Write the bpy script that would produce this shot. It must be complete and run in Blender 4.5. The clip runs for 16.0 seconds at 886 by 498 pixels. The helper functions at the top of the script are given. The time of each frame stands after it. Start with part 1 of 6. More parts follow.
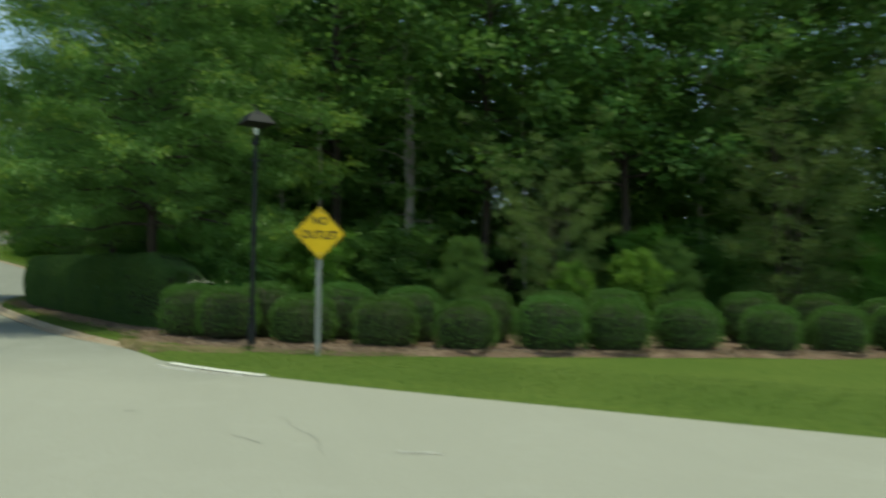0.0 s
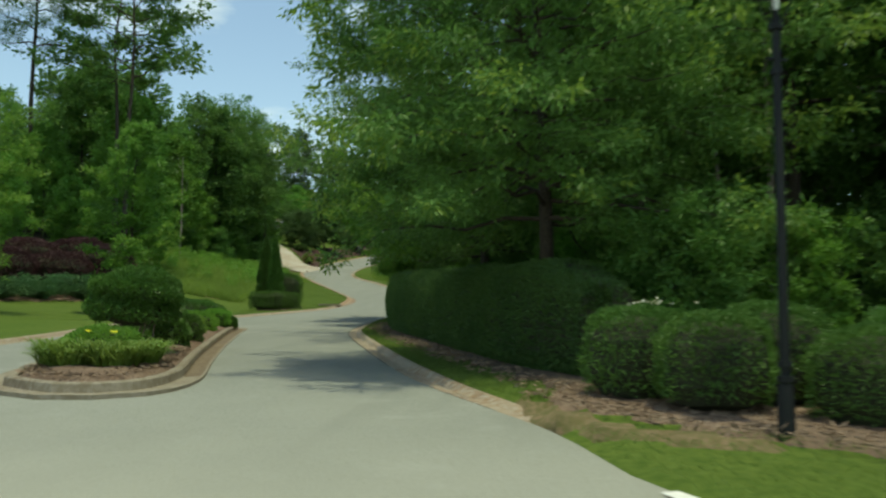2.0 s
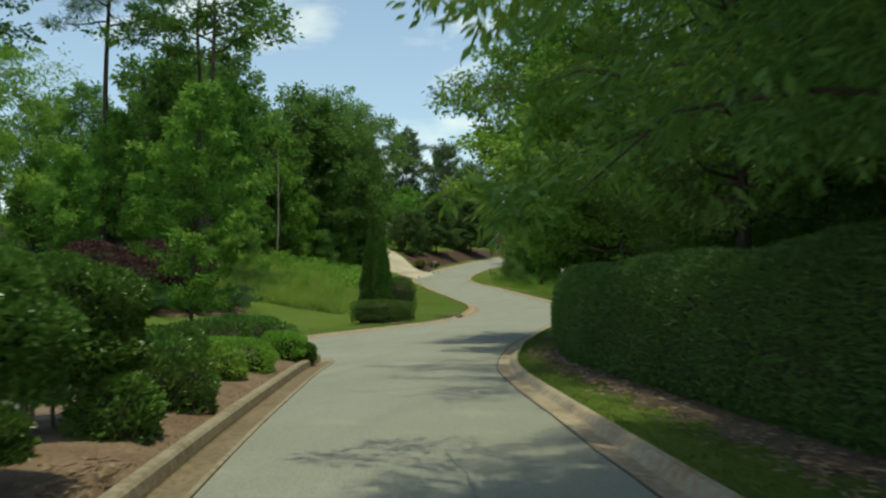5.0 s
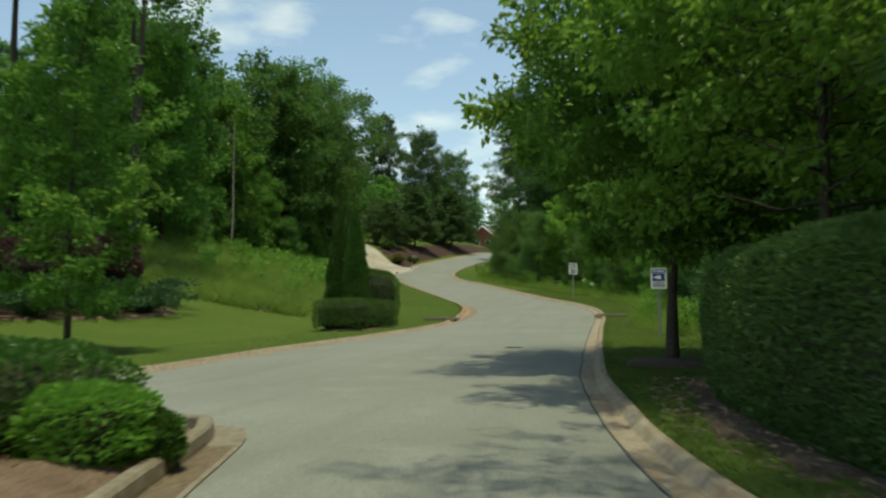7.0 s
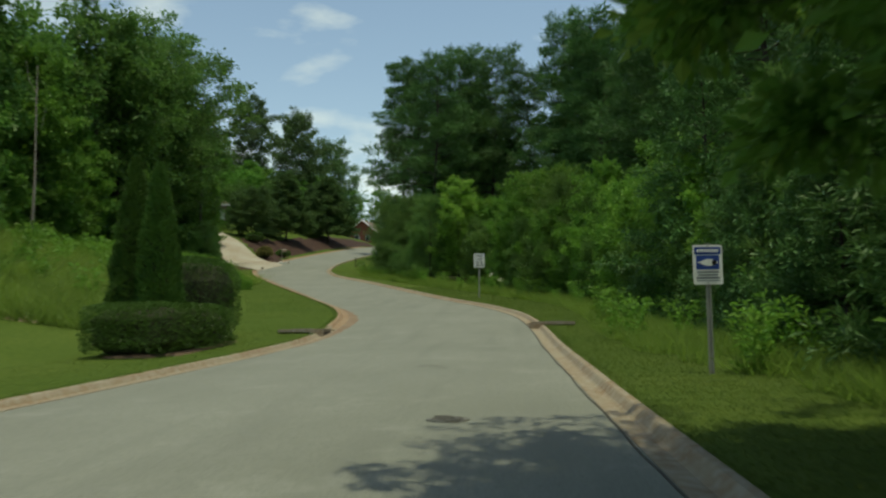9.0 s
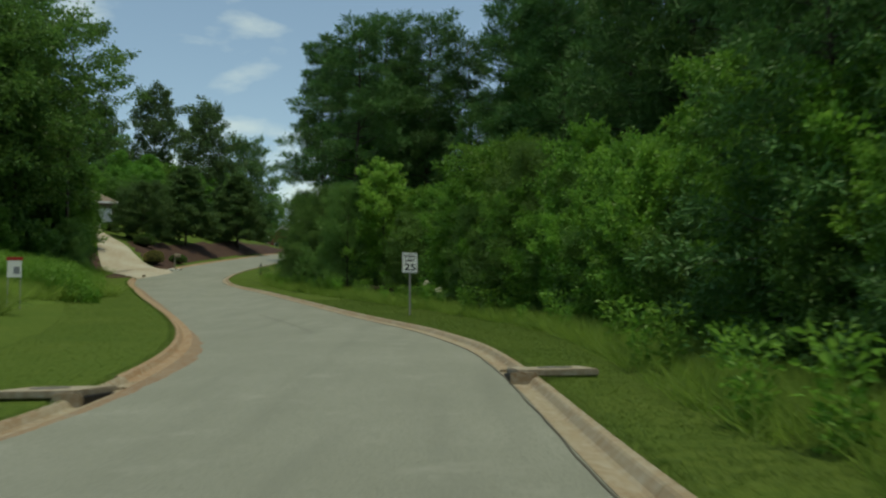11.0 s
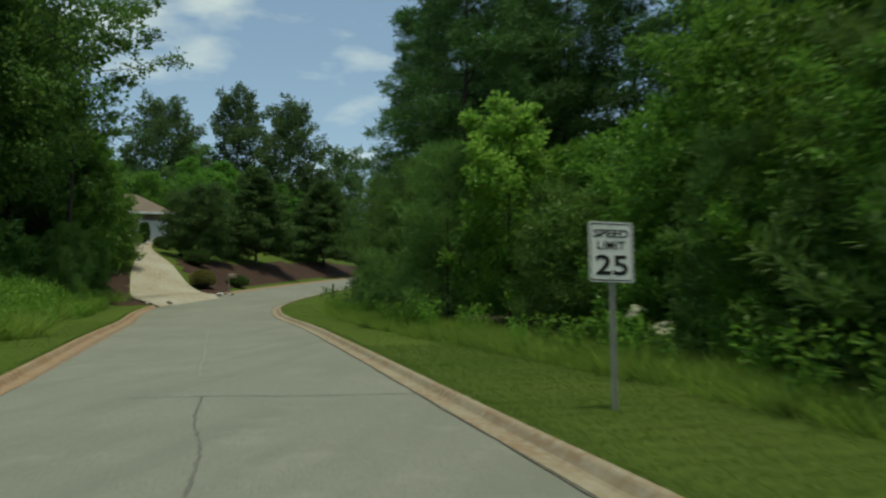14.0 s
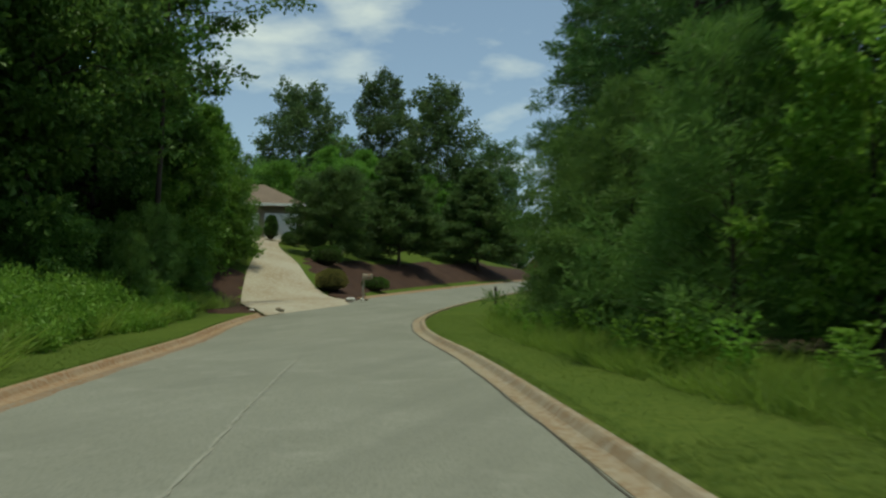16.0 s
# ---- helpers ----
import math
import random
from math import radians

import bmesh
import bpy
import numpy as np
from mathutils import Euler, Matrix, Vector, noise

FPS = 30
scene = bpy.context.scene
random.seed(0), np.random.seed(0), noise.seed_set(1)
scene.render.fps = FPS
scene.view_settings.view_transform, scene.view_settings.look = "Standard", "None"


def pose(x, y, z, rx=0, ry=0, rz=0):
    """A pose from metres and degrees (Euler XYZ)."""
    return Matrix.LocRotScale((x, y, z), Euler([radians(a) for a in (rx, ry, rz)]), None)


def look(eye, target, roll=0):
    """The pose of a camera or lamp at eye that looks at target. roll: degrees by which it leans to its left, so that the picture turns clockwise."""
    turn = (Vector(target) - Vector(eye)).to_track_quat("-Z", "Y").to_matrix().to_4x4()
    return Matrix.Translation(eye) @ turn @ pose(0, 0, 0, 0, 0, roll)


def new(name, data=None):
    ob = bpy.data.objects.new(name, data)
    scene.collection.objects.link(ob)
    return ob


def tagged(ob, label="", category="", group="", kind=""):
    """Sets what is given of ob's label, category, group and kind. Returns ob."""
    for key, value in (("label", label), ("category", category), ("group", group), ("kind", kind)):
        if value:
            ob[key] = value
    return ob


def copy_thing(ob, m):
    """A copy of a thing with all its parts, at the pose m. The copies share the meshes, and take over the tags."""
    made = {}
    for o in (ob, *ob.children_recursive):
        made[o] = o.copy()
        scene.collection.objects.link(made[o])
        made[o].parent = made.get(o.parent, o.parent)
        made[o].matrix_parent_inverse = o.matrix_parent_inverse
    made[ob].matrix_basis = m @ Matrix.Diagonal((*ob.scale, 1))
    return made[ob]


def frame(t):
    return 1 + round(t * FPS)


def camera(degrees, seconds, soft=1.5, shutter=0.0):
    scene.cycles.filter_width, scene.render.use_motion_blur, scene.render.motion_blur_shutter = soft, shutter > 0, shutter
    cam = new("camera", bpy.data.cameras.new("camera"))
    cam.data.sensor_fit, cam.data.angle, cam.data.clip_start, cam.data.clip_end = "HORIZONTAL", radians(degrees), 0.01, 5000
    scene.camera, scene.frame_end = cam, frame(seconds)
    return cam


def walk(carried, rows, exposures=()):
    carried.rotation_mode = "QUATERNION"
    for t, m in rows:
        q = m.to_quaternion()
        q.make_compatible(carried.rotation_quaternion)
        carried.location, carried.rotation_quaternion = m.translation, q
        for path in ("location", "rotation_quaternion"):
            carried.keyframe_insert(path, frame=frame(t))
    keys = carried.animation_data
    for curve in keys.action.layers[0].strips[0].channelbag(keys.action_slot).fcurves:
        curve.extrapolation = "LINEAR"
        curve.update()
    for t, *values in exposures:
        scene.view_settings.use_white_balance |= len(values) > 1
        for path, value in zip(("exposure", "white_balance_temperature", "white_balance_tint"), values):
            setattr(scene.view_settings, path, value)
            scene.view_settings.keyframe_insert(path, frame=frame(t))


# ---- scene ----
cam = camera(53.4, 16.0, soft=2.3, shutter=0.5)
ROWS = [
    (0.0, 0.143, -0.388, 1.524, 94.24, -0.32, -14.28),
    (0.5, 0.025, 2.309, 1.544, 95.96, -0.18, -6.00),
    (1.0, -0.434, 4.589, 1.695, 95.15, -0.68, -0.42),
    (1.5, -0.897, 6.725, 1.800, 95.28, -0.61, 4.38),
    (2.0, -1.386, 8.801, 1.874, 95.17, -0.42, 7.95),
    (2.5, -1.905, 10.798, 1.937, 94.78, 0.29, 10.41),
    (3.0, -2.470, 12.695, 2.035, 95.25, -0.25, 12.13),
    (3.5, -3.044, 14.532, 2.115, 95.51, 0.13, 13.70),
    (4.0, -3.589, 16.303, 2.206, 95.62, 0.10, 14.88),
    (6.5, -7.918, 28.330, 2.725, 95.41, 0.53, 15.12),
    (7.0, -8.788, 31.188, 2.869, 95.43, 0.16, 13.42),
    (7.5, -9.594, 34.212, 3.010, 95.41, 0.44, 11.63),
    (8.0, -10.268, 37.286, 3.163, 95.40, 0.39, 9.72),
    (8.5, -10.928, 40.675, 3.316, 95.90, 0.38, 7.72),
    (9.0, -11.367, 43.854, 3.487, 95.24, 0.76, 5.59),
    (9.5, -11.743, 46.955, 3.617, 95.28, 0.58, 3.29),
    (10.0, -12.003, 50.337, 3.835, 95.82, 0.73, 1.15),
    (12.5, -12.560, 68.110, 4.756, 95.99, 1.32, 1.29),
    (13.0, -13.062, 71.696, 5.047, 96.65, 1.74, 3.68),
    (13.5, -13.702, 75.201, 5.344, 97.38, 1.14, 5.91),
    (14.0, -14.455, 78.835, 5.652, 97.76, 0.80, 8.28),
    (14.5, -15.353, 82.262, 5.955, 97.75, 0.67, 10.69),
    (15.0, -16.429, 85.630, 6.198, 97.46, 0.31, 13.06),
    (15.5, -17.548, 88.917, 6.501, 98.60, 0.05, 15.57),
    (16.0, -18.735, 92.092, 6.808, 98.25, -0.43, 17.81),
]
walk(cam, [(t, pose(x, y, z, rx, ry, rz)) for t, x, y, z, rx, ry, rz in ROWS],
     exposures=[(0.0, 0.68, 7450, -14), (1.5, 0.70, 7500, -14), (2.5, 0.64, 7900, -12), (4.0, 0.72, 8050, -10), (6.5, 0.68, 7900, -10), (8.0, 0.46, 7900, -10), (9.0, 0.34, 7900, -10), (10.0, 0.2, 7850, -11), (13.0, 0.26, 7700, -12), (16.0, 0.2, 7800, -12)])

# ---- world and sun ----
SUN_ELEVATION, SUN_AZIMUTH = 79.0, 140.0     # degrees; azimuth clockwise from +y
world = bpy.data.worlds.new("sky")
scene.world = world
world.use_nodes = True
wn, wl = world.node_tree.nodes, world.node_tree.links
background = wn["Background"]
background.inputs["Strength"].default_value = 0.15
sky = wn.new("ShaderNodeTexSky")
sky.sky_type, sky.sun_disc = "NISHITA", False
sky.sun_elevation, sky.sun_rotation = radians(SUN_ELEVATION), radians(SUN_AZIMUTH)
sky.air_density, sky.dust_density, sky.ozone_density = 1.0, 0.8, 0.8
coord = wn.new("ShaderNodeTexCoord")
stretch = wn.new("ShaderNodeMapping")
stretch.inputs["Scale"].default_value = (1.0, 1.0, 2.6)
puffs = wn.new("ShaderNodeTexNoise")
puffs.inputs["Scale"].default_value, puffs.inputs["Detail"].default_value = 5.5, 7.0
cover = wn.new("ShaderNodeValToRGB")
cover.color_ramp.elements[0].position, cover.color_ramp.elements[1].position = 0.56, 0.82
tint = wn.new("ShaderNodeMixRGB")
tint.inputs["Color2"].default_value = (4.9, 5.15, 5.5, 1)
wl.new(coord.outputs["Generated"], stretch.inputs["Vector"])
wl.new(stretch.outputs["Vector"], puffs.inputs["Vector"])
wl.new(puffs.outputs["Fac"], cover.inputs["Fac"])
wl.new(cover.outputs["Color"], tint.inputs["Fac"])
haze = wn.new("ShaderNodeMixRGB")
haze.blend_type, haze.inputs["Fac"].default_value, haze.inputs["Color2"].default_value = "MULTIPLY", 1.0, (0.87, 0.83, 0.88, 1)
wl.new(sky.outputs["Color"], haze.inputs["Color1"])
wl.new(haze.outputs["Color"], tint.inputs["Color1"])
wl.new(tint.outputs["Color"], background.inputs["Color"])
sun = new("sun", bpy.data.lights.new("sun", "SUN"))
sun.data.energy, sun.data.angle, sun.data.color = 2.0, radians(1.0), (1.0, 0.95, 0.86)
sa, se = radians(SUN_AZIMUTH), radians(SUN_ELEVATION)
sun.matrix_world = look((0, 0, 60), (-math.sin(sa) * math.cos(se), -math.cos(sa) * math.cos(se), 60 - math.sin(se)))


# ---- materials ----
def shader(name, rough=0.8):
    m = bpy.data.materials.new(name)
    m.use_nodes = True
    n, l = m.node_tree.nodes, m.node_tree.links
    b = n["Principled BSDF"]
    b.inputs["Roughness"].default_value = rough
    return m, n, l, b


def surface(name, colours, scales=(0.7, 14.0), rough=0.85, bump=0.3, bump_scale=60.0, metal=0.0, spread=0.5, gloss=0.25):
    """A procedural surface: three colours mixed by a broad and a fine noise, with relief."""
    m, n, l, b = shader(name, rough)
    b.inputs["Metallic"].default_value = metal
    b.inputs["Specular IOR Level"].default_value = gloss
    tc = n.new("ShaderNodeTexCoord")
    a, c = n.new("ShaderNodeTexNoise"), n.new("ShaderNodeTexNoise")
    for node, s in ((a, scales[0]), (c, scales[1])):
        node.inputs["Scale"].default_value, node.inputs["Detail"].default_value = s, 6.0
        l.new(tc.outputs["Object"], node.inputs["Vector"])
    ra = n.new("ShaderNodeValToRGB")
    ra.color_ramp.elements[0].position, ra.color_ramp.elements[1].position = 0.5 - spread / 2 * 0.6, 0.5 + spread / 2 * 0.6
    ra.color_ramp.elements[0].color, ra.color_ramp.elements[1].color = (*colours[0], 1), (*colours[1], 1)
    l.new(a.outputs["Fac"], ra.inputs["Fac"])
    rc = n.new("ShaderNodeMapRange")
    rc.inputs["From Min"].default_value, rc.inputs["From Max"].default_value = 0.42, 0.68
    l.new(c.outputs["Fac"], rc.inputs["Value"])
    mix = n.new("ShaderNodeMixRGB")
    mix.inputs["Color2"].default_value = (*colours[2], 1)
    l.new(rc.outputs["Result"], mix.inputs["Fac"])
    l.new(ra.outputs["Color"], mix.inputs["Color1"])
    l.new(mix.outputs["Color"], b.inputs["Base Color"])
    d = n.new("ShaderNodeTexNoise")
    d.inputs["Scale"].default_value, d.inputs["Detail"].default_value = bump_scale, 4.0
    l.new(tc.outputs["Object"], d.inputs["Vector"])
    bp = n.new("ShaderNodeBump")
    bp.inputs["Strength"].default_value, bp.inputs["Distance"].default_value = bump, 0.02
    l.new(d.outputs["Fac"], bp.inputs["Height"])
    l.new(bp.outputs["Normal"], b.inputs["Normal"])
    return m


def foliage(name, dark, light, tip, shine=0.45, through_light=0.38, patch=0.5):
    """Leaves: each leaf takes its own shade, whole sprays drift between dark and light."""
    m, n, l, b = shader(name, shine)
    b.inputs["Specular IOR Level"].default_value = 0.22
    dark, light, tip = (tuple(c * 1.12 for c in q) for q in (dark, light, tip))
    tc, geo = n.new("ShaderNodeTexCoord"), n.new("ShaderNodeNewGeometry")
    big = n.new("ShaderNodeTexNoise")
    big.inputs["Scale"].default_value, big.inputs["Detail"].default_value = patch, 3.0
    l.new(tc.outputs["Object"], big.inputs["Vector"])
    ramp = n.new("ShaderNodeValToRGB")
    ramp.color_ramp.elements[0].position, ramp.color_ramp.elements[1].position = 0.36, 0.64
    ramp.color_ramp.elements[0].color, ramp.color_ramp.elements[1].color = (*dark, 1), (*light, 1)
    l.new(big.outputs["Fac"], ramp.inputs["Fac"])
    one = n.new("ShaderNodeMapRange")
    one.inputs["From Min"].default_value, one.inputs["To Max"].default_value = 0.35, 0.55
    l.new(geo.outputs["Random Per Island"], one.inputs["Value"])
    mix = n.new("ShaderNodeMixRGB")
    mix.inputs["Color2"].default_value = (*tip, 1)
    l.new(one.outputs["Result"], mix.inputs["Fac"])
    l.new(ramp.outputs["Color"], mix.inputs["Color1"])
    info = n.new("ShaderNodeObjectInfo")
    each = n.new("ShaderNodeHueSaturation")
    hue, val = n.new("ShaderNodeMapRange"), n.new("ShaderNodeMapRange")
    hue.inputs["To Min"].default_value, hue.inputs["To Max"].default_value = 0.494, 0.508
    val.inputs["To Min"].default_value, val.inputs["To Max"].default_value = 0.85, 1.2
    l.new(info.outputs["Random"], hue.inputs["Value"])
    l.new(info.outputs["Random"], val.inputs["Value"])
    l.new(hue.outputs["Result"], each.inputs["Hue"])
    l.new(val.outputs["Result"], each.inputs["Value"])
    l.new(mix.outputs["Color"], each.inputs["Color"])
    l.new(each.outputs["Color"], b.inputs["Base Color"])
    tr = n.new("ShaderNodeBsdfTranslucent")
    l.new(each.outputs["Color"], tr.inputs["Color"])
    both = n.new("ShaderNodeMixShader")
    both.inputs["Fac"].default_value = through_light + 0.06
    l.new(b.outputs["BSDF"], both.inputs[1])
    l.new(tr.outputs["BSDF"], both.inputs[2])
    l.new(both.outputs["Shader"], n["Material Output"].inputs["Surface"])
    return m


def plain(name, colour, rough=0.5, metal=0.0):
    return surface(name, (colour, tuple(c * 0.9 for c in colour), tuple(c * 1.06 for c in colour)), (3.0, 40.0), rough, 0.08, 200.0, metal)


ASPHALT = surface("weathered_asphalt", ((0.208, 0.216, 0.180), (0.270, 0.278, 0.238), (0.168, 0.175, 0.146)), (0.30, 34.0), 0.9, 0.4, 90.0, spread=0.8)


def add_wear(m, streak, pale, dark):
    """Traffic wear on a road: long faint streaks, pale scuffs and a scatter of light stones."""
    n, l = m.node_tree.nodes, m.node_tree.links
    b = n["Principled BSDF"]
    was = b.inputs["Base Color"].links[0].from_socket
    tc, turn = n.new("ShaderNodeTexCoord"), n.new("ShaderNodeMapping")
    turn.inputs["Rotation"].default_value = (0, 0, radians(-14))
    turn.inputs["Scale"].default_value = streak
    l.new(tc.outputs["Object"], turn.inputs["Vector"])
    lines, scuff, stones = n.new("ShaderNodeTexNoise"), n.new("ShaderNodeTexNoise"), n.new("ShaderNodeTexVoronoi")
    lines.inputs["Scale"].default_value, lines.inputs["Detail"].default_value = 1.0, 5.0
    scuff.inputs["Scale"].default_value, scuff.inputs["Detail"].default_value = 0.9, 8.0
    scuff.inputs["Roughness"].default_value = 0.7
    stones.inputs["Scale"].default_value = 26.0
    l.new(turn.outputs["Vector"], lines.inputs["Vector"])
    l.new(tc.outputs["Object"], scuff.inputs["Vector"])
    l.new(tc.outputs["Object"], stones.inputs["Vector"])
    now = was
    for node, out, lo, hi, top, colour in ((lines, "Fac", 0.5, 0.72, 0.55, dark), (scuff, "Fac", 0.55, 0.75, 0.5, pale), (stones, "Distance", 0.16, 0.05, 0.35, pale)):
        ramp = n.new("ShaderNodeMapRange")
        ramp.inputs["From Min"].default_value, ramp.inputs["From Max"].default_value, ramp.inputs["To Max"].default_value = lo, hi, top
        l.new(node.outputs[out], ramp.inputs["Value"])
        mix = n.new("ShaderNodeMixRGB")
        mix.inputs["Color2"].default_value = (*colour, 1)
        l.new(ramp.outputs["Result"], mix.inputs["Fac"])
        l.new(now, mix.inputs["Color1"])
        now = mix.outputs["Color"]
    # the asphalt turns paler and yellower toward the cross street, with a ragged edge
    ragged, axes, reach = n.new("ShaderNodeTexNoise"), n.new("ShaderNodeSeparateXYZ"), n.new("ShaderNodeMath")
    ragged.inputs["Scale"].default_value, ragged.inputs["Detail"].default_value = 0.35, 6.0
    l.new(tc.outputs["Object"], ragged.inputs["Vector"])
    l.new(tc.outputs["Object"], axes.inputs["Vector"])
    reach.operation = "MULTIPLY_ADD"
    reach.inputs[1].default_value = 9.0
    l.new(ragged.outputs["Fac"], reach.inputs[0])
    l.new(axes.outputs["Y"], reach.inputs[2])
    pale_zone, blend = n.new("ShaderNodeMapRange"), n.new("ShaderNodeMixRGB")
    pale_zone.inputs["From Min"].default_value, pale_zone.inputs["From Max"].default_value = 27.0, 17.0
    pale_zone.inputs["To Max"].default_value = 0.62
    l.new(reach.outputs["Value"], pale_zone.inputs["Value"])
    l.new(pale_zone.outputs["Result"], blend.inputs["Fac"])
    l.new(now, blend.inputs["Color1"])
    blend.inputs["Color2"].default_value = (0.345, 0.338, 0.268, 1)
    l.new(blend.outputs["Color"], b.inputs["Base Color"])


add_wear(ASPHALT, (1.5, 0.10, 1.0), (0.325, 0.33, 0.29), (0.172, 0.179, 0.152))
SILT = surface("clay_silt", ((0.25, 0.17, 0.105), (0.20, 0.12, 0.07), (0.24, 0.22, 0.175)), (1.4, 16.0), 0.95, 0.3, 60.0)
SILT_DARK = surface("leaf_silt", ((0.150, 0.115, 0.075), (0.20, 0.155, 0.10), (0.105, 0.078, 0.05)), (1.8, 14.0), 0.95, 0.3, 50.0)
CONCRETE = surface("stained_concrete", ((0.288, 0.242, 0.167), (0.233, 0.158, 0.093), (0.335, 0.298, 0.233)), (0.8, 9.0), 0.9, 0.3, 60.0)
CLAY_CONCRETE = surface("clay_stained_concrete", ((0.30, 0.21, 0.13), (0.25, 0.145, 0.075), (0.34, 0.27, 0.19)), (0.9, 9.0), 0.9, 0.3, 60.0)
ISLAND_CONCRETE = surface("mossy_concrete", ((0.215, 0.185, 0.130), (0.155, 0.122, 0.080), (0.265, 0.235, 0.180)), (0.9, 9.0), 0.9, 0.35, 60.0)
DRIVE_CONCRETE = surface("stained_drive_concrete", ((0.38, 0.35, 0.28), (0.285, 0.225, 0.15), (0.42, 0.395, 0.33)), (0.35, 7.0), 0.9, 0.25, 60.0)
PALE_CONCRETE = surface("pale_concrete", ((0.320, 0.280, 0.216), (0.240, 0.192, 0.136), (0.360, 0.328, 0.272)), (0.4, 9.0), 0.9, 0.25, 60.0)
WHITE_EDGE = surface("whitened_concrete", ((0.47, 0.45, 0.385), (0.33, 0.305, 0.25), (0.56, 0.54, 0.47)), (2.0, 14.0), 0.85, 0.3, 60.0)
LAWN = surface("mown_grass", ((0.072, 0.112, 0.022), (0.100, 0.136, 0.030), (0.056, 0.092, 0.018)), (0.35, 9.0), 0.95, 0.3, 60.0, spread=0.7, gloss=0.04)
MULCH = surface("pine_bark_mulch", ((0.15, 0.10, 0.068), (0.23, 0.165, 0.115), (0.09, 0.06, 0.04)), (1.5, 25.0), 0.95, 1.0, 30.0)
# darker copy of MULCH: shade under hedge and trees painted into it
SHADED_MULCH = surface("tree_shade_mulch", ((0.085, 0.062, 0.042), (0.125, 0.092, 0.062), (0.055, 0.040, 0.028)), (1.5, 25.0), 0.95, 1.0, 30.0)
RED_MULCH = surface("dark_red_mulch", ((0.052, 0.028, 0.020), (0.075, 0.042, 0.029), (0.030, 0.016, 0.012)), (0.8, 12.0), 0.95, 1.0, 20.0)
LITTER = surface("forest_floor", ((0.05, 0.04, 0.025), (0.035, 0.05, 0.018), (0.03, 0.025, 0.015)), (0.6, 9.0), 0.95, 0.8, 20.0)
BARK = surface("bark", ((0.06, 0.048, 0.038), (0.085, 0.07, 0.055), (0.04, 0.032, 0.025)), (2.0, 18.0), 0.9, 0.9, 25.0)
PALE_BARK = surface("pale_bark", ((0.26, 0.23, 0.19), (0.20, 0.17, 0.14), (0.31, 0.28, 0.24)), (2.0, 18.0), 0.9, 0.5, 25.0)
STEM_BARK = surface("stem_bark", ((0.15, 0.125, 0.095), (0.11, 0.09, 0.07), (0.19, 0.16, 0.125)), (2.0, 18.0), 0.9, 0.5, 25.0)
# solid plant cores; the shade between the leaves is in this dark colour
CORE_SHADE = surface("twig_core_shade", ((0.034, 0.040, 0.020), (0.046, 0.050, 0.026), (0.026, 0.030, 0.016)), (3.0, 25.0), 0.95, 0.8, 40.0)
JOINT = surface("dark_joint", ((0.075, 0.070, 0.058), (0.11, 0.10, 0.08), (0.05, 0.047, 0.04)), (2.0, 30.0), 0.95, 0.4, 60.0)
TAR = surface("tar_seam", ((0.150, 0.150, 0.136), (0.180, 0.180, 0.162), (0.125, 0.125, 0.114)), (2.0, 30.0), 0.9, 0.3, 90.0)
IRON = surface("cast_iron", ((0.16, 0.15, 0.135), (0.19, 0.18, 0.16), (0.12, 0.115, 0.10)), (4.0, 40.0), 0.7, 0.4, 90.0, 0.3)
GALVANISED = surface("galvanised_steel", ((0.30, 0.31, 0.285), (0.25, 0.26, 0.24), (0.34, 0.345, 0.32)), (4.0, 60.0), 0.6, 0.1, 200.0, 0.15)
BLACK_PAINT = plain("black_paint", (0.010, 0.012, 0.012), 0.6)
SIGN_YELLOW = plain("yellow_sheeting", (0.72, 0.46, 0.015), 0.5)
SIGN_WHITE = plain("white_sheeting", (0.80, 0.81, 0.79), 0.5)
SIGN_BLACK = plain("black_ink", (0.015, 0.015, 0.015), 0.6)
SIGN_BLUE = plain("blue_ink", (0.03, 0.07, 0.30), 0.5)
SIGN_GREY = plain("grey_ink", (0.22, 0.23, 0.25), 0.6)
RED_PAINT = plain("red_paint", (0.35, 0.03, 0.025), 0.5)
WHITE_PAINT = plain("white_paint", (0.75, 0.75, 0.72), 0.55)
BRICK = surface("red_brick", ((0.26, 0.085, 0.06), (0.21, 0.07, 0.05), (0.30, 0.11, 0.08)), (0.8, 20.0), 0.9, 0.4, 60.0)
SHINGLE = surface("taupe_shingles", ((0.175, 0.135, 0.102), (0.14, 0.108, 0.082), (0.21, 0.165, 0.125)), (0.6, 12.0), 0.95, 0.5, 40.0)
STUCCO = surface("taupe_siding", ((0.25, 0.205, 0.155), (0.215, 0.178, 0.135), (0.28, 0.235, 0.18)), (0.6, 12.0), 0.9, 0.2, 50.0)
DARK_GLASS = plain("window_glass", (0.03, 0.035, 0.04), 0.1)

OAK = foliage("oak_leaves", (0.066, 0.140, 0.032), (0.116, 0.225, 0.048), (0.160, 0.272, 0.062))
WILLOW = foliage("willow_oak_leaves", (0.070, 0.140, 0.030), (0.115, 0.212, 0.045), (0.172, 0.290, 0.075), 0.4, 0.32, 0.4)
MAPLE = foliage("maple_leaves", (0.079, 0.176, 0.027), (0.132, 0.263, 0.042), (0.179, 0.311, 0.057), 0.45, 0.36)
BRIGHT = foliage("young_leaves", (0.113, 0.245, 0.034), (0.179, 0.328, 0.053), (0.225, 0.376, 0.075), 0.45, 0.4)
NEEDLES = foliage("pine_needles", (0.048, 0.107, 0.030), (0.077, 0.157, 0.042), (0.110, 0.194, 0.059), 0.5, 0.18)
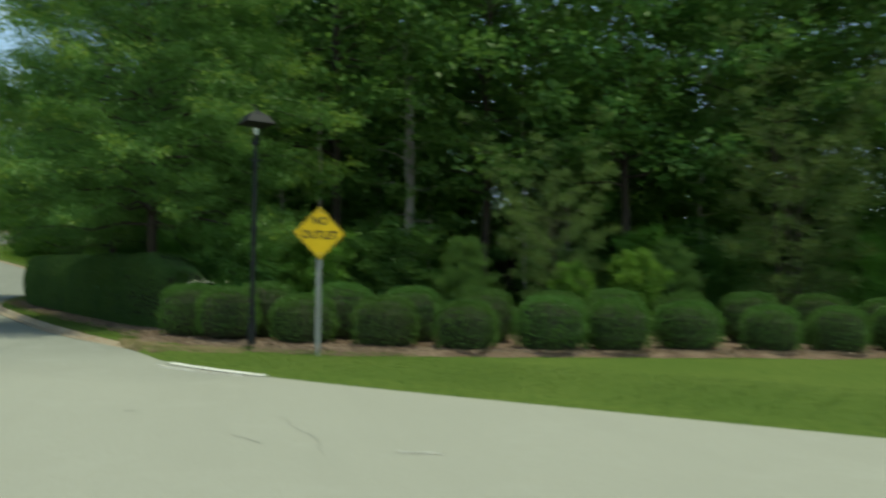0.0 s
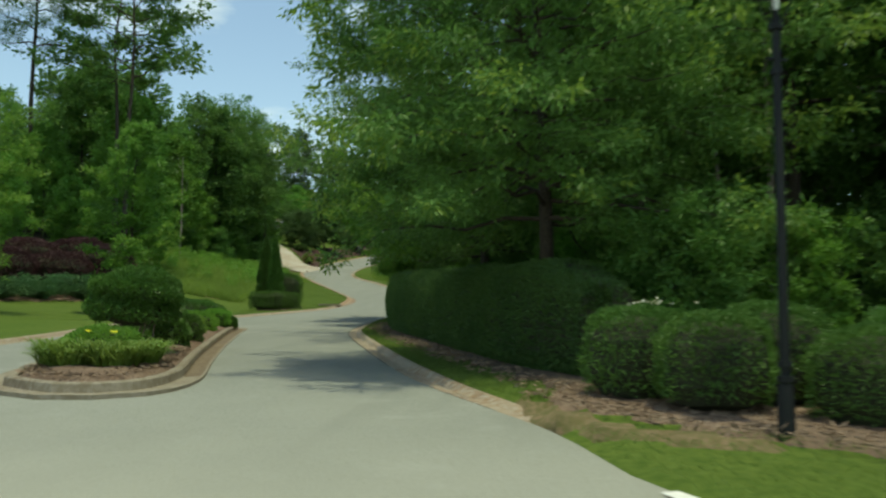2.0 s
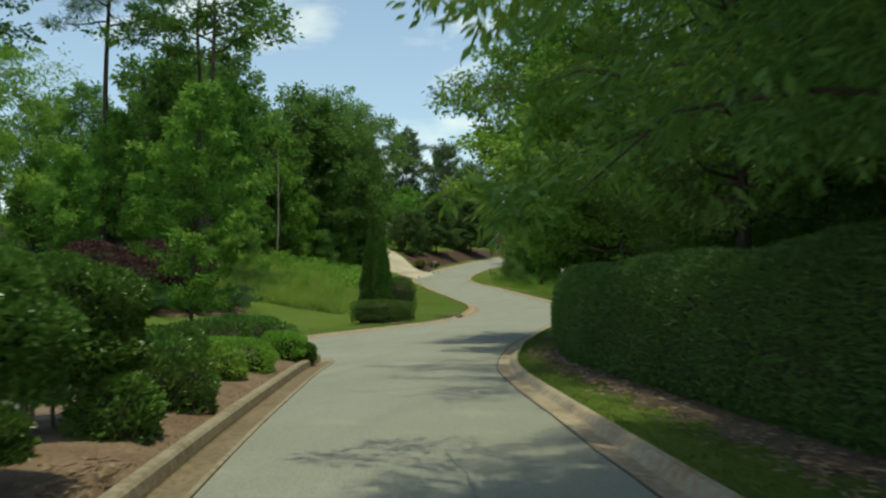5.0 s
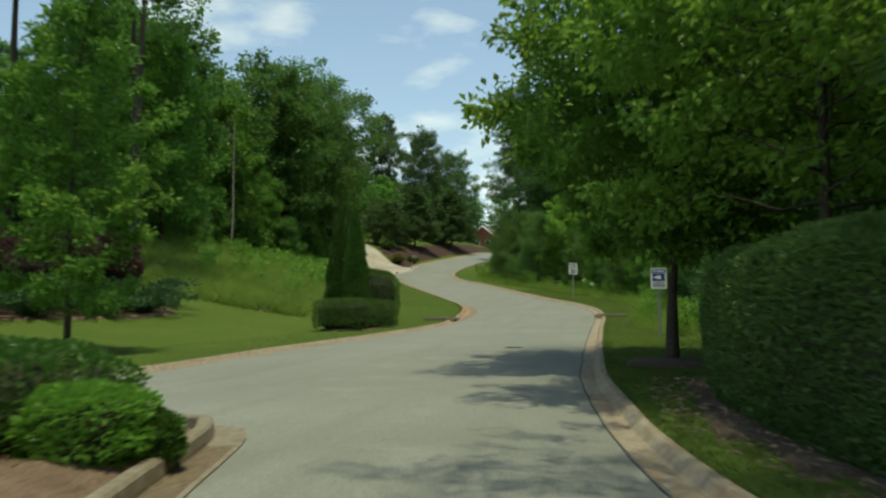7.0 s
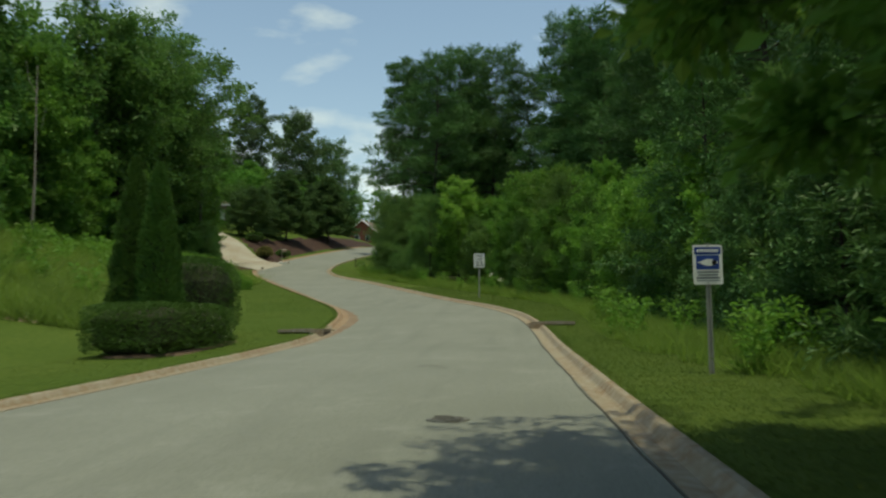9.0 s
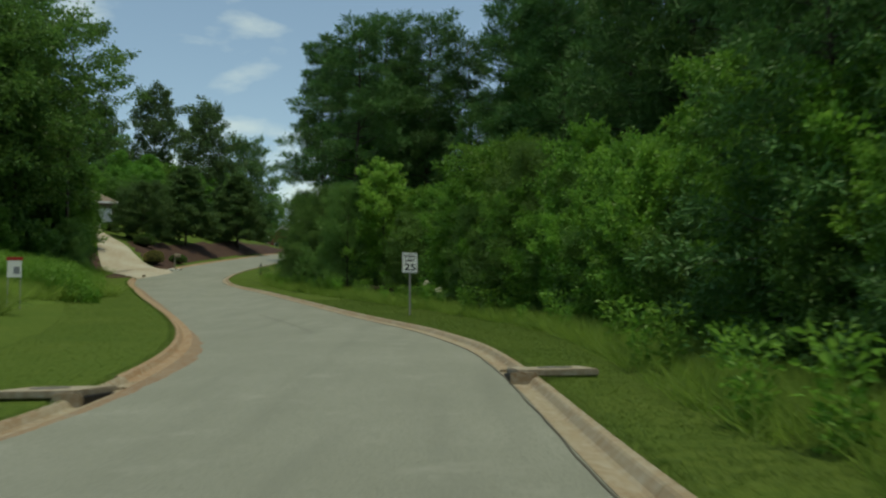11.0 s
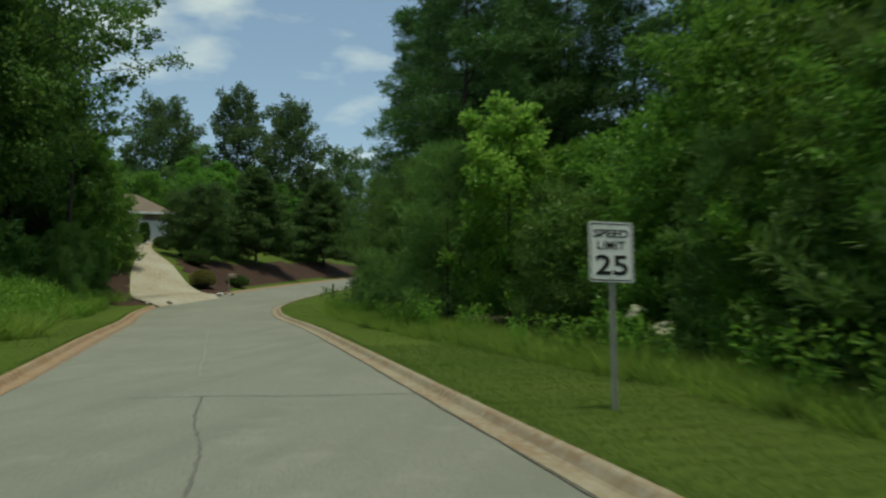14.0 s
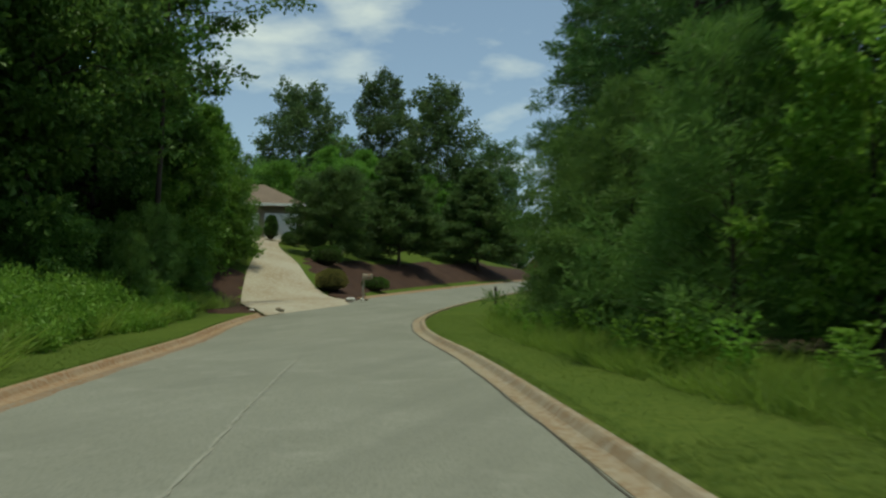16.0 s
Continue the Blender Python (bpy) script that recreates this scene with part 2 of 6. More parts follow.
YOUNG_NEEDLES = foliage("young_pine_needles", (0.082, 0.164, 0.040), (0.118, 0.212, 0.054), (0.155, 0.250, 0.070), 0.5, 0.40)
HEDGE = foliage("hedge_leaves", (0.066, 0.136, 0.037), (0.094, 0.180, 0.047), (0.132, 0.230, 0.064), 0.4, 0.32, 0.8)
BOX = foliage("boxwood_leaves", (0.061, 0.128, 0.024), (0.084, 0.165, 0.032), (0.115, 0.203, 0.046), 0.4, 0.22, 1.5)
GLOSSY = foliage("glossy_shrub_leaves", (0.047, 0.109, 0.021), (0.075, 0.155, 0.028), (0.124, 0.217, 0.049), 0.28, 0.22, 1.2)
CYPRESS = foliage("cypress_sprays", (0.042, 0.101, 0.019), (0.068, 0.139, 0.026), (0.091, 0.170, 0.036), 0.55, 0.15, 1.2)
JUNIPER = foliage("juniper_sprays", (0.049, 0.107, 0.038), (0.073, 0.143, 0.052), (0.094, 0.170, 0.068), 0.6, 0.15, 0.8)
PLUM = foliage("purple_leaves", (0.049, 0.023, 0.026), (0.074, 0.036, 0.036), (0.101, 0.055, 0.042), 0.5, 0.2, 0.8)
BLADES = foliage("grass_blades", (0.080, 0.130, 0.024), (0.108, 0.156, 0.033), (0.130, 0.168, 0.044), 0.6, 0.4, 0.4)
WEEDS = foliage("meadow_grass", (0.105, 0.165, 0.030), (0.185, 0.268, 0.048), (0.250, 0.305, 0.090), 0.6, 0.45, 0.35)
# pale new shoots, brightened further so sunlight on the outer tips is in the colour
SUNLIT_SHOOTS = foliage("sunlit_oak_shoots", (0.165, 0.285, 0.044), (0.220, 0.345, 0.060), (0.270, 0.395, 0.095), 0.4, 0.45, 0.8)
MEADOW_SOIL = surface("rank_grass", ((0.085, 0.135, 0.028), (0.115, 0.165, 0.036), (0.065, 0.105, 0.024)), (0.5, 7.0), 0.95, 1.0, 20.0, spread=0.9, gloss=0.03)
EDGE_GRASS = foliage("verge_grass", (0.115, 0.190, 0.032), (0.160, 0.242, 0.044), (0.210, 0.280, 0.074), 0.6, 0.58, 0.5)
HOLLY = foliage("dark_evergreen_leaves", (0.060, 0.118, 0.036), (0.090, 0.160, 0.048), (0.130, 0.205, 0.064), 0.5, 0.32, 0.7)
# greyer oak leaves: the haze of distance is mixed into the colour
HAZED_OAK = foliage("hazed_hardwood_leaves", (0.062, 0.112, 0.040), (0.100, 0.168, 0.058), (0.138, 0.210, 0.076), 0.45, 0.34)
FEATHER = foliage("olive_feathery_leaves", (0.088, 0.140, 0.038), (0.125, 0.185, 0.052), (0.165, 0.220, 0.072), 0.5, 0.35, 0.8)
OLIVE = foliage("olive_shrub_leaves", (0.135, 0.130, 0.040), (0.185, 0.172, 0.054), (0.230, 0.208, 0.075), 0.5, 0.25, 1.2)
LILY = foliage("strap_leaves", (0.110, 0.190, 0.036), (0.165, 0.255, 0.050), (0.225, 0.300, 0.080), 0.45, 0.4, 1.5)
LIME = foliage("lime_leaves", (0.150, 0.270, 0.043), (0.215, 0.345, 0.066), (0.265, 0.385, 0.094), 0.4, 0.52, 0.6)
PETAL = foliage("yellow_petals", (0.74, 0.66, 0.04), (0.82, 0.76, 0.08), (0.86, 0.82, 0.16), 0.5, 0.3, 3.0)
CREAM_FLOWER = foliage("cream_florets", (0.55, 0.55, 0.40), (0.65, 0.64, 0.48), (0.7, 0.7, 0.6), 0.6, 0.3, 3.0)


# ---- helpers of this scene ----
def thing(name, at=(0, 0, 0), turn=0.0, label="", category="", group="", kind=""):
    ob = new(name)
    ob.matrix_basis = pose(*at, 0, 0, turn)
    ob.empty_display_size = 0.2
    return tagged(ob, label, category, group, kind)


def mesh_of(name, verts, faces, material, smooth=False):
    """A mesh from arrays: verts (n, 3), faces (m, 3) or (m, 4)."""
    verts, faces = np.asarray(verts, dtype=np.float32), np.asarray(faces, dtype=np.int32)
    me = bpy.data.meshes.new(name)
    k = faces.shape[1]
    me.vertices.add(len(verts))
    me.vertices.foreach_set("co", verts.ravel())
    me.loops.add(faces.size)
    me.loops.foreach_set("vertex_index", faces.ravel())
    me.polygons.add(len(faces))
    me.polygons.foreach_set("loop_start", np.arange(0, faces.size, k, dtype=np.int32))
    me.polygons.foreach_set("use_smooth", np.full(len(faces), smooth))
    me.update(calc_edges=True)
    me.validate()
    me.materials.append(material)
    return me


def arr_part(name, verts, faces, material, parent=None, label="", smooth=False):
    ob = new(name, mesh_of(name, verts, faces, material, smooth))
    ob.parent = parent
    return tagged(ob, label)


def part(name, bm, material, parent, label="", smooth=False):
    me = bpy.data.meshes.new(name)
    if smooth:
        for f in bm.faces:
            f.smooth = True
    bm.to_mesh(me)
    bm.free()
    me.materials.append(material)
    ob = new(name, me)
    ob.parent = parent
    return tagged(ob, label)


def box(x, y, z, sx, sy, sz, bevel=0.0, bm=None):
    """A box centred on x, y that stands on z."""
    bm = bm or bmesh.new()
    made = bmesh.ops.create_cube(bm, size=1.0, matrix=Matrix.Translation((x, y, z + sz / 2)) @ Matrix.Diagonal((sx, sy, sz, 1)))
    if bevel:
        edges = {e for v in made["verts"] for e in v.link_edges}
        bmesh.ops.bevel(bm, geom=list(edges), offset=bevel, segments=2, affect="EDGES")
    return bm


def rod(z0, z1, r0, r1, sides=12, x=0.0, y=0.0, bm=None):
    bm = bm or bmesh.new()
    bmesh.ops.create_cone(bm, cap_ends=True, segments=sides, radius1=r0, radius2=r1, depth=z1 - z0, matrix=Matrix.Translation((x, y, (z0 + z1) / 2)))
    return bm


def join(pieces):
    """Joins (verts, faces) pieces into one."""
    vs, fs, k = [], [], 0
    for v, f in pieces:
        vs.append(v)
        fs.append(f + k)
        k += len(v)
    return np.concatenate(vs), np.concatenate(fs)


def tube(points, radii, sides=6):
    points = np.asarray(points, dtype=float)
    d = np.gradient(points, axis=0)
    d /= np.linalg.norm(d, axis=1)[:, None] + 1e-9
    ref = np.where(np.abs(d[:, 2:3]) > 0.9, np.array([[1.0, 0, 0]]), np.array([[0, 0, 1.0]]))
    a = np.cross(d, ref)
    a /= np.linalg.norm(a, axis=1)[:, None] + 1e-9
    b = np.cross(d, a)
    ang = np.linspace(0, 2 * np.pi, sides, endpoint=False)
    ring = a[:, None] * np.cos(ang)[None, :, None] + b[:, None] * np.sin(ang)[None, :, None]
    v = (points[:, None] + ring * np.asarray(radii)[:, None, None]).reshape(-1, 3)
    i, j = np.meshgrid(np.arange(len(points) - 1), np.arange(sides), indexing="ij")
    k = (j + 1) % sides
    f = np.stack([i * sides + j, i * sides + k, (i + 1) * sides + k, (i + 1) * sides + j], -1).reshape(-1, 4)
    return v, f


def leaves(rng, centre, toward, size, width, fold=0.25, spread=0.6, vary=0.35):
    """Folded pointed leaves at each centre, growing toward the given way with some spread."""
    n = len(centre)
    d = toward + rng.normal(0, spread, (n, 3))
    d /= np.linalg.norm(d, axis=1)[:, None] + 1e-9
    up = rng.normal(0, 1.0, (n, 3)) + np.array([0, 0, 0.9])
    s = np.cross(d, up)
    s /= np.linalg.norm(s, axis=1)[:, None] + 1e-9
    u = np.cross(s, d)
    L = size * (1 + rng.uniform(-vary, vary, n))[:, None]
    W = L * width
    v = np.stack([centre, centre + d * L * 0.5 + s * W * 0.5 + u * W * fold, centre + d * L, centre + d * L * 0.5 - s * W * 0.5 + u * W * fold], 1).reshape(-1, 3)
    f = np.arange(n * 4).reshape(n, 4)
    return v, f


# ---- the lie of the land ----
# road level along s = -0.2 x + 0.98 y
LEVEL_S = [-400, -60, 0.0, 6.8, 8.9, 11.0, 12.9, 14.9, 16.7, 29.3, 32.3, 35.4, 38.6, 42.0, 45.3, 48.4, 51.7, 69.3, 72.9, 76.4, 80.1, 83.7, 87.2, 90.6, 94.0, 120.0, 180.0, 300.0, 420.0, 1200.0, 6000.0]
LEVEL_Z = [-6.0, -1.6, 0.0, 0.28, 0.35, 0.42, 0.52, 0.6, 0.69, 1.21, 1.35, 1.49, 1.64, 1.8, 1.97, 2.1, 2.31, 3.24, 3.53, 3.82, 4.13, 4.44, 4.68, 4.98, 5.29, 8.0, 16.2, 26.0, 31.0, 36.0, 36.0]
LEFT_EDGE = [(-70, -6), (-42, 5), (-24, 13), (-18, 19.5), (-16.2, 25), (-15.9, 29), (-16.6, 33.5), (-17.6, 38), (-18.7, 43.5), (-18.75, 48), (-18.75, 53), (-18.1, 59), (-17.6, 65),
             (-17.45, 70), (-18.0, 76), (-19.8, 82.5), (-22.6, 90), (-25.4, 96.5), (-28.6, 103.8), (-32.0, 112), (-34.8, 118.5), (-36.6, 124.5), (-37.7, 132), (-38.2, 142), (-38.0, 155), (-37.0, 175), (-36, 215), (-36, 300)]
RIGHT_EDGE = [(46, -24), (26, -8), (15, 0.6), (9.5, 5.2), (4.7, 9.9), (2.4, 12.2), (0.9, 13.8), (-0.6, 15.8), (-1.5, 18.5), (-2.6, 20.8), (-3.5, 22.7), (-4.6, 25.5), (-6.35, 30.7), (-8.3, 36.7),
              (-9.1, 40.0), (-9.5, 42.6), (-9.95, 46), (-10.25, 50), (-10.55, 55), (-10.8, 60), (-11.0, 64), (-11.3, 71), (-11.85, 76.6), (-12.8, 80.8), (-14.0, 84.9), (-15.9, 90), (-17.9, 95),
              (-20.4, 101), (-23.8, 109), (-26.9, 115.6), (-28.6, 119.5), (-30.0, 124), (-31.0, 131), (-31.4, 140), (-31.2, 155), (-30, 175), (-29, 215), (-29, 300)]


def smooth_line(points, step=0.6):
    """A Catmull-Rom curve through the points at even steps."""
    p = np.array(points, dtype=float)
    p = np.vstack([2 * p[0] - p[1], p, 2 * p[-1] - p[-2]])
    out = []
    for i in range(1, len(p) - 2):
        n = max(2, int(np.linalg.norm(p[i + 1] - p[i]) / step))
        t = np.linspace(0, 1, n, endpoint=False)[:, None]
        a, b, c, d = p[i - 1], p[i], p[i + 1], p[i + 2]
        out.append(0.5 * (2 * b + (c - a) * t + (2 * a - 5 * b + 4 * c - d) * t * t + (3 * b - a - 3 * c + d) * t ** 3))
    out.append(p[-2][None])
    return np.vstack(out)


def ease(x, a, b):
    t = np.clip((np.asarray(x, dtype=float) - a) / (b - a), 0, 1)
    return t * t * (3 - 2 * t)


SMOOTH_S = np.concatenate([np.arange(-400, 430, 1.0), np.array([1200.0, 6000.0])])
SMOOTH_Z = np.interp(SMOOTH_S, LEVEL_S, LEVEL_Z)
for _ in range(2):
    SMOOTH_Z[3:-5] = np.convolve(SMOOTH_Z, np.ones(5) / 5, "same")[3:-5]


LEFT_LINE, RIGHT_LINE = smooth_line(LEFT_EDGE), smooth_line(RIGHT_EDGE)
EDGE_Y = np.array([e[1] for e in LEFT_EDGE[3:]])
EDGE_X = np.array([e[0] for e in LEFT_EDGE[3:]])
EDGE_YR = np.array([e[1] for e in RIGHT_EDGE])
EDGE_XR = np.array([e[0] for e in RIGHT_EDGE])


def road_level(x, y):
    """Level of the road; through the bend it falls a little towards the left."""
    x, y = np.asarray(x, dtype=float), np.asarray(y, dtype=float)
    tilt = np.clip((np.interp(y, EDGE_YR, EDGE_XR) - x) / 7.5, 0, 1.4) * ease(y, 40, 52) * (1 - ease(y, 68, 78))
    return np.interp(-0.2 * x + 0.98 * y, SMOOTH_S, SMOOTH_Z) - 0.17 * tilt


def land(x, y):
    """Height of the open ground, without road and kerb."""
    x, y = np.asarray(x, dtype=float), np.asarray(y, dtype=float)
    d = np.interp(y, EDGE_Y, EDGE_X) - x
    d = np.where(d > 15, np.minimum(d, 15 + (d - 15) * (1 - 0.85 * ease(y, 108, 126))), d)
    steep = 0.35 + 0.65 * ease(y, 50, 85) + 1.35 * ease(y, 118, 140) - 1.7 * ease(y, 180, 230)
    rise = np.clip(d - 4, 0, None) ** 1.3 * 0.10
    rise = np.where(d > 26, (22 ** 1.3) * 0.10 + (np.minimum(d, 120) - 26) * 0.06, rise)
    near = ease(d, 0.5, 5.0)
    far_right = np.clip(x - np.interp(y, EDGE_YR, EDGE_XR) - 8, 0, 90) * 0.02
    slope = rise * steep * near * ease(y, 15, 40)
    bank = 1.75 * ease(d, 0.4, 5.4) + 0.22 * np.clip(d - 4.6, 0, 12) + 0.1 * np.clip(d - 16.6, 0, 30)
    above = ease(y, 131, 142) * (1 - ease(y, 190, 230))
    return road_level(x, y) + slope + (bank - slope) * above + far_right * ease(y, 40, 70)


def on_land(x, y, lift=0.12):
    return float(land(x, y)) + lift


def line_distance(px, py, line):
    """Distance of points to a polyline."""
    best = np.full(px.shape, 1e9)
    for (ax, ay), (bx, by) in zip(line[:-1], line[1:]):
        dx, dy = bx - ax, by - ay
        u = np.clip(((px - ax) * dx + (py - ay) * dy) / (dx * dx + dy * dy + 1e-12), 0, 1)
        best = np.minimum(best, (px - ax - u * dx) ** 2 + (py - ay - u * dy) ** 2)
    return np.sqrt(best)


def inside(px, py, poly):
    hit = np.zeros(px.shape, dtype=bool)
    for (ax, ay), (bx, by) in zip(poly, np.roll(poly, -1, axis=0)):
        cross = (ay > py) != (by > py)
        hit ^= cross & (px < (bx - ax) * (py - ay) / (by - ay + 1e-12) + ax)
    return hit


COARSE_LEFT, COARSE_RIGHT = smooth_line(LEFT_EDGE, 1.5), smooth_line(RIGHT_EDGE, 1.5)
ASPHALT_AREA = np.vstack([COARSE_LEFT, COARSE_RIGHT[::-1], np.array([(46, -60), (-70, -60)])])
ISLAND = smooth_line([(-9.6, 20.9), (-8.4, 20.2), (-7.5, 20.7), (-7.6, 22.4), (-8.8, 25.8), (-10.0, 29.3), (-11.2, 33), (-12.3, 36.5), (-13.1, 39.3), (-13.6, 39.9), (-14.2, 39.4), (-14.3, 36.5), (-13.6, 32.5), (-12.6, 28.8), (-11.3, 25), (-10.3, 22.3), (-9.6, 20.9)], 0.5)
KERB_START = 18.5      # the right kerb begins here; before it the grass meets the asphalt


def build_ground():
    def steps(lo, hi, fine, reach):
        mid = np.arange(lo, hi + 1e-6, fine)
        out = fine * 1.35 ** np.arange(1, 28)
        far = np.cumsum(out)
        far = far[far < reach]
        return np.concatenate([(lo - far)[::-1], mid, hi + far])
    xs, ys = steps(-44, 16, 0.36, 3200), steps(7, 134, 0.36, 3200)
    X, Y = np.meshgrid(xs, ys)
    Z = land(X, Y)
    near = (X > -75) & (X < 50) & (Y > -62) & (Y < 300)
    px, py = X[near], Y[near]
    to_left, to_right = line_distance(px, py, COARSE_LEFT), line_distance(px, py, COARSE_RIGHT)
    dist = np.minimum(to_left, to_right)
    back = np.where((to_left < to_right) & (py < 72), 0.0, 0.14)
    within = inside(px, py, ASPHALT_AREA)
    sd = np.where(within, -dist, dist)
    kerbed = ~((px > -1.9) & (py < KERB_START + 0.3))
    off = np.where(kerbed, -0.14 + 0.235 * ease(sd - back, 0.13, 0.40), -0.06 + 0.10 * ease(sd, 0.02, 0.5))
    lump = np.array([noise.noise((x * 0.35, y * 0.35, 0)) + 0.5 * noise.noise((x * 1.3, y * 1.3, 3)) for x, y in zip(px, py)]) * 0.03
    Z[near] += off + lump * ease(sd, 1.0, 3.0)
    far = ~near
    Z[far] += 0.12
    ny, nx = X.shape
    v = np.stack([X, Y, Z], -1).reshape(-1, 3)
    i, j = np.meshgrid(np.arange(ny - 1), np.arange(nx - 1), indexing="ij")
    f = np.stack([i * nx + j, i * nx + j + 1, (i + 1) * nx + j + 1, (i + 1) * nx + j], -1).reshape(-1, 4)
    ob = arr_part("ground", v, f, LAWN, smooth=True)
    return tagged(ob, "mown green lawn rolling up to the woods", "ground", kind="structure")


def build_road():
    """One sheet of asphalt between the two edges, opening into the cross street."""
    n = 420
    def even(line, a):
        s = np.concatenate([[0], np.cumsum(np.linalg.norm(np.diff(line, axis=0), axis=1))])
        return np.stack([np.interp(a, s, line[:, 0]), np.interp(a, s, line[:, 1])], -1), s[-1]
    # pair the edges by the same fractions between common waypoints
    lw = [(-70, -6), (-18, 19.5), (-16.6, 33.5), (-18.75, 48), (-17.45, 70), (-19.8, 82.5), (-25.4, 96.5), (-34.8, 118.5), (-38.2, 142), (-36, 300)]
    rw = [(46, -24), (-1.5, 18.5), (-6.35, 30.7), (-9.95, 46), (-11.3, 71), (-12.8, 80.8), (-17.9, 95), (-28.6, 119.5), (-31.4, 140), (-29, 300)]
    def rows(line, ways):
        s = np.concatenate([[0], np.cumsum(np.linalg.norm(np.diff(line, axis=0), axis=1))])
        at = [s[np.argmin(np.hypot(line[:, 0] - x, line[:, 1] - y))] for x, y in ways]
        return even(line, np.interp(np.linspace(0, len(ways) - 1, n), range(len(ways)), at))[0]
    L, R = rows(LEFT_LINE, lw), rows(RIGHT_LINE, rw)
    south = np.stack([np.linspace(-70, 46, 2), np.array([-60, -60])], -1)
    L, R = np.vstack([[south[0]], L]), np.vstack([[south[1]], R])
    c = np.linspace(0, 1, 15)[None, :, None]
    P = L[:, None] * (1 - c) + R[:, None] * c
    z = road_level(P[..., 0], P[..., 1])
    crown = 0.05 * (1 - (2 * c[..., 0] - 1) ** 2)
    z = z + crown * ease(P[..., 1], 15, 30)
    v = np.concatenate([P, z[..., None]], -1).reshape(-1, 3)
    m = P.shape[1]
    i, j = np.meshgrid(np.arange(P.shape[0] - 1), np.arange(m - 1), indexing="ij")
    f = np.stack([i * m + j, i * m + j + 1, (i + 1) * m + j + 1, (i + 1) * m + j], -1).reshape(-1, 4)
    ob = arr_part("road", v, f, ASPHALT, smooth=True)
    return tagged(ob, "sun-bleached grey asphalt lane with hairline cracks", "road", kind="structure")


def sweep(name, line, profile, material, side, parent, label="", rise=None):
    """Sweeps a profile of (outward, up) along a ground line; side +1 puts outward to the line's left."""
    line = np.asarray(line)
    d = np.gradient(line, axis=0)
    d /= np.linalg.norm(d, axis=1)[:, None]
    nrm = np.stack([-d[:, 1], d[:, 0]], -1) * side
    k = len(profile)
    pr = np.array(profile)
    P = line[:, None] + nrm[:, None] * pr[None, :, :1]
    grow = np.ones(len(line)) if rise is None else rise
    z = road_level(line[:, 0], line[:, 1])[:, None] + np.where(pr[None, :, 1] > 0.02, 0.02 + (pr[None, :, 1] - 0.02) * grow[:, None], pr[None, :, 1]) - 0.12 * (1 - np.minimum(1, grow * 5))[:, None]
    v = np.concatenate([P, z[..., None]], -1).reshape(-1, 3)
    i, j = np.meshgrid(np.arange(len(line) - 1), np.arange(k - 1), indexing="ij")
    f = np.stack([i * k + j, i * k + j + 1, (i + 1) * k + j + 1, (i + 1) * k + j], -1).reshape(-1, 4)
    if side < 0:
        f = f[:, ::-1]
    return arr_part(name, v, f, material, parent, label, smooth=False)


NARROW = [(0.0, -0.10), (0.0, 0.008), (0.02, 0.012), (0.15, 0.0), (0.19, 0.018), (0.225, 0.06), (0.255, 0.09), (0.285, 0.105), (0.345, 0.112), (0.365, 0.10), (0.37, -0.12)]
ROLLED = [(0.0, -0.10), (0.0, 0.008), (0.02, 0.012), (0.21, 0.0), (0.25, 0.018), (0.285, 0.06), (0.31, 0.09), (0.335, 0.108), (0.41, 0.115), (0.435, 0.10), (0.445, -0.12)]
UPRIGHT = [(-0.35, -0.05), (-0.35, 0.066), (-0.32, 0.070), (-0.06, 0.060), (-0.03, 0.07), (-0.01, 0.19), (0.02, 0.215), (0.12, 0.215), (0.145, 0.19), (0.15, -0.1)]


def build_kerbs():
    """Kerbs in cast lengths of three metres with open joints."""
    for tag, line, side in (("kerb", RIGHT_LINE, -1), ("kerb", LEFT_LINE, 1)):
        keep = line[(line[:, 1] > KERB_START) & (line[:, 1] < 215)] if side < 0 else line[(line[:, 1] > 19.5) & (line[:, 1] < 215)]
        if side > 0:
            runs = [keep[keep[:, 1] < 124.0], keep[keep[:, 1] > 130.5]]
        else:
            runs = [keep]
        root = thing(tag, label="sand-stained rolled concrete kerb and gutter", category="kerb", kind="structure")
        for run in runs:
            i = 0
            while i < len(run) - 2:
                piece = run[i:i + 7].copy()
                piece[-1] = piece[-1] * 0.985 + piece[-2] * 0.015
                narrow = side > 0 and piece[0, 1] < 72
                sweep("kerb_length", piece, NARROW if narrow else ROLLED, CONCRETE if side < 0 or narrow else CLAY_CONCRETE, side, root, rise=ease(piece[:, 1], 18.3, 25.0) if side < 0 else None)
                i += 6
        if side < 0:
            line = keep[keep[:, 1] > 26]
            wander = 0.012 * np.sin(np.arange(len(line)) * 0.9) + 0.008 * np.sin(np.arange(len(line)) * 2.3)
            sweep("edge_joint", line + np.stack([wander, 0 * wander], -1), [(-0.042, -0.02), (-0.038, 0.009), (-0.018, 0.011), (-0.014, -0.02)], JOINT, side, root, "dark weathered joint between asphalt and gutter")
    root = thing("island_kerb", label="upright concrete kerb round the planted island", category="kerb", kind="structure")
    for i in range(0, len(ISLAND) - 1, 5):
        sweep("kerb_length", ISLAND[i:i + 6], UPRIGHT, ISLAND_CONCRETE, 1, root)
    sweep("kerb_bedding", ISLAND, [(w * 0.985, h - 0.005) for w, h in UPRIGHT], ISLAND_CONCRETE, 1, root, "mortar between the kerb lengths")
    stain = ISLAND[(ISLAND[:, 0] > np.interp(ISLAND[:, 1], [20, 40], [-9, -13.6])) & (ISLAND[:, 1] > 22.5) & (ISLAND[:, 1] < 39.3)]
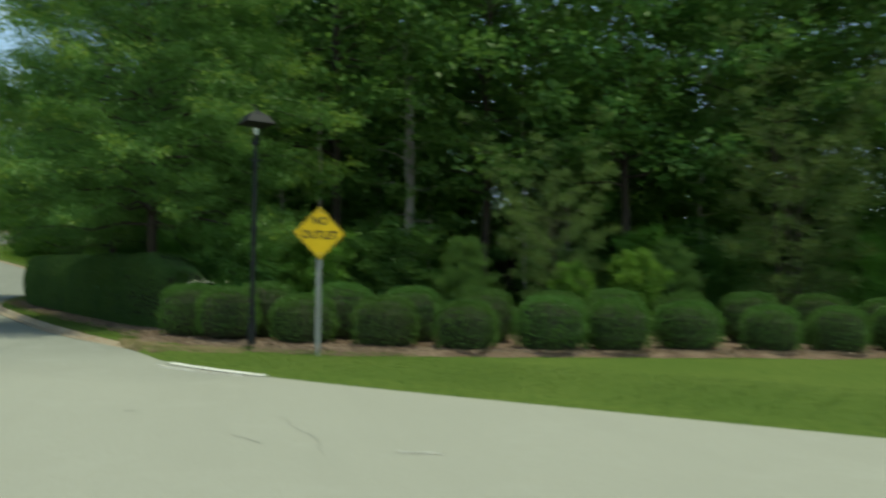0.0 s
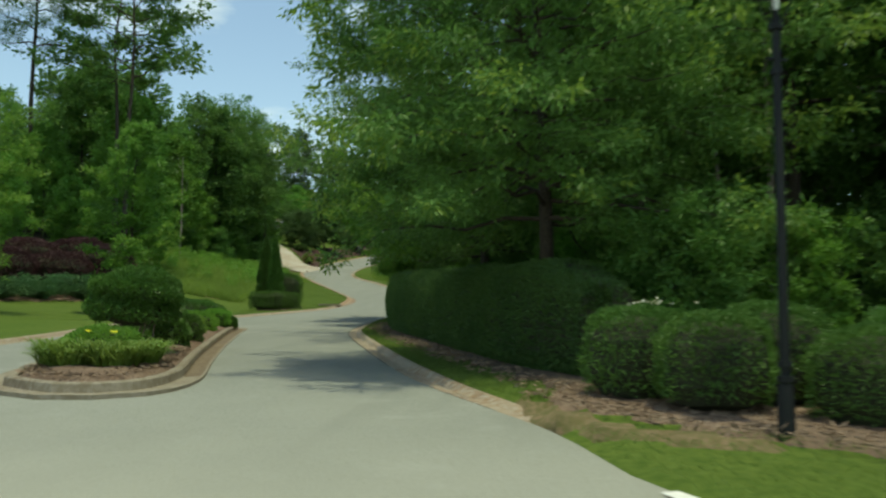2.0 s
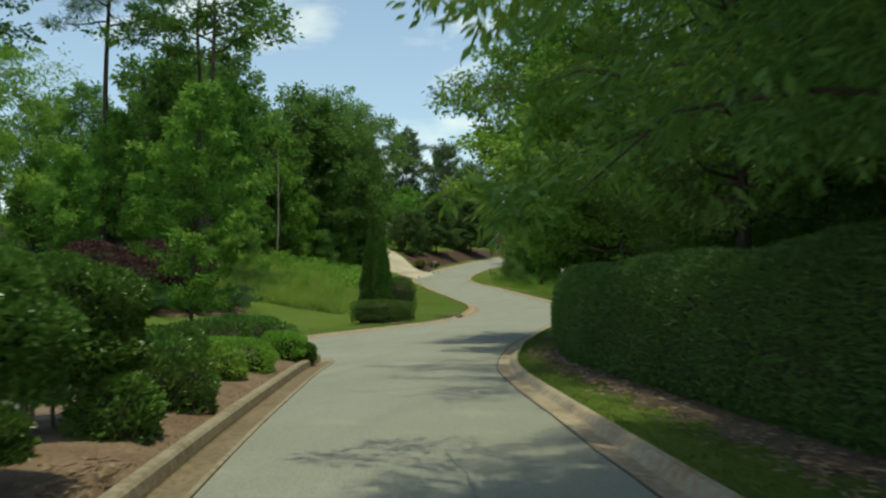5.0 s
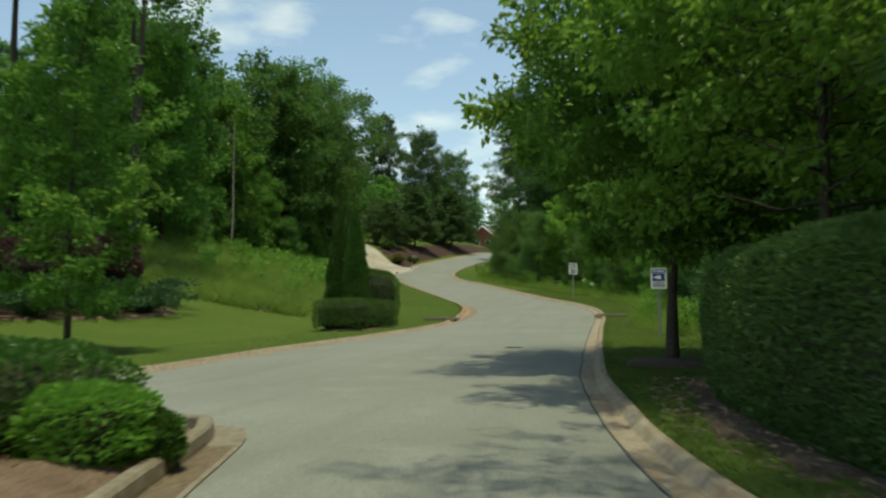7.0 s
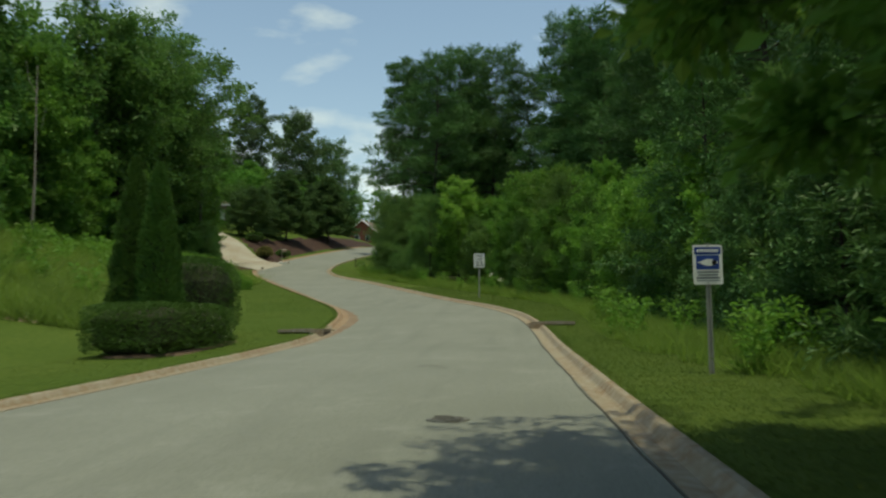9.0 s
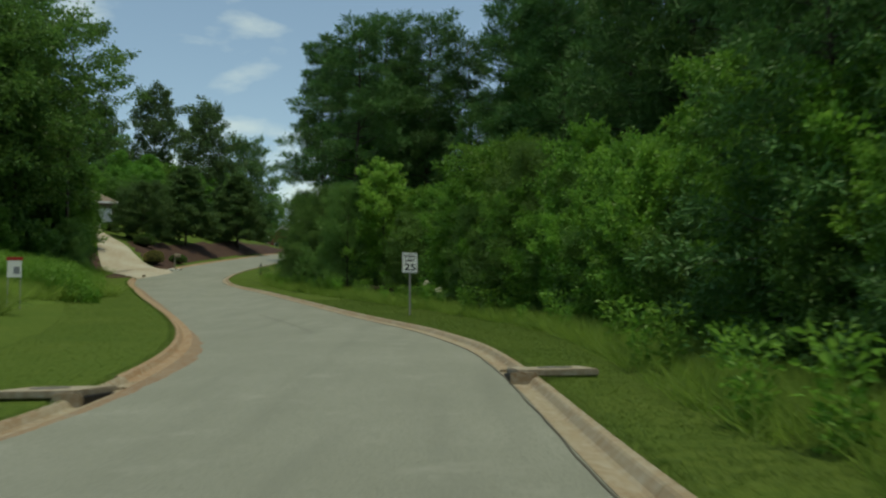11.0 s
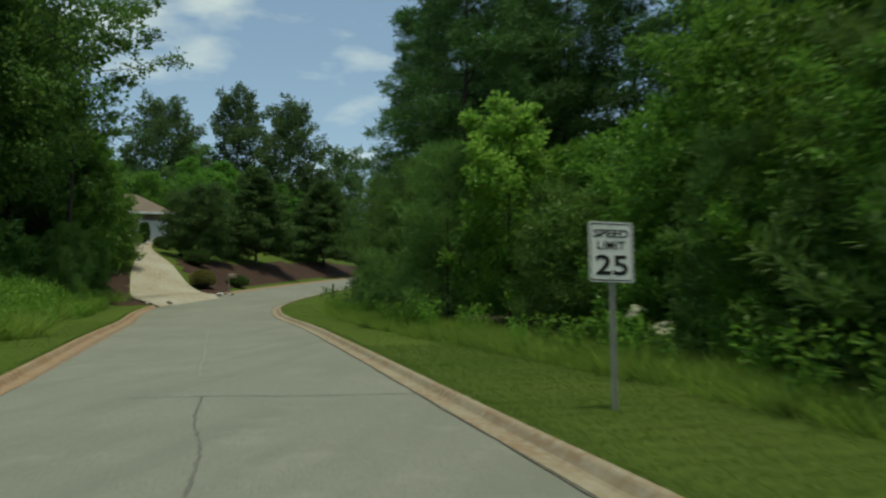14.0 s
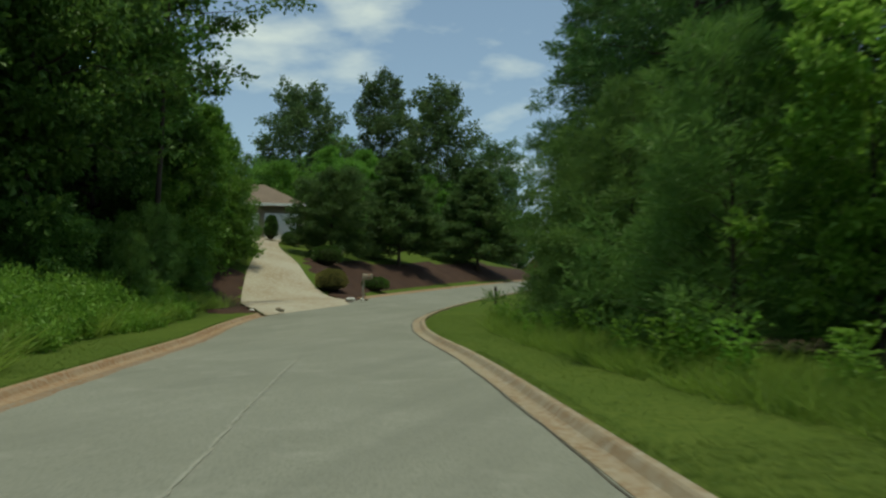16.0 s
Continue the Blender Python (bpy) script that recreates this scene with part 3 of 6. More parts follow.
    sweep("silt", stain, [(-0.31, 0.066), (-0.29, 0.073), (-0.062, 0.064), (-0.04, 0.075), (-0.033, 0.072), (-0.02, 0.120)], SILT_DARK, 1, root, "dark damp leaf silt in the gutter")


def patch_of(name, poly, material, lift, label, category, grid=0.5, mound=0.0):
    """A bed of soil laid on the land inside an outline."""
    poly = np.asarray(poly, dtype=float)
    bm = bmesh.new()
    lo, hi = poly.min(0), poly.max(0)
    bm.faces.new([bm.verts.new((x, y, 0)) for x, y in poly])
    for axis in (0, 1):
        for c in np.arange(lo[axis] + grid, hi[axis], grid):
            co, no = [0, 0, 0], [0, 0, 0]
            co[axis], no[axis] = c, 1
            bmesh.ops.bisect_plane(bm, geom=bm.verts[:] + bm.edges[:] + bm.faces[:], plane_co=co, plane_no=no)
    bmesh.ops.triangulate(bm, faces=bm.faces[:])
    xs = np.array([v.co[:2] for v in bm.verts])
    edge = line_distance(xs[:, 0], xs[:, 1], np.vstack([poly, poly[:1]]))
    zs = land(xs[:, 0], xs[:, 1])
    for v, z, e in zip(bm.verts, zs, edge):
        n = noise.noise((v.co.x * 1.7, v.co.y * 1.7, 5)) * 0.03
        v.co.z = z + lift + (mound + n) * min(1, e / 0.6) - (0.2 if e < 1e-3 else 0)
    ob = part(name, bm, material, None, smooth=True)
    return tagged(ob, label, category, kind="structure")


# ---- plants ----
def branch_tree(seed, H, base, R, limbs, twigs, per, star, size, width, trunk=0.2, profile="round", rise=0.35, droop=0.0, twig=0.42, puff=0.3, flat=0.4, hang=0.25, lean=0.0, ragged=0.3, fine=False, young=0.0, bare=0.22):
    """Trunk, limbs and side twigs in flat fans; every twig carries clusters of leaves that spread like a star."""
    rng = np.random.default_rng(seed)
    n = 9
    tz = np.linspace(0, H * 0.96, n)
    wob = np.cumsum(rng.normal(0, 0.010 * H, (n, 2)), axis=0) * np.linspace(0, 1, n)[:, None]
    tp = np.stack([wob[:, 0] + lean * tz, wob[:, 1], tz], -1)
    tr = trunk * (1 - 0.92 * (tz / H) ** 0.9)
    tr[0] *= 1.35
    wood, cs, ds, outer = [tube(tp, tr, 8)], [], [], []
    for i in range(limbs):
        u = (i + 0.7 * rng.random()) / limbs
        w = {"round": max(0.2, 1 - (2 * u - 0.75) ** 2 * 0.62) ** 0.5,
             "egg": math.sin(math.pi * min(0.97, 0.24 + 0.76 * u)) ** 0.8,
             "tall": 0.55 + 0.45 * math.sin(math.pi * u),
             "cone": (1 - u) ** 0.75 + 0.06,
             "pine": (0.55 + 0.45 * math.sin(math.pi * min(1.0, 0.25 + 0.9 * u))) * (1 - 0.55 * u),
             "over": (0.30 + 0.70 * min(1.0, 3.6 * u)) * (1 - 0.75 * max(0.0, u - 0.55) / 0.45),
             "vase": 0.25 + 0.75 * u}[profile]
        r = R * w * rng.uniform(1 - ragged, 1 + 0.4 * ragged) + 0.12
        z = base + (H - base) * (0.01 + 0.93 * u)
        az = i * 2.39996 + rng.normal(0, 0.3)
        up = rise * (0.25 + 1.3 * u) + rng.normal(0, 0.07)
        root = np.array([np.interp(z, tz, tp[:, 0]), np.interp(z, tz, tp[:, 1]), z])
        t = np.linspace(0, 1, 6)
        pts = root + np.stack([np.cos(az) * r * t, np.sin(az) * r * t, r * (up * t - droop * (1 - 0.5 * u) * t ** 2.2)], -1)
        pts[1:] += rng.normal(0, 0.03 * r, (5, 3))
        r0 = max(0.010, trunk * 0.30 * (1 - 0.75 * u))
        wood.append(tube(pts, r0 * (1 - 0.88 * t), 5))
        m = max(3, int(twigs * (0.35 + 0.65 * r / R)))
        s = rng.uniform(bare, 1.0, m)
        s[0] = 1.0
        b = np.stack([np.interp(s, t, pts[:, q]) for q in range(3)], -1)
        ang = az + np.where(np.arange(m) % 2, 1, -1) * rng.uniform(0.3, 1.2, m) * (1.1 - 0.6 * s)
        L = (twig * r * (1.15 - 0.65 * s) + 0.12) * rng.uniform(0.6, 1.2, m)
        d = np.stack([np.cos(ang), np.sin(ang), rng.normal(0.10 + 0.3 * up, 0.16, m) - 0.45 * droop], -1)
        if fine:
            for q in range(m):
                wood.append(tube([b[q], b[q] + d[q] * L[q] * 0.9], [0.008, 0.003], 3))
        k = np.repeat(np.arange(m), per)
        f = rng.uniform(0.25, 1.08, len(k))
        f[::per] = 1.0
        cs.append(b[k] + d[k] * (L[k] * f)[:, None] + rng.normal(0, 1, (len(k), 3)) * np.array([0.13, 0.13, 0.13 * flat]) * L[k][:, None])
        ds.append(d[k])
        outer.append(s[k] * f * (r / R))
    c, d, o = np.concatenate(cs), np.concatenate(ds), np.concatenate(outer)
    def spray(c, d, grow):
        way = np.repeat(d, star, axis=0) * 0.45 + rng.normal(0, 1, (len(c) * star, 3)) * np.array([0.75, 0.75, 0.75 * max(flat, 0.35)]) + np.array([0, 0, -hang])
        way /= np.linalg.norm(way, axis=1)[:, None] + 1e-9
        big = np.repeat(rng.uniform(0.6, 1.25, len(c)), star)
        p = np.repeat(c, star, axis=0) + way * (puff * grow * big * rng.uniform(0.15, 1.0, len(way)))[:, None] * np.array([1, 1, 0.55 + 0.45 * flat])
        return leaves(rng, p, way, size * grow, width, spread=0.25)
    if not young:
        return join(wood), spray(c, d, 1.0)
    # outer clusters take the pale shoot colour, which also paints sun on them
    lit_tips = rng.random(len(c)) < young * np.clip((o - 0.55) * 3.5, 0, 1) * np.where(c[:, 2] < base + 0.6 * (H - base), 1.0, 0.5)
    return join(wood), spray(c[~lit_tips], d[~lit_tips], 1.0), spray(c[lit_tips], d[lit_tips], 1.12)


def tree(name, data, at, turn, bark, leaf, label, category="tree", group="", scale=1.0, kind=""):
    root = thing(name, at, turn, label, category, group, kind)
    arr_part("trunk", *data[0], bark, root, smooth=True)
    arr_part("crown", *data[1], leaf, root)
    if len(data) > 2:
        tagged(arr_part("young_growth", *data[2], SUNLIT_SHOOTS, root, "pale yellow-green young shoots"), kind="stuff")
    root.scale = (scale, scale, scale)
    return root


def shell(seed, n, radii, size, width=0.5, power=2.0, hole=0.25, rough=0.06, flat_base=True, lump=2.0):
    """Leaves over a rounded body (a superellipsoid), thinner below, with a lumpy skin."""
    rng = np.random.default_rng(seed)
    d = rng.normal(0, 1, (n, 3))
    d /= np.linalg.norm(d, axis=1)[:, None]
    low = d[:, 2] < -0.55
    d[low, 2] *= -1
    k = (np.abs(d) ** power).sum(1) ** (-1 / power)
    p = d * k[:, None]
    ph = rng.uniform(0, 6, 6)
    wave = np.sin(p[:, 0] * 3 * lump + ph[0]) * np.sin(p[:, 1] * 3 * lump + ph[1]) * 0.5 + np.sin(p[:, 2] * 4 * lump + ph[2] + p[:, 0] * 2) * 0.5
    depth = 1 + rough * wave - np.abs(rng.normal(0, 0.07, n))
    p = p * depth[:, None] * np.array(radii)
    nrm = p / np.array(radii) ** 2
    nrm /= np.linalg.norm(nrm, axis=1)[:, None]
    p[:, 2] += radii[2]
    return leaves(rng, p, nrm * 0.7 + np.array([0, 0, 0.35]), size, width, spread=0.65)


def core(radii, power=2.0, shrink=0.86):
    """The inside of a clipped shrub as one solid body, for the shade-dark colour."""
    u, w = np.meshgrid(np.linspace(0, 2 * np.pi, 17)[:-1], np.linspace(-np.pi / 2, np.pi / 2, 9), indexing="ij")
    d = np.stack([np.cos(w) * np.cos(u), np.cos(w) * np.sin(u), np.sin(w)], -1).reshape(-1, 3)
    k = (np.abs(d) ** power).sum(1) ** (-1 / power)
    v = d * k[:, None] * np.array(radii) * shrink + np.array([0, 0, radii[2]])
    i, j = np.meshgrid(np.arange(16), np.arange(8), indexing="ij")
    f = np.stack([i * 9 + j, ((i + 1) % 16) * 9 + j, ((i + 1) % 16) * 9 + j + 1, i * 9 + j + 1], -1).reshape(-1, 4)
    return v, f


def shrub(name, seed, at, radii, n, size, leaf, label, category="shrub", group="", power=2.4, turn=0.0, width=0.5, lift=0.0, rough=0.06):
    root = thing(name, (at[0], at[1], on_land(*at) - 0.08 + lift), turn, label, category, group)
    arr_part("foliage", *shell(seed, n, radii, size, width, power, rough=rough), leaf, root)
    arr_part("twig_mass", *core(radii, power), CORE_SHADE, root, "dense shaded twigs")
    return root


def blades(rng, xy, height, width, lift=0.1, lean=0.35):
    """Three-cornered blades of grass standing on the land."""
    n = len(xy)
    z = land(xy[:, 0], xy[:, 1]) + lift
    b = np.stack([xy[:, 0], xy[:, 1], z], -1)
    a = rng.uniform(0, 2 * np.pi, n)
    s = np.stack([np.cos(a), np.sin(a), np.zeros(n)], -1)
    h = height * rng.uniform(0.5, 1.2, n)
    tip = b + np.stack([rng.normal(0, lean, n) * h, rng.normal(0, lean, n) * h, h], -1)
    w = width * rng.uniform(0.6, 1.3, n)[:, None]
    v = np.stack([b - s * w / 2, b + s * w / 2, tip], 1).reshape(-1, 3)
    return v, np.arange(n * 3).reshape(n, 3)


def beside(rng, n, line, side, lo, hi, y0, y1):
    """Points scattered along an edge line, between two distances from it."""
    keep = line[(line[:, 1] >= y0) & (line[:, 1] <= y1)]
    d = np.gradient(keep, axis=0)
    d /= np.linalg.norm(d, axis=1)[:, None]
    nrm = np.stack([-d[:, 1], d[:, 0]], -1) * side
    i = rng.integers(0, len(keep), n)
    return keep[i] + nrm[i] * rng.uniform(lo, hi, n)[:, None] + d[i] * rng.uniform(-0.4, 0.4, n)[:, None]


ground = build_ground()
road = build_road()
build_kerbs()

# ---- large planting on the right-hand side ----
def hedge_run():
    """The tall clipped hedge: a long body with a rounded top, clothed in leaves."""
    face = smooth_line([(-1.6, 23.3), (-2.9, 26.5), (-4.9, 31.8), (-6.6, 36.2), (-7.9, 40.5), (-8.3, 44.6)], 0.4)
    d = np.gradient(face, axis=0)
    d /= np.linalg.norm(d, axis=1)[:, None]
    inw = np.stack([d[:, 1], -d[:, 0]], -1)
    rng = np.random.default_rng(5)
    prof = np.array([(0.22, 0.0), (0.05, 0.35), (0.0, 1.0), (0.02, 1.5), (0.10, 1.80), (0.35, 1.98), (0.9, 2.06), (1.5, 2.0), (1.85, 1.75), (1.95, 1.0), (1.8, 0.0)])
    root = thing("hedge", label="tall dark clipped evergreen hedge along the kerb", category="hedge")
    n = len(face)
    low = ease(np.arange(n), 0, 5) * ease(n - 1 - np.arange(n), 0, 4)
    def body(shrink):
        c = np.array([0.97, 1.2])
        pr = c + (prof - c) * shrink
        pr[:, 1] = np.maximum(pr[:, 1], 0)
        P = face[:, None] + inw[:, None] * (0.97 + (pr[None, :, :1] - 0.97) * (0.55 + 0.45 * low[:, None, None]))
        hz = pr[None, :, 1] * (0.80 + 0.20 * low[:, None]) * (1 + 0.03 * np.sin(np.arange(n) * 0.5))[:, None]
        return np.concatenate([P, (land(P[..., 0], P[..., 1]) + 0.06 + hz)[..., None]], -1)
    V = body(0.93)
    k = len(prof)
    i, j = np.meshgrid(np.arange(n - 1), np.arange(k - 1), indexing="ij")
    f = np.stack([i * k + j, (i + 1) * k + j, (i + 1) * k + j + 1, i * k + j + 1], -1).reshape(-1, 4)
    ends = [[q * k + a, q * k + a + 1, q * k + k - 2 - a, q * k + k - 1 - a] for q in (0, n - 1) for a in range(k // 2)]
    arr_part("twig_mass", V.reshape(-1, 3), np.vstack([f, ends]), CORE_SHADE, root, "dense shaded twigs")
    W = body(1.0)
    m = 105000
    a, b = rng.uniform(0, n - 1.001, m), rng.uniform(0, k - 1.001, m) 
    b = np.where(rng.random(m) < 0.55, rng.uniform(0, 5.5, m), b)
    ends_at = rng.random(m) < 0.07
    a = np.where(ends_at, np.where(rng.random(m) < 0.7, n - 1.01, 0.0), a)
    i0, j0 = a.astype(int), b.astype(int)
    u, w = (a - i0)[:, None], (b - j0)[:, None]
    p = W[i0, j0] * (1 - u) * (1 - w) + W[i0 + 1, j0] * u * (1 - w) + W[i0, j0 + 1] * (1 - u) * w + W[i0 + 1, j0 + 1] * u * w
    mid = (W[i0, 2] + W[i0, -2]) / 2
    mid[:, 2] = p[:, 2] * 0.75 + mid[:, 2] * 0.25
    p = np.where(ends_at[:, None], p + (mid - p) * rng.random(m)[:, None], p)
    out = p - mid
    out /= np.linalg.norm(out, axis=1)[:, None] + 1e-6
    p = p - out * np.abs(rng.normal(0, 0.06, m))[:, None] + out * 0.03 * np.sin(p[:, :1] * 5) * np.sin(p[:, 2:] * 4)
    arr_part("foliage", *leaves(rng, p, out * 0.8 + np.array([0, 0, 0.3]), 0.072, 0.5, spread=0.6), HEDGE, root)


hedge_run()

BALLS_FRONT = [(0.35, 19.7), (1.95, 19.0), (3.6, 18.1), (5.2, 17.5), (7.05, 17.4), (8.6, 17.4), (10.5, 17.7), (12.5, 17.5), (14.2, 17.4), (16.0, 17.3), (17.9, 17.1)]
BALLS_BACK = [(-0.45, 20.9), (1.2, 20.6), (2.9, 20.2), (4.5, 19.6), (6.2, 19.4), (7.9, 19.4), (9.6, 19.7), (11.6, 19.9), (13.5, 19.8), (15.4, 19.7), (17.3, 19.4)]
ball = shrub("shrub", 11, BALLS_FRONT[0], (0.68, 0.68, 0.62), 6500, 0.05, BOX, "clipped round boxwood ball in a mulched row", group="row of clipped shrubs", power=3.0)
rnd = random.Random(4)
for k, (x, y) in enumerate(BALLS_FRONT[1:] + BALLS_BACK):
    s = rnd.uniform(0.94, 1.06)
    copy_thing(ball, pose(x, y, on_land(x, y) - 0.16, 0, 0, rnd.uniform(0, 360)) @ Matrix.Diagonal((s, s, s * (1.0 if k < len(BALLS_FRONT) - 1 else 1.12), 1)))

# street trees over the hedge
tree("tree", branch_tree(21, 13.0, 2.6, 4.45, 96, 20, 6, 15, 0.135, 0.33, 0.18, "round", 0.36, 0.30, 0.42, 0.30, 0.7, 0.55, young=0.5, bare=0.1), (-1.7, 26.4, on_land(-1.7, 26.4)), 40, BARK, WILLOW, "broad willow oak with drooping narrow leaves", group="street trees")
tree("tree", branch_tree(22, 13.0, 2.4, 4.6, 84, 13, 6, 13, 0.13, 0.30, 0.17, "over", 0.42, 0.22, 0.42, 0.30, 0.7, 0.55, young=0.25, bare=0.1), (-4.0, 36.9, on_land(-4.0, 36.9)), 200, BARK, WILLOW, "willow oak standing behind the tall hedge", group="street trees")
tree("tree", branch_tree(23, 10.2, 2.0, 3.35, 92, 14, 5, 12, 0.14, 0.62, 0.105, "over", 0.34, 0.08, 0.36, 0.30, 0.8, 0.3, young=0.8, bare=0.1, ragged=0.3), (-8.46, 48.65, on_land(-8.46, 48.65)), 90, BARK, MAPLE, "broad maple in a mulch ring on the grass verge", group="street trees")
tree("tree", branch_tree(27, 11.0, 2.3, 3.0, 60, 14, 4, 13, 0.13, 0.62, 0.10, "round", 0.6, 0.05, 0.42, 0.32, 0.6, 0.3, young=0.8, bare=0.15, ragged=0.3), (-6.6, 43.6, on_land(-6.6, 43.6)), 30, BARK, BRIGHT, "light green maple behind the hedge end", group="street trees")
# lawn trees on the left-hand side
tree("tree", branch_tree(24, 10.4, 1.0, 1.85, 60, 8, 5, 10, 0.15, 0.62, 0.085, "egg", 0.6, 0.05, 0.42, 0.30, 0.7, 0.3, young=0.35, bare=0.12, ragged=0.5), (-23.6, 51.25, on_land(-23.6, 51.25)), 10, BARK, MAPLE, "young maple in a mulch ring on the lawn", group="street trees")
tree("tree", branch_tree(25, 10.5, 2.0, 4.4, 70, 14, 5, 11, 0.19, 0.3, 0.2, "round", 0.36, 0.28, 0.42, 0.36, 0.7, 0.5, young=0.4, bare=0.1), (-29.6, 43.2, on_land(-29.6, 43.2)), 70, BARK, BRIGHT, "spreading willow oak on the lawn", group="street trees")

# ---- woods ----
KINDS = {
    "oak": [(branch_tree(s, H, H * 0.12, H * 0.23, 54, 9, 4, 10, 0.36, 0.62, H * 0.013, "round", 0.5, 0.05, 0.42, 0.80, 0.9, 0.2, bare=0.08), BARK, OAK) for s, H in ((31, 17.0), (32, 19.0), (33, 15.0))],
    "canopy_oak": [(branch_tree(s, H, H * 0.26, H * 0.27, 56, 11, 3, 11, 0.29, 0.6, H * 0.011, "round", 0.42, 0.08, 0.42, 0.70, 0.8, 0.25, bare=0.08), BARK, OAK) for s, H in ((71, 21.0), (72, 18.5))],
    "poplar": [(branch_tree(s, H, H * 0.10, H * 0.19, 50, 9, 4, 10, 0.32, 0.7, H * 0.011, "egg", 0.6, 0.05, 0.42, 0.70, 0.9, 0.2, bare=0.08), BARK, MAPLE) for s, H in ((34, 16.0), (35, 13.0))],
    "thin_tree": [(branch_tree(s, 13.0, 3.0, 1.9, 30, 7, 3, 9, 0.20, 0.62, 0.075, "tall", 0.5, 0.1, 0.45, 0.35, 0.6, 0.3, ragged=0.5), PALE_BARK, OAK) for s in (73, 74)],
    "airy_oak": [(branch_tree(52, 29.0, 14.0, 6.0, 34, 12, 3, 10, 0.34, 0.6, 0.24, "round", 0.40, 0.05, 0.40, 0.70, 0.45, 0.15, ragged=0.5, bare=0.35), BARK, OAK)],
    "garden_tree": [(branch_tree(s, 9.6, 1.0, 3.0, 84, 11, 5, 10, 0.20, 0.62, 0.13, "cone", 0.30, 0.06, 0.36, 0.34, 0.6, 0.25, bare=0.25, ragged=0.12), BARK, HOLLY) for s in (53, 54)] + [(branch_tree(78, 8.6, 0.7, 3.6, 76, 11, 5, 10, 0.20, 0.6, 0.13, "round", 0.4, 0.05, 0.38, 0.36, 0.7, 0.25, bare=0.2, ragged=0.15), BARK, HOLLY)],
    "near_oak": [(branch_tree(s, H, H * 0.12, H * 0.24, 64, 12, 5, 9, 0.19, 0.62, H * 0.012, "round", 0.45, 0.08, 0.42, 0.50, 0.8, 0.25, bare=0.1), BARK, OAK) for s, H in ((61, 17.0), (62, 15.0))],
    "cedar": [(branch_tree(63, 9.0, 0.15, 2.6, 76, 11, 4, 10, 0.15, 0.36, 0.12, "cone", 0.5, 0.12, 0.42, 0.28, 0.7, 0.1, ragged=0.4, bare=0.1), BARK, NEEDLES)],
    "lit_sapling": [(branch_tree(64, 7.6, 0.5, 1.45, 54, 9, 4, 9, 0.16, 0.7, 0.06, "egg", 0.95, 0.0, 0.42, 0.28, 0.8, 0.15, ragged=0.55, bare=0.2), BARK, LIME)],
    "tall_pine": [(branch_tree(55, 30.0, 15.0, 4.6, 38, 9, 3, 18, 0.42, 0.13, 0.28, "pine", 0.3, 0.0, 0.42, 0.55, 0.6, -0.1, ragged=0.5, bare=0.4), BARK, NEEDLES)],
    "spire": [(branch_tree(56, 22.0, 2.0, 2.9, 66, 9, 4, 11, 0.34, 0.62, 0.2, "tall", 0.6, 0.05, 0.5, 0.72, 0.9, 0.2, ragged=0.5, bare=0.05), BARK, HAZED_OAK)],
    "clump_oak": [(branch_tree(57, 18.5, 1.0, 4.1, 64, 11, 4, 10, 0.34, 0.62, 0.2, "round", 0.55, 0.05, 0.42, 0.75, 0.9, 0.2, ragged=0.45, bare=0.05), BARK, HAZED_OAK)],
    "feather_pine": [(branch_tree(s, 26.0, 9.0, 4.9, 72, 14, 3, 15, 0.46, 0.15, 0.26, "pine", 0.20, 0.06, 0.40, 0.52, 0.45, 0.0, ragged=0.4, bare=0.2), BARK, NEEDLES) for s in (58, 59)],
    "pine": [(branch_tree(s, H, H * 0.30, H * 0.18, 58, 10, 3, 16, 0.46, 0.15, H * 0.011, "pine", 0.3, 0.0, 0.42, 0.58, 0.6, -0.1, ragged=0.45, bare=0.15), BARK, NEEDLES) for s, H in ((36, 21.0), (37, 23.0))],
    "young_pine": [(branch_tree(s, H, 0.1, H * 0.30, 66, 10, 3, 13, 0.21, 0.13, 0.06, "cone", 0.85, 0.0, 0.38, 0.28, 0.8, -0.35, ragged=0.4, bare=0.15), BARK, YOUNG_NEEDLES) for s, H in ((38, 5.0), (39, 6.0))],
    "sapling": [(branch_tree(s, H, 0.2, H * 0.25, 48, 8, 4, 12, 0.125, 0.68, 0.05, "egg", 0.9, 0.0, 0.42, 0.28, 0.9, 0.15, ragged=0.5, bare=0.1), BARK, m) for s, H, m in ((40, 5.0, BRIGHT), (41, 6.5, MAPLE))],
    "feathery_shrub": [(branch_tree(75, 4.2, 0.3, 2.6, 60, 10, 4, 9, 0.12, 0.28, 0.05, "vase", 1.0, 0.30, 0.24, 0.22, 0.8, -0.4, ragged=0.35, bare=0.2), BARK, FEATHER)],
    "understorey": [(branch_tree(s, H, 0.05, H * wide, 50, 8, 4, 12, 0.14, 0.6, 0.06, pr, up, 0.05, 0.45, 0.34, 0.8, 0.25, ragged=0.45, bare=0.08), BARK, m) for s, H, wide, pr, up, m in ((42, 4.0, 0.38, "round", 0.5, OAK), (43, 5.2, 0.29, "egg", 0.75, MAPLE))],
}
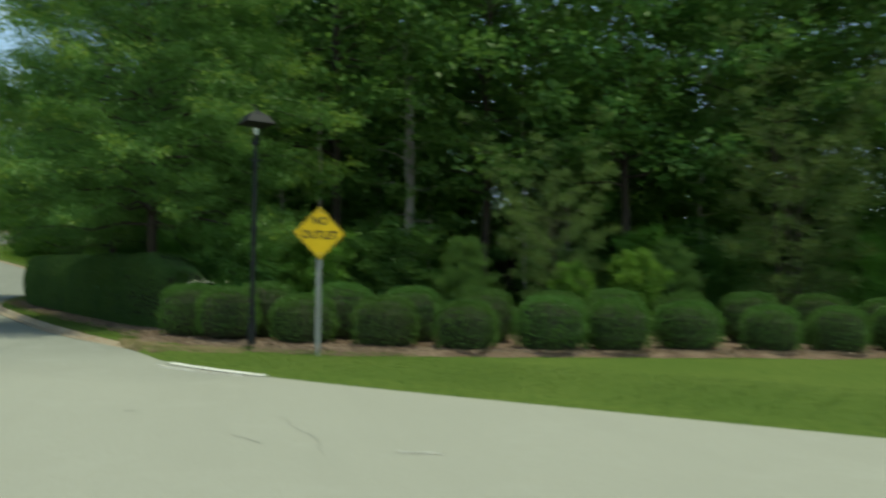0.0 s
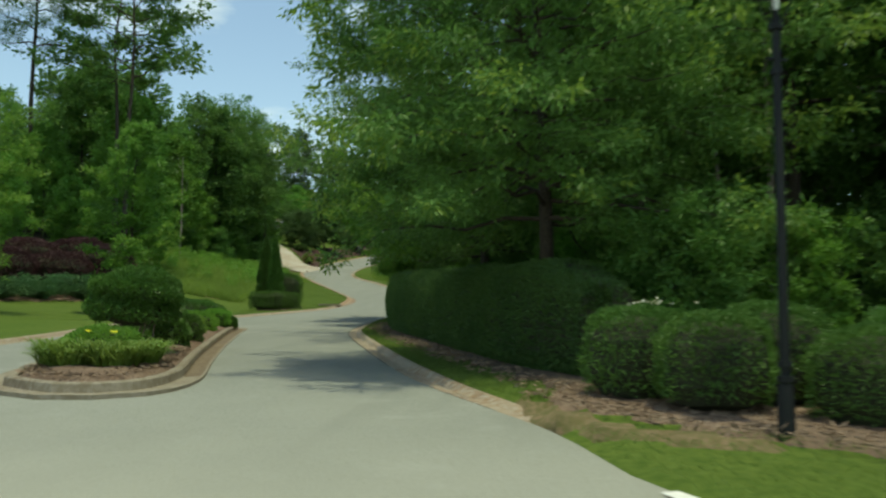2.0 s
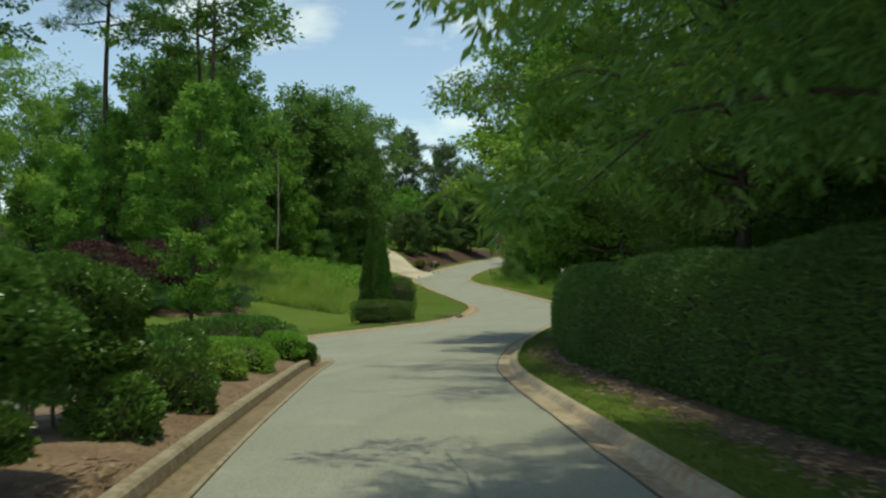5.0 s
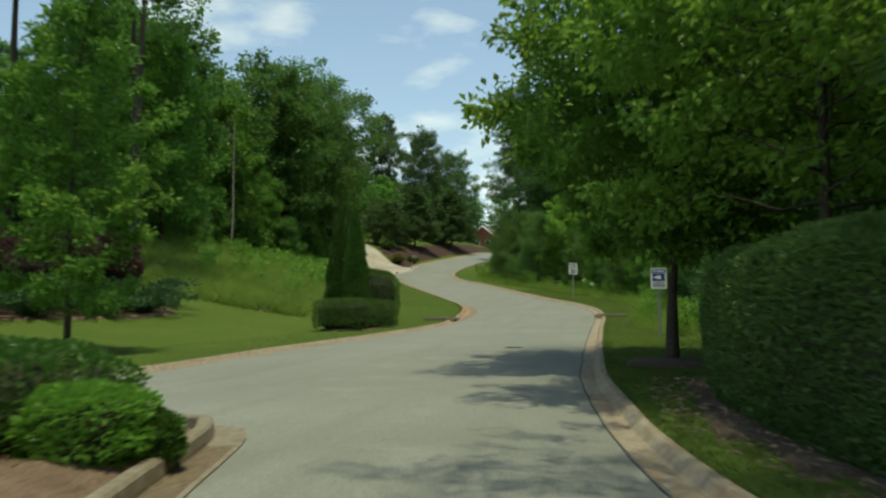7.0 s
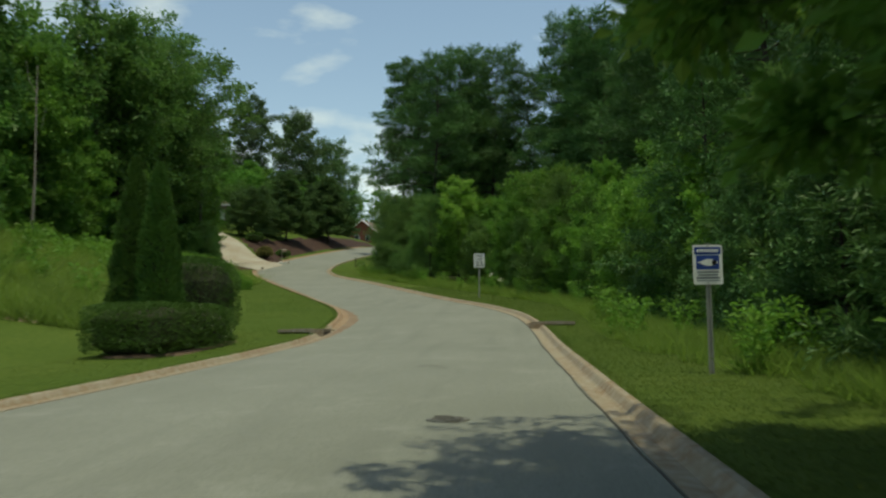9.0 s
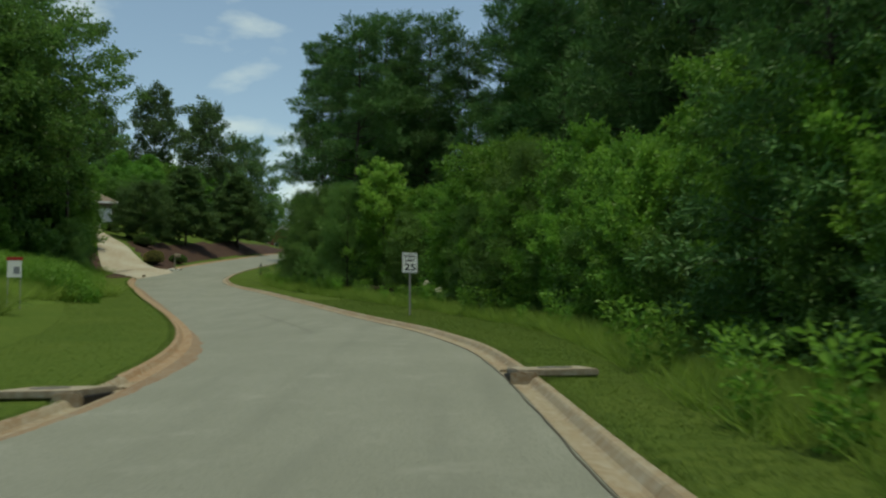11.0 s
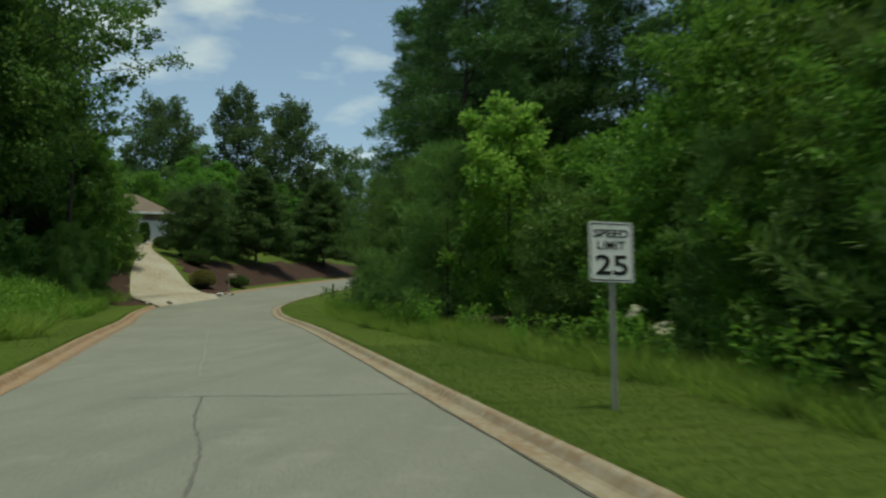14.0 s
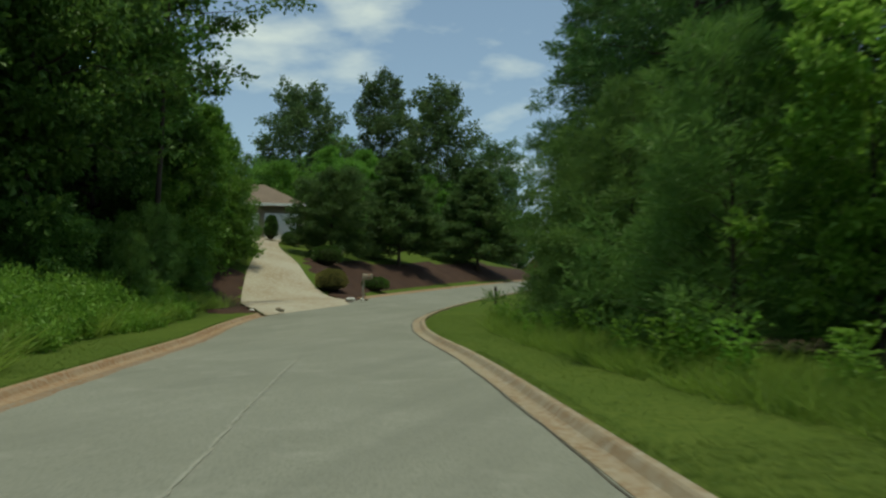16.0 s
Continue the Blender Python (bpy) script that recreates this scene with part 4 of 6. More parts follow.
LABELS = {"oak": "tall dense hardwood at the wood's edge", "poplar": "straight broad-leaved tree in the woods", "pine": "tall loblolly pine with a bare lower trunk",
          "cedar": "large dark evergreen at the wood's edge", "canopy_oak": "tall hardwood with a high shading crown", "thin_tree": "thin pale-stemmed tree under the canopy", "feathery_shrub": "tall feathery vase-shaped shrub before the woods", "lit_sapling": "yellow-green young tree at the wood's edge", "near_oak": "full-crowned hardwood at the wood's edge", "tall_pine": "tall pine with a long bare trunk", "spire": "tall narrow hardwood with a ragged crown", "clump_oak": "rounded hardwood behind the garden", "feather_pine": "dense dark feathery pine beyond the verge",
          "airy_oak": "tall open-crowned tree against the sky", "garden_tree": "full dark green garden tree above red mulch",
          "young_pine": "bushy young pine at the wood's edge", "sapling": "bright green sapling at the wood's edge", "understorey": "dark leafy undergrowth bush"}
MASTERS = {}


def plant(kind, x, y, which=0, size=1.0, turn=None, tall=1.0):
    """Sets one of the woodland kinds on the land; the first of each is the pattern for the rest."""
    turn = rnd.uniform(0, 360) if turn is None else turn
    key = (kind, which % len(KINDS[kind]))
    if key not in MASTERS:
        data, bark, leaf = KINDS[kind][key[1]]
        bushy = kind == "understorey"
        MASTERS[key] = tree("bush" if bushy else "tree", data, (x, y, on_land(x, y, 0.0)), turn, bark, leaf, LABELS[kind], "bush" if bushy else "tree", "woodland edge")
        MASTERS[key].scale = (size, size, size * tall)
        return MASTERS[key]
    m = MASTERS[key]
    was = m.scale.copy()
    m.scale = (1, 1, 1)
    made = copy_thing(m, pose(x, y, on_land(x, y, 0.0), 0, 0, turn) @ Matrix.Diagonal((size, size, size * tall, 1)))
    m.scale = was
    return made


def scatter(kind, spots, lo=0.85, hi=1.15):
    for i, (x, y) in enumerate(spots):
        plant(kind, x, y, i, rnd.uniform(lo, hi))


# behind the shrubs and the hedge
scatter("understorey", [(0.5, 25.0), (3.0, 26.5), (5.6, 27.5), (8.0, 28.5), (11.5, 28.0), (14.5, 27.5), (18, 28), (22, 26), (1.5, 29), (-1, 33), (-3.0, 38), (-4, 43), (25, 24)], 0.55, 0.8)
scatter("canopy_oak", [(4.2, 31.5), (9.5, 30.5), (15.0, 30.0), (20.5, 28.5), (26, 26), (31, 23), (1.0, 36), (6.5, 38), (13, 37.5), (20, 36), (27, 33)], 0.9, 1.1)
scatter("oak", [(3.5, 46), (12, 47), (20, 45), (-1.0, 48), (34, 33), (29, 41), (38, 26), (8, 52), (25, 48)], 0.9, 1.05)
scatter("thin_tree", [(6.2, 28.6), (10.8, 29.6), (2.2, 30.0), (13.2, 31.4), (17.5, 29.0), (22.4, 30.5), (-0.5, 41), (8.2, 33.5)], 0.8, 1.0)
scatter("understorey", [(x, 40 + (x * 7) % 5) for x in range(-2, 46, 4)], 1.2, 1.5)
scatter("understorey", [(x, 34 + (x * 3) % 4 - 0.2 * x) for x in range(4, 40, 5)], 1.0, 1.35)
plant("feathery_shrub", 9.9, 24.4, 0, 0.85)
plant("feathery_shrub", 18.2, 24.2, 0, 1.3)
plant("sapling", 10.2, 23.6, 0, 0.42)
plant("sapling", 12.2, 23.6, 0, 0.5)
plant("young_pine", 7.2, 24.8, 0, 0.55)
plant("young_pine", 14.2, 25.2, 1, 0.5)
# along the verge
scatter("understorey", [(-4.6, 52.5), (-5.0, 56), (-5.9, 71), (-6.2, 74.5), (-6.5, 78), (-6.9, 81.5), (-7.9, 85), (-9.0, 88.5), (-10.3, 92)], 0.5, 0.75)
scatter("young_pine", [(-4.4, 58), (-4.8, 66), (-5.4, 79), (-6.6, 83.5), (-7.8, 87.5), (-9.2, 91), (-11.2, 95.0), (-18.6, 108.6), (-19.6, 111.0), (-20.8, 114), (-22.2, 117.2), (-23.4, 120.5), (-24.0, 124), (-24.4, 128), (-25.2, 133), (-21.0, 119), (-19.4, 115.5), (-22.5, 124)], 0.8, 1.15)
scatter("understorey", [(-4.4, 63.0), (-4.0, 69.0), (-3.6, 60)], 0.8, 1.0)
scatter("sapling", [(-5.2, 72), (-5.4, 77), (-6.2, 84.5), (-9.2, 93.6), (-5.2, 81), (-7.6, 89.0), (-6.8, 87), (-10.6, 97)], 1.0, 1.25)
scatter("sapling", [(-5.7, 69.4), (-6.1, 74.7), (-6.9, 79.3), (-7.3, 82.7), (-8.5, 86.5), (-9.7, 90.5), (-11.1, 94.7), (-12.3, 98.3)], 0.6, 0.95)
scatter("near_oak", [(-1.0, 55), (0.2, 61), (-0.4, 67)], 0.85, 1.1)
scatter("pine", [(0.5, 74), (-1.2, 81), (2.0, 86.5), (-2.6, 92), (0.2, 97.5), (4.5, 79), (5.5, 92), (7, 85), (3.5, 103), (8, 99)], 0.8, 1.0)
scatter("oak", [(4.5, 60), (5, 68), (11, 77), (12, 88), (11, 98), (10, 108)], 0.85, 1.05)
scatter("pine", [(-6.0, 106), (-8.0, 113.5), (-11.0, 121)], 0.85, 1.0)
scatter("pine", [(-3.5, 111), (-1.5, 118), (2.5, 112), (-14.5, 124.5), (-5.0, 124), (1.0, 126), (6.5, 106)], 0.88, 1.05)
plant("lit_sapling", -16.4, 107.6)
plant("sapling", -13.9, 107.6, 1, 0.95)
plant("poplar", -19.7, 123.2, 0, 0.68)
scatter("understorey", [(-14.6, 111.5), (-12.8, 106.8), (-15.6, 115.5), (-12.0, 118.0), (-10.6, 109.5)], 1.0, 1.3)
plant("young_pine", -14.8, 105.6, 0, 0.9)
plant("young_pine", -12.6, 102.4, 1, 0.85)
scatter("understorey", [(-13.4, 103.0), (-11.6, 100.0), (-9.6, 97.5), (-7.0, 96.0), (-5.5, 92.5), (-8.5, 101.5), (-4.0, 88.0)], 0.9, 1.15)
scatter("understorey", [(-9.0, 106.0), (-12.0, 112.0), (-6.0, 102.5), (-3.0, 98.0), (-9.5, 115.0), (-1.0, 104.0), (-4.5, 108.0), (-15.5, 119.5), (-18.0, 124.0), (0.5, 94.0)], 1.05, 1.35)
plant("cedar", -3.3, 57.3, 0, 1.15)
plant("cedar", -3.0, 66.4, 0, 1.1)
plant("cedar", -4.2, 61.8, 0, 0.95)
plant("cedar", -5.6, 60.6, 0, 0.5)
plant("cedar", -5.8, 65.0, 0, 0.55)
plant("cedar", -5.7, 68.6, 0, 0.6)
plant("cedar", -5.4, 72.6, 0, 1.0)
plant("cedar", -4.6, 78.0, 0, 0.9)
plant("feather_pine", -26.8, 153.6, 0, 0.97)
plant("feather_pine", -23.9, 142.5, 1, 0.9)
plant("feather_pine", -17.0, 133.5, 0, 0.84)
plant("feather_pine", -7.5, 112.5, 0, 0.74)
plant("pine", -18.0, 126, 1, 0.96)
scatter("pine", [(-18.5, 137), (-6, 117), (-14, 135), (-1, 108), (-17, 143), (-21, 152), (-4, 97), (0, 120), (-2, 135), (-19.5, 121)], 0.78, 0.9)
# left-hand woods
scatter("oak", [(-46, 92), (-52, 96), (-47, 102), (-69, 112), (-44.5, 108), (-50, 112), (-44.5, 115), (-57, 116), (-47, 86), (-60, 128)], 0.88, 1.04)
scatter("oak", [(-58, 104), (-62, 94), (-66, 108), (-80, 100), (-70, 98)], 0.66, 0.78)
plant("oak", -46.8, 125.5, 1, 0.86)
plant("oak", -51.5, 135.0, 0, 0.7)
plant("oak", -46.0, 117.0, 0, 0.95)
plant("tall_pine", -44.0, 73.6)
scatter("airy_oak", [(-34.6, 71.2), (-38.5, 77), (-46, 62)], 0.97, 1.06)
plant("canopy_oak", -42.8, 117.2, 0, 0.96)
plant("canopy_oak", -46.0, 121.5, 0, 1.02)
plant("canopy_oak", -49.5, 128.0, 1, 0.92)
plant("canopy_oak", -44.0, 111.0, 1, 1.0)
plant("airy_oak", -42.2, 124.2, 0, 0.70)
scatter("poplar", [(-39, 81), (-43, 84), (-43, 98), (-43.5, 104)], 0.7, 0.95)
scatter("poplar", [(-41, 66), (-46, 69), (-50, 66), (-48, 58), (-55, 60), (-38.5, 70.5), (-43, 74)], 0.5, 0.62)
scatter("understorey", [(-41.5, 88), (-42.8, 93), (-43, 97.5), (-42.6, 102), (-42, 107), (-41.5, 111.5), (-41, 116), (-41, 83), (-40, 78), (-46, 76), (-41.8, 121), (-44, 126.5), (-47, 131), (-49, 137)], 0.75, 1.1)
scatter("young_pine", [(-39.4, 119.0), (-41.2, 122.6), (-42.8, 125.4)], 0.62, 0.75)
scatter("poplar", [(-43.8, 128.8), (-46.4, 133.2), (-48.9, 137.6), (-51.5, 141.2)], 0.55, 0.68)
scatter("understorey", [(-42.6, 126.8), (-44.9, 131.0), (-47.2, 135.4), (-49.6, 139.4), (-52.2, 143.0)], 0.6, 0.75)
plant("understorey", -47.6, 138.6, 0, 0.95)
plant("understorey", -46.2, 135.6, 1, 1.05)
plant("understorey", -50.2, 142.0, 0, 1.0)
# beyond the bend
plant("garden_tree", -44.5, 146.9, 2, 0.70)
plant("garden_tree", -42.3, 154.2, 0, 1.02, tall=0.96)
plant("garden_tree", -40.2, 169.0, 1, 1.22, tall=0.84)
plant("spire", -59.7, 192.3, 0, 1.02)
plant("clump_oak", -49.0, 183.6, 0, 1.0)
plant("clump_oak", -52.3, 225.3, 0, 1.15)
plant("clump_oak", -64.9, 180.9, 0, 1.0)
scatter("poplar", [(-57, 172), (-53, 172), (-50, 195), (-64, 200), (-57, 204), (-52, 205), (-70, 192)], 0.6, 0.72)
scatter("understorey", [(-60, 112), (-60, 120), (-58, 127), (-66, 116), (-64, 126), (-62, 136), (-70, 130), (-56, 140), (-68, 104), (-74, 118)], 1.5, 2.0)
scatter("understorey", [(-52, 163), (-54, 168), (-49, 176), (-56, 160)], 1.0, 1.3)
scatter("oak", [(-72, 176), (-68, 196), (-34, 236), (-54, 222), (-24, 178), (-20, 192), (-16, 170), (-24, 210), (-14, 205), (-72, 150), (-74, 170), (-27, 262), (-18, 240), (-66, 150), (-68, 140), (-60, 250), (-42, 290), (-30, 300), (-62, 275), (-70, 230), (-80, 200), (-84, 130)], 0.7, 0.9)
scatter("pine", [(-22, 166)], 0.7, 0.8)
scatter("understorey", [(-48, 171), (-49, 179), (-47.5, 188), (-53, 178), (-56, 184), (-51, 188), (-58, 176), (-52, 166), (-60, 168)], 1.4, 1.8)
scatter("oak", [(-58, 272), (-50, 276), (-44, 272), (-38, 268), (-64, 264)], 0.8, 0.95)

# ---- beds and drives ----
def ring(x, y, r, n=14):
    return [(x + r * math.cos(2 * math.pi * i / n) * (1 + 0.08 * math.sin(3 * i)), y + r * math.sin(2 * math.pi * i / n)) for i in range(n)]


patch_of("mulch_bed", [(-2.0, 20.9), (-1.6, 19.6), (-0.6, 18.6), (0.8, 17.9), (2.2, 16.9), (4.0, 16.75), (7.0, 16.5), (11, 16.6), (15, 16.5), (21, 16.0), (27, 15.0), (27, 22.0), (18, 23), (8, 23), (1.5, 24), (-1.0, 23.6)], MULCH, 0.155, "bark mulch bed under the clipped shrubs", "mulch bed")
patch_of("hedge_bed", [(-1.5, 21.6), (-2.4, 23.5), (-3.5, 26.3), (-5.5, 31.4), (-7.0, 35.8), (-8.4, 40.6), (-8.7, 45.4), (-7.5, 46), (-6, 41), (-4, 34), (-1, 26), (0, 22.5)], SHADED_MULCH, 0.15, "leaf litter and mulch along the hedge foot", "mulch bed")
patch_of("tree_ring", ring(-8.42, 48.5, 1.15), SHADED_MULCH, 0.15, "mulch ring round the verge maple, darkened for tree shade", "mulch bed", 0.4, 0.06)
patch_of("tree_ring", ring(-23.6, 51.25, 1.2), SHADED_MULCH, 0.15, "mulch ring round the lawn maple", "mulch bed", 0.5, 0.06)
patch_of("island_bed", [(x * 0.985 - 0.165, y * 0.995 + 0.15) for x, y in ISLAND[:-1:2]], MULCH, 0.16, "mounded mulch in the planted island", "mulch bed", 0.4, 0.14)
patch_of("juniper_bed", [(-27.4, 64.0), (-28.0, 60.5), (-29.8, 57.3), (-31.6, 53.8), (-33.6, 49.5), (-37, 46), (-44, 50), (-44, 62), (-36, 69), (-30, 67)], MULCH, 0.17, "mulched bed behind the lawn", "mulch bed", 1.0)
patch_of("box_bed", [(-21.2, 63.0), (-20.0, 62.5), (-19.2, 63.3), (-19.0, 67.0), (-19.5, 68.2), (-21.2, 68.4), (-21.4, 66)], MULCH, 0.155, "worn soil round the box hedge", "mulch bed", 0.5)
CLAY = surface("bare_clay", ((0.24, 0.13, 0.07), (0.17, 0.13, 0.05), (0.10, 0.12, 0.03)), (0.9, 8.0), 0.95, 0.6, 30.0)
patch_of("clay_patch", [(-29.6, 70.4), (-28.0, 70.0), (-26.4, 71.0), (-26.8, 72.0), (-28.6, 72.4), (-30.2, 71.6)], CLAY, 0.15, "bare red clay showing through the lawn", "bare soil", 0.6)
# the drive climbs to the garage court
DRIVE_R = smooth_line([(-36.3, 131.8), (-38.4, 134.6), (-41.4, 137.7), (-44.4, 141.2), (-47.0, 144.6), (-48.6, 147.0), (-49.8, 149.2), (-50.6, 151.2)], 0.7)
DRIVE_L = smooth_line([(-36.5, 123.9), (-39.0, 126.6), (-41.8, 130.8), (-44.4, 135.6), (-46.6, 140.6), (-48.8, 144.4), (-50.8, 147.0), (-52.8, 149.6)], 0.7)


def build_drive():
    n = 34
    def even(line):
        s = np.concatenate([[0], np.cumsum(np.linalg.norm(np.diff(line, axis=0), axis=1))])
        return np.stack([np.interp(np.linspace(0, s[-1], n), s, line[:, q]) for q in (0, 1)], -1)
    c = np.linspace(0, 1, 9)[None, :, None]
    P = even(DRIVE_L)[:, None] * (1 - c) + even(DRIVE_R)[:, None] * c
    z = land(P[..., 0], P[..., 1]) + 0.21
    z[0] = road_level(P[0, :, 0], P[0, :, 1]) + 0.02
    z[1] = (z[0] + z[2]) / 2
    v = np.concatenate([P, z[..., None]], -1).reshape(-1, 3)
    i, j = np.meshgrid(np.arange(n - 1), np.arange(8), indexing="ij")
    f = np.stack([i * 9 + j, i * 9 + j + 1, (i + 1) * 9 + j + 1, (i + 1) * 9 + j], -1).reshape(-1, 4)
    ob = arr_part("driveway", v, f, DRIVE_CONCRETE, smooth=True)
    tagged(ob, "pale stained concrete driveway climbing to a garage", "driveway", kind="structure")


build_drive()
patch_of("red_mulch_slope", [(-36.9, 132.2), (-38.7, 135.2), (-41.6, 138.3), (-44.2, 141.7), (-45.6, 144.6), (-44.4, 147.6), (-43.4, 151), (-42.9, 156), (-42.6, 163), (-42.0, 171), (-41.2, 181), (-40.0, 196), (-37.6, 196), (-38.0, 176), (-39.0, 155), (-39.2, 142)], RED_MULCH, 0.19, "dark red mulch bank above the road", "mulch bed", 1.0)
patch_of("red_mulch_strip", [(-36.8, 124.3), (-38.9, 126.7), (-41.7, 130.9), (-44.2, 135.6), (-47.0, 136.0), (-44.2, 130.2), (-41.4, 126.0), (-38.4, 122.8)], RED_MULCH, 0.195, "dark red mulch beside the driveway", "mulch bed", 0.8)
patch_of("forest_floor", [(0, 24.5), (3, 24.8), (30, 22), (80, 10), (90, 160), (-18, 160), (-24.5, 134), (-23.5, 121), (-19.5, 110), (-14.5, 100.5), (-10, 92.5), (-7.3, 85), (-5.8, 74), (-5.6, 62), (-4.5, 52), (-3.8, 44)], LITTER, 0.22, "leaf litter under the woods", "forest floor", 3.0)
patch_of("forest_floor", [(-41, 84), (-43, 92), (-42.6, 108), (-42, 118), (-46, 128), (-56, 140), (-90, 150), (-110, 90), (-80, 60), (-50, 54), (-46, 62), (-40, 72)], LITTER, 0.24, "leaf litter under the woods", "forest floor", 3.0)


# ---- signs ----
def lettering(words, width, height, x, z, y, material, parent, name="lettering"):
    """Raised words in the built-in font, scaled to a size, facing -y."""
    cu = bpy.data.curves.new(name, "FONT")
    cu.body, cu.align_x, cu.extrude, cu.offset = words, "CENTER", 0.004, 0.018
    tmp = new(name, cu)
    bpy.context.view_layer.update()
    me = bpy.data.meshes.new_from_object(tmp.evaluated_get(bpy.context.evaluated_depsgraph_get()))
    bpy.data.objects.remove(tmp)
    co = np.array([v.co for v in me.vertices])
    lo, hi = co.min(0), co.max(0)
    for v, c in zip(me.vertices, co):
        v.co = (x + ((c[0] - lo[0]) / (hi[0] - lo[0]) - 0.5) * width, y - (c[2] - lo[2]) * 0.3, z + ((c[1] - lo[1]) / (hi[1] - lo[1]) - 0.5) * height)
    me.materials.clear()
    me.materials.append(material)
    ob = new(name, me)
    ob.parent = parent
    return ob


def plate(points, y, thick, material, parent, name, label=""):
    """An upright plate with the outline (x, z), its face at y."""
    bm = bmesh.new()
    face = bm.faces.new([bm.verts.new((x, y + thick, z)) for x, z in points])
    out = bmesh.ops.extrude_face_region(bm, geom=[face])
    for e in out["geom"]:
        if isinstance(e, bmesh.types.BMVert):
            e.co.y -= thick
    bmesh.ops.recalc_face_normals(bm, faces=bm.faces[:])
    return part(name, bm, material, parent, label)


def rounded(w, h, r, cx=0.0, cz=0.0, n=5):
    pts = []
    for sx, sz, a0 in ((1, 1, 0), (-1, 1, 90), (-1, -1, 180), (1, -1, 270)):
        for k in range(n):
            a = radians(a0 + 90 * k / (n - 1))
            pts.append((cx + sx * (w / 2 - r) + r * math.cos(a), cz + sz * (h / 2 - r) + r * math.sin(a)))
    return pts


def diamond(side, r=0.05):
    return [(x * math.cos(math.pi / 4) - z * math.sin(math.pi / 4), x * math.sin(math.pi / 4) + z * math.cos(math.pi / 4)) for x, z in rounded(side, side, r)]


def channel_post(root, top, width=0.06):
    """A U-channel post with punched holes along its web."""
    bm = box(0, 0.03, -0.3, width * 0.55, 0.006, top + 0.3)
    for s in (-1, 1):
        box(s * width * 0.36, 0.018, -0.3, 0.006, 0.03, top + 0.3, bm=bm)
        box(s * width * 0.52, 0.004, -0.3, 0.022, 0.005, top + 0.3, bm=bm)
    return part("post", bm, GALVANISED, root, "galvanised U-channel post")


def bolts(root, spots, y):
    for x, z in spots:
        bm = bmesh.new()
        bmesh.ops.create_cone(bm, cap_ends=True, segments=8, radius1=0.012, radius2=0.010, depth=0.01, matrix=Matrix.Translation((x, y, z)) @ Matrix.Rotation(math.pi / 2, 4, "X"))
        part("bolt", bm, GALVANISED, root)


def no_outlet_sign():
    x, y = 2.04, 16.95
    root = thing("road_sign", (x, y, on_land(x, y, 0.08)), 9, "yellow diamond warning sign on a steel post in mulch", "road sign")
    c = 2.36
    channel_post(root, c + 0.42, 0.085)
    panel = plate([(u, v + c) for u, v in diamond(0.762)], -0.006, 0.004, SIGN_YELLOW, root, "panel")
    outer, inner = diamond(0.73, 0.045), diamond(0.70, 0.04)
    bm = bmesh.new()
    a = [bm.verts.new((u, -0.0085, v + c)) for u, v in outer]
    b = [bm.verts.new((u, -0.0085, v + c)) for u, v in inner]
    for i in range(len(a)):
        j = (i + 1) % len(a)
        bm.faces.new((a[i], a[j], b[j], b[i]))
    part("border", bm, SIGN_BLACK, panel, "thin black border line")
    lettering("NO", 0.30, 0.155, 0.0, c + 0.245, -0.008, SIGN_BLACK, panel)
    lettering("OUTLET", 0.74, 0.165, 0.0, c - 0.03, -0.008, SIGN_BLACK, panel)
    bolts(root, [(0, c + 0.41), (0, c - 0.40)], -0.012)


def speed_sign():
    x, y = -13.95, 90.0
    root = thing("road_sign", (x, y, on_land(x, y, 0.05)), 23, "white speed limit sign with black figures on a post", "road sign")
    root.rotation_euler[1] = math.radians(0.8)
    c = 7.08 - on_land(x, y, 0.05)
    channel_post(root, c + 0.34, 0.056)
    panel = plate(rounded(0.61, 0.762, 0.04, 0, c), -0.006, 0.004, SIGN_WHITE, root, "panel")
    bm = bmesh.new()
    a = [bm.verts.new((u, -0.0085, v)) for u, v in rounded(0.575, 0.727, 0.03, 0, c)]
    b = [bm.verts.new((u, -0.0085, v)) for u, v in rounded(0.545, 0.697, 0.025, 0, c)]
    for i in range(len(a)):
        j = (i + 1) % len(a)
        bm.faces.new((a[i], a[j], b[j], b[i]))
    part("border", bm, SIGN_BLACK, panel, "thin black border line")
    lettering("SPEED", 0.47, 0.105, 0, c + 0.235, -0.008, SIGN_BLACK, panel)
    lettering("LIMIT", 0.38, 0.105, 0, c + 0.085, -0.008, SIGN_BLACK, panel)
    lettering("25", 0.44, 0.255, 0, c - 0.165, -0.008, SIGN_BLACK, panel)
    bolts(root, [(0, c + 0.335), (0, c - 0.335)], -0.012)


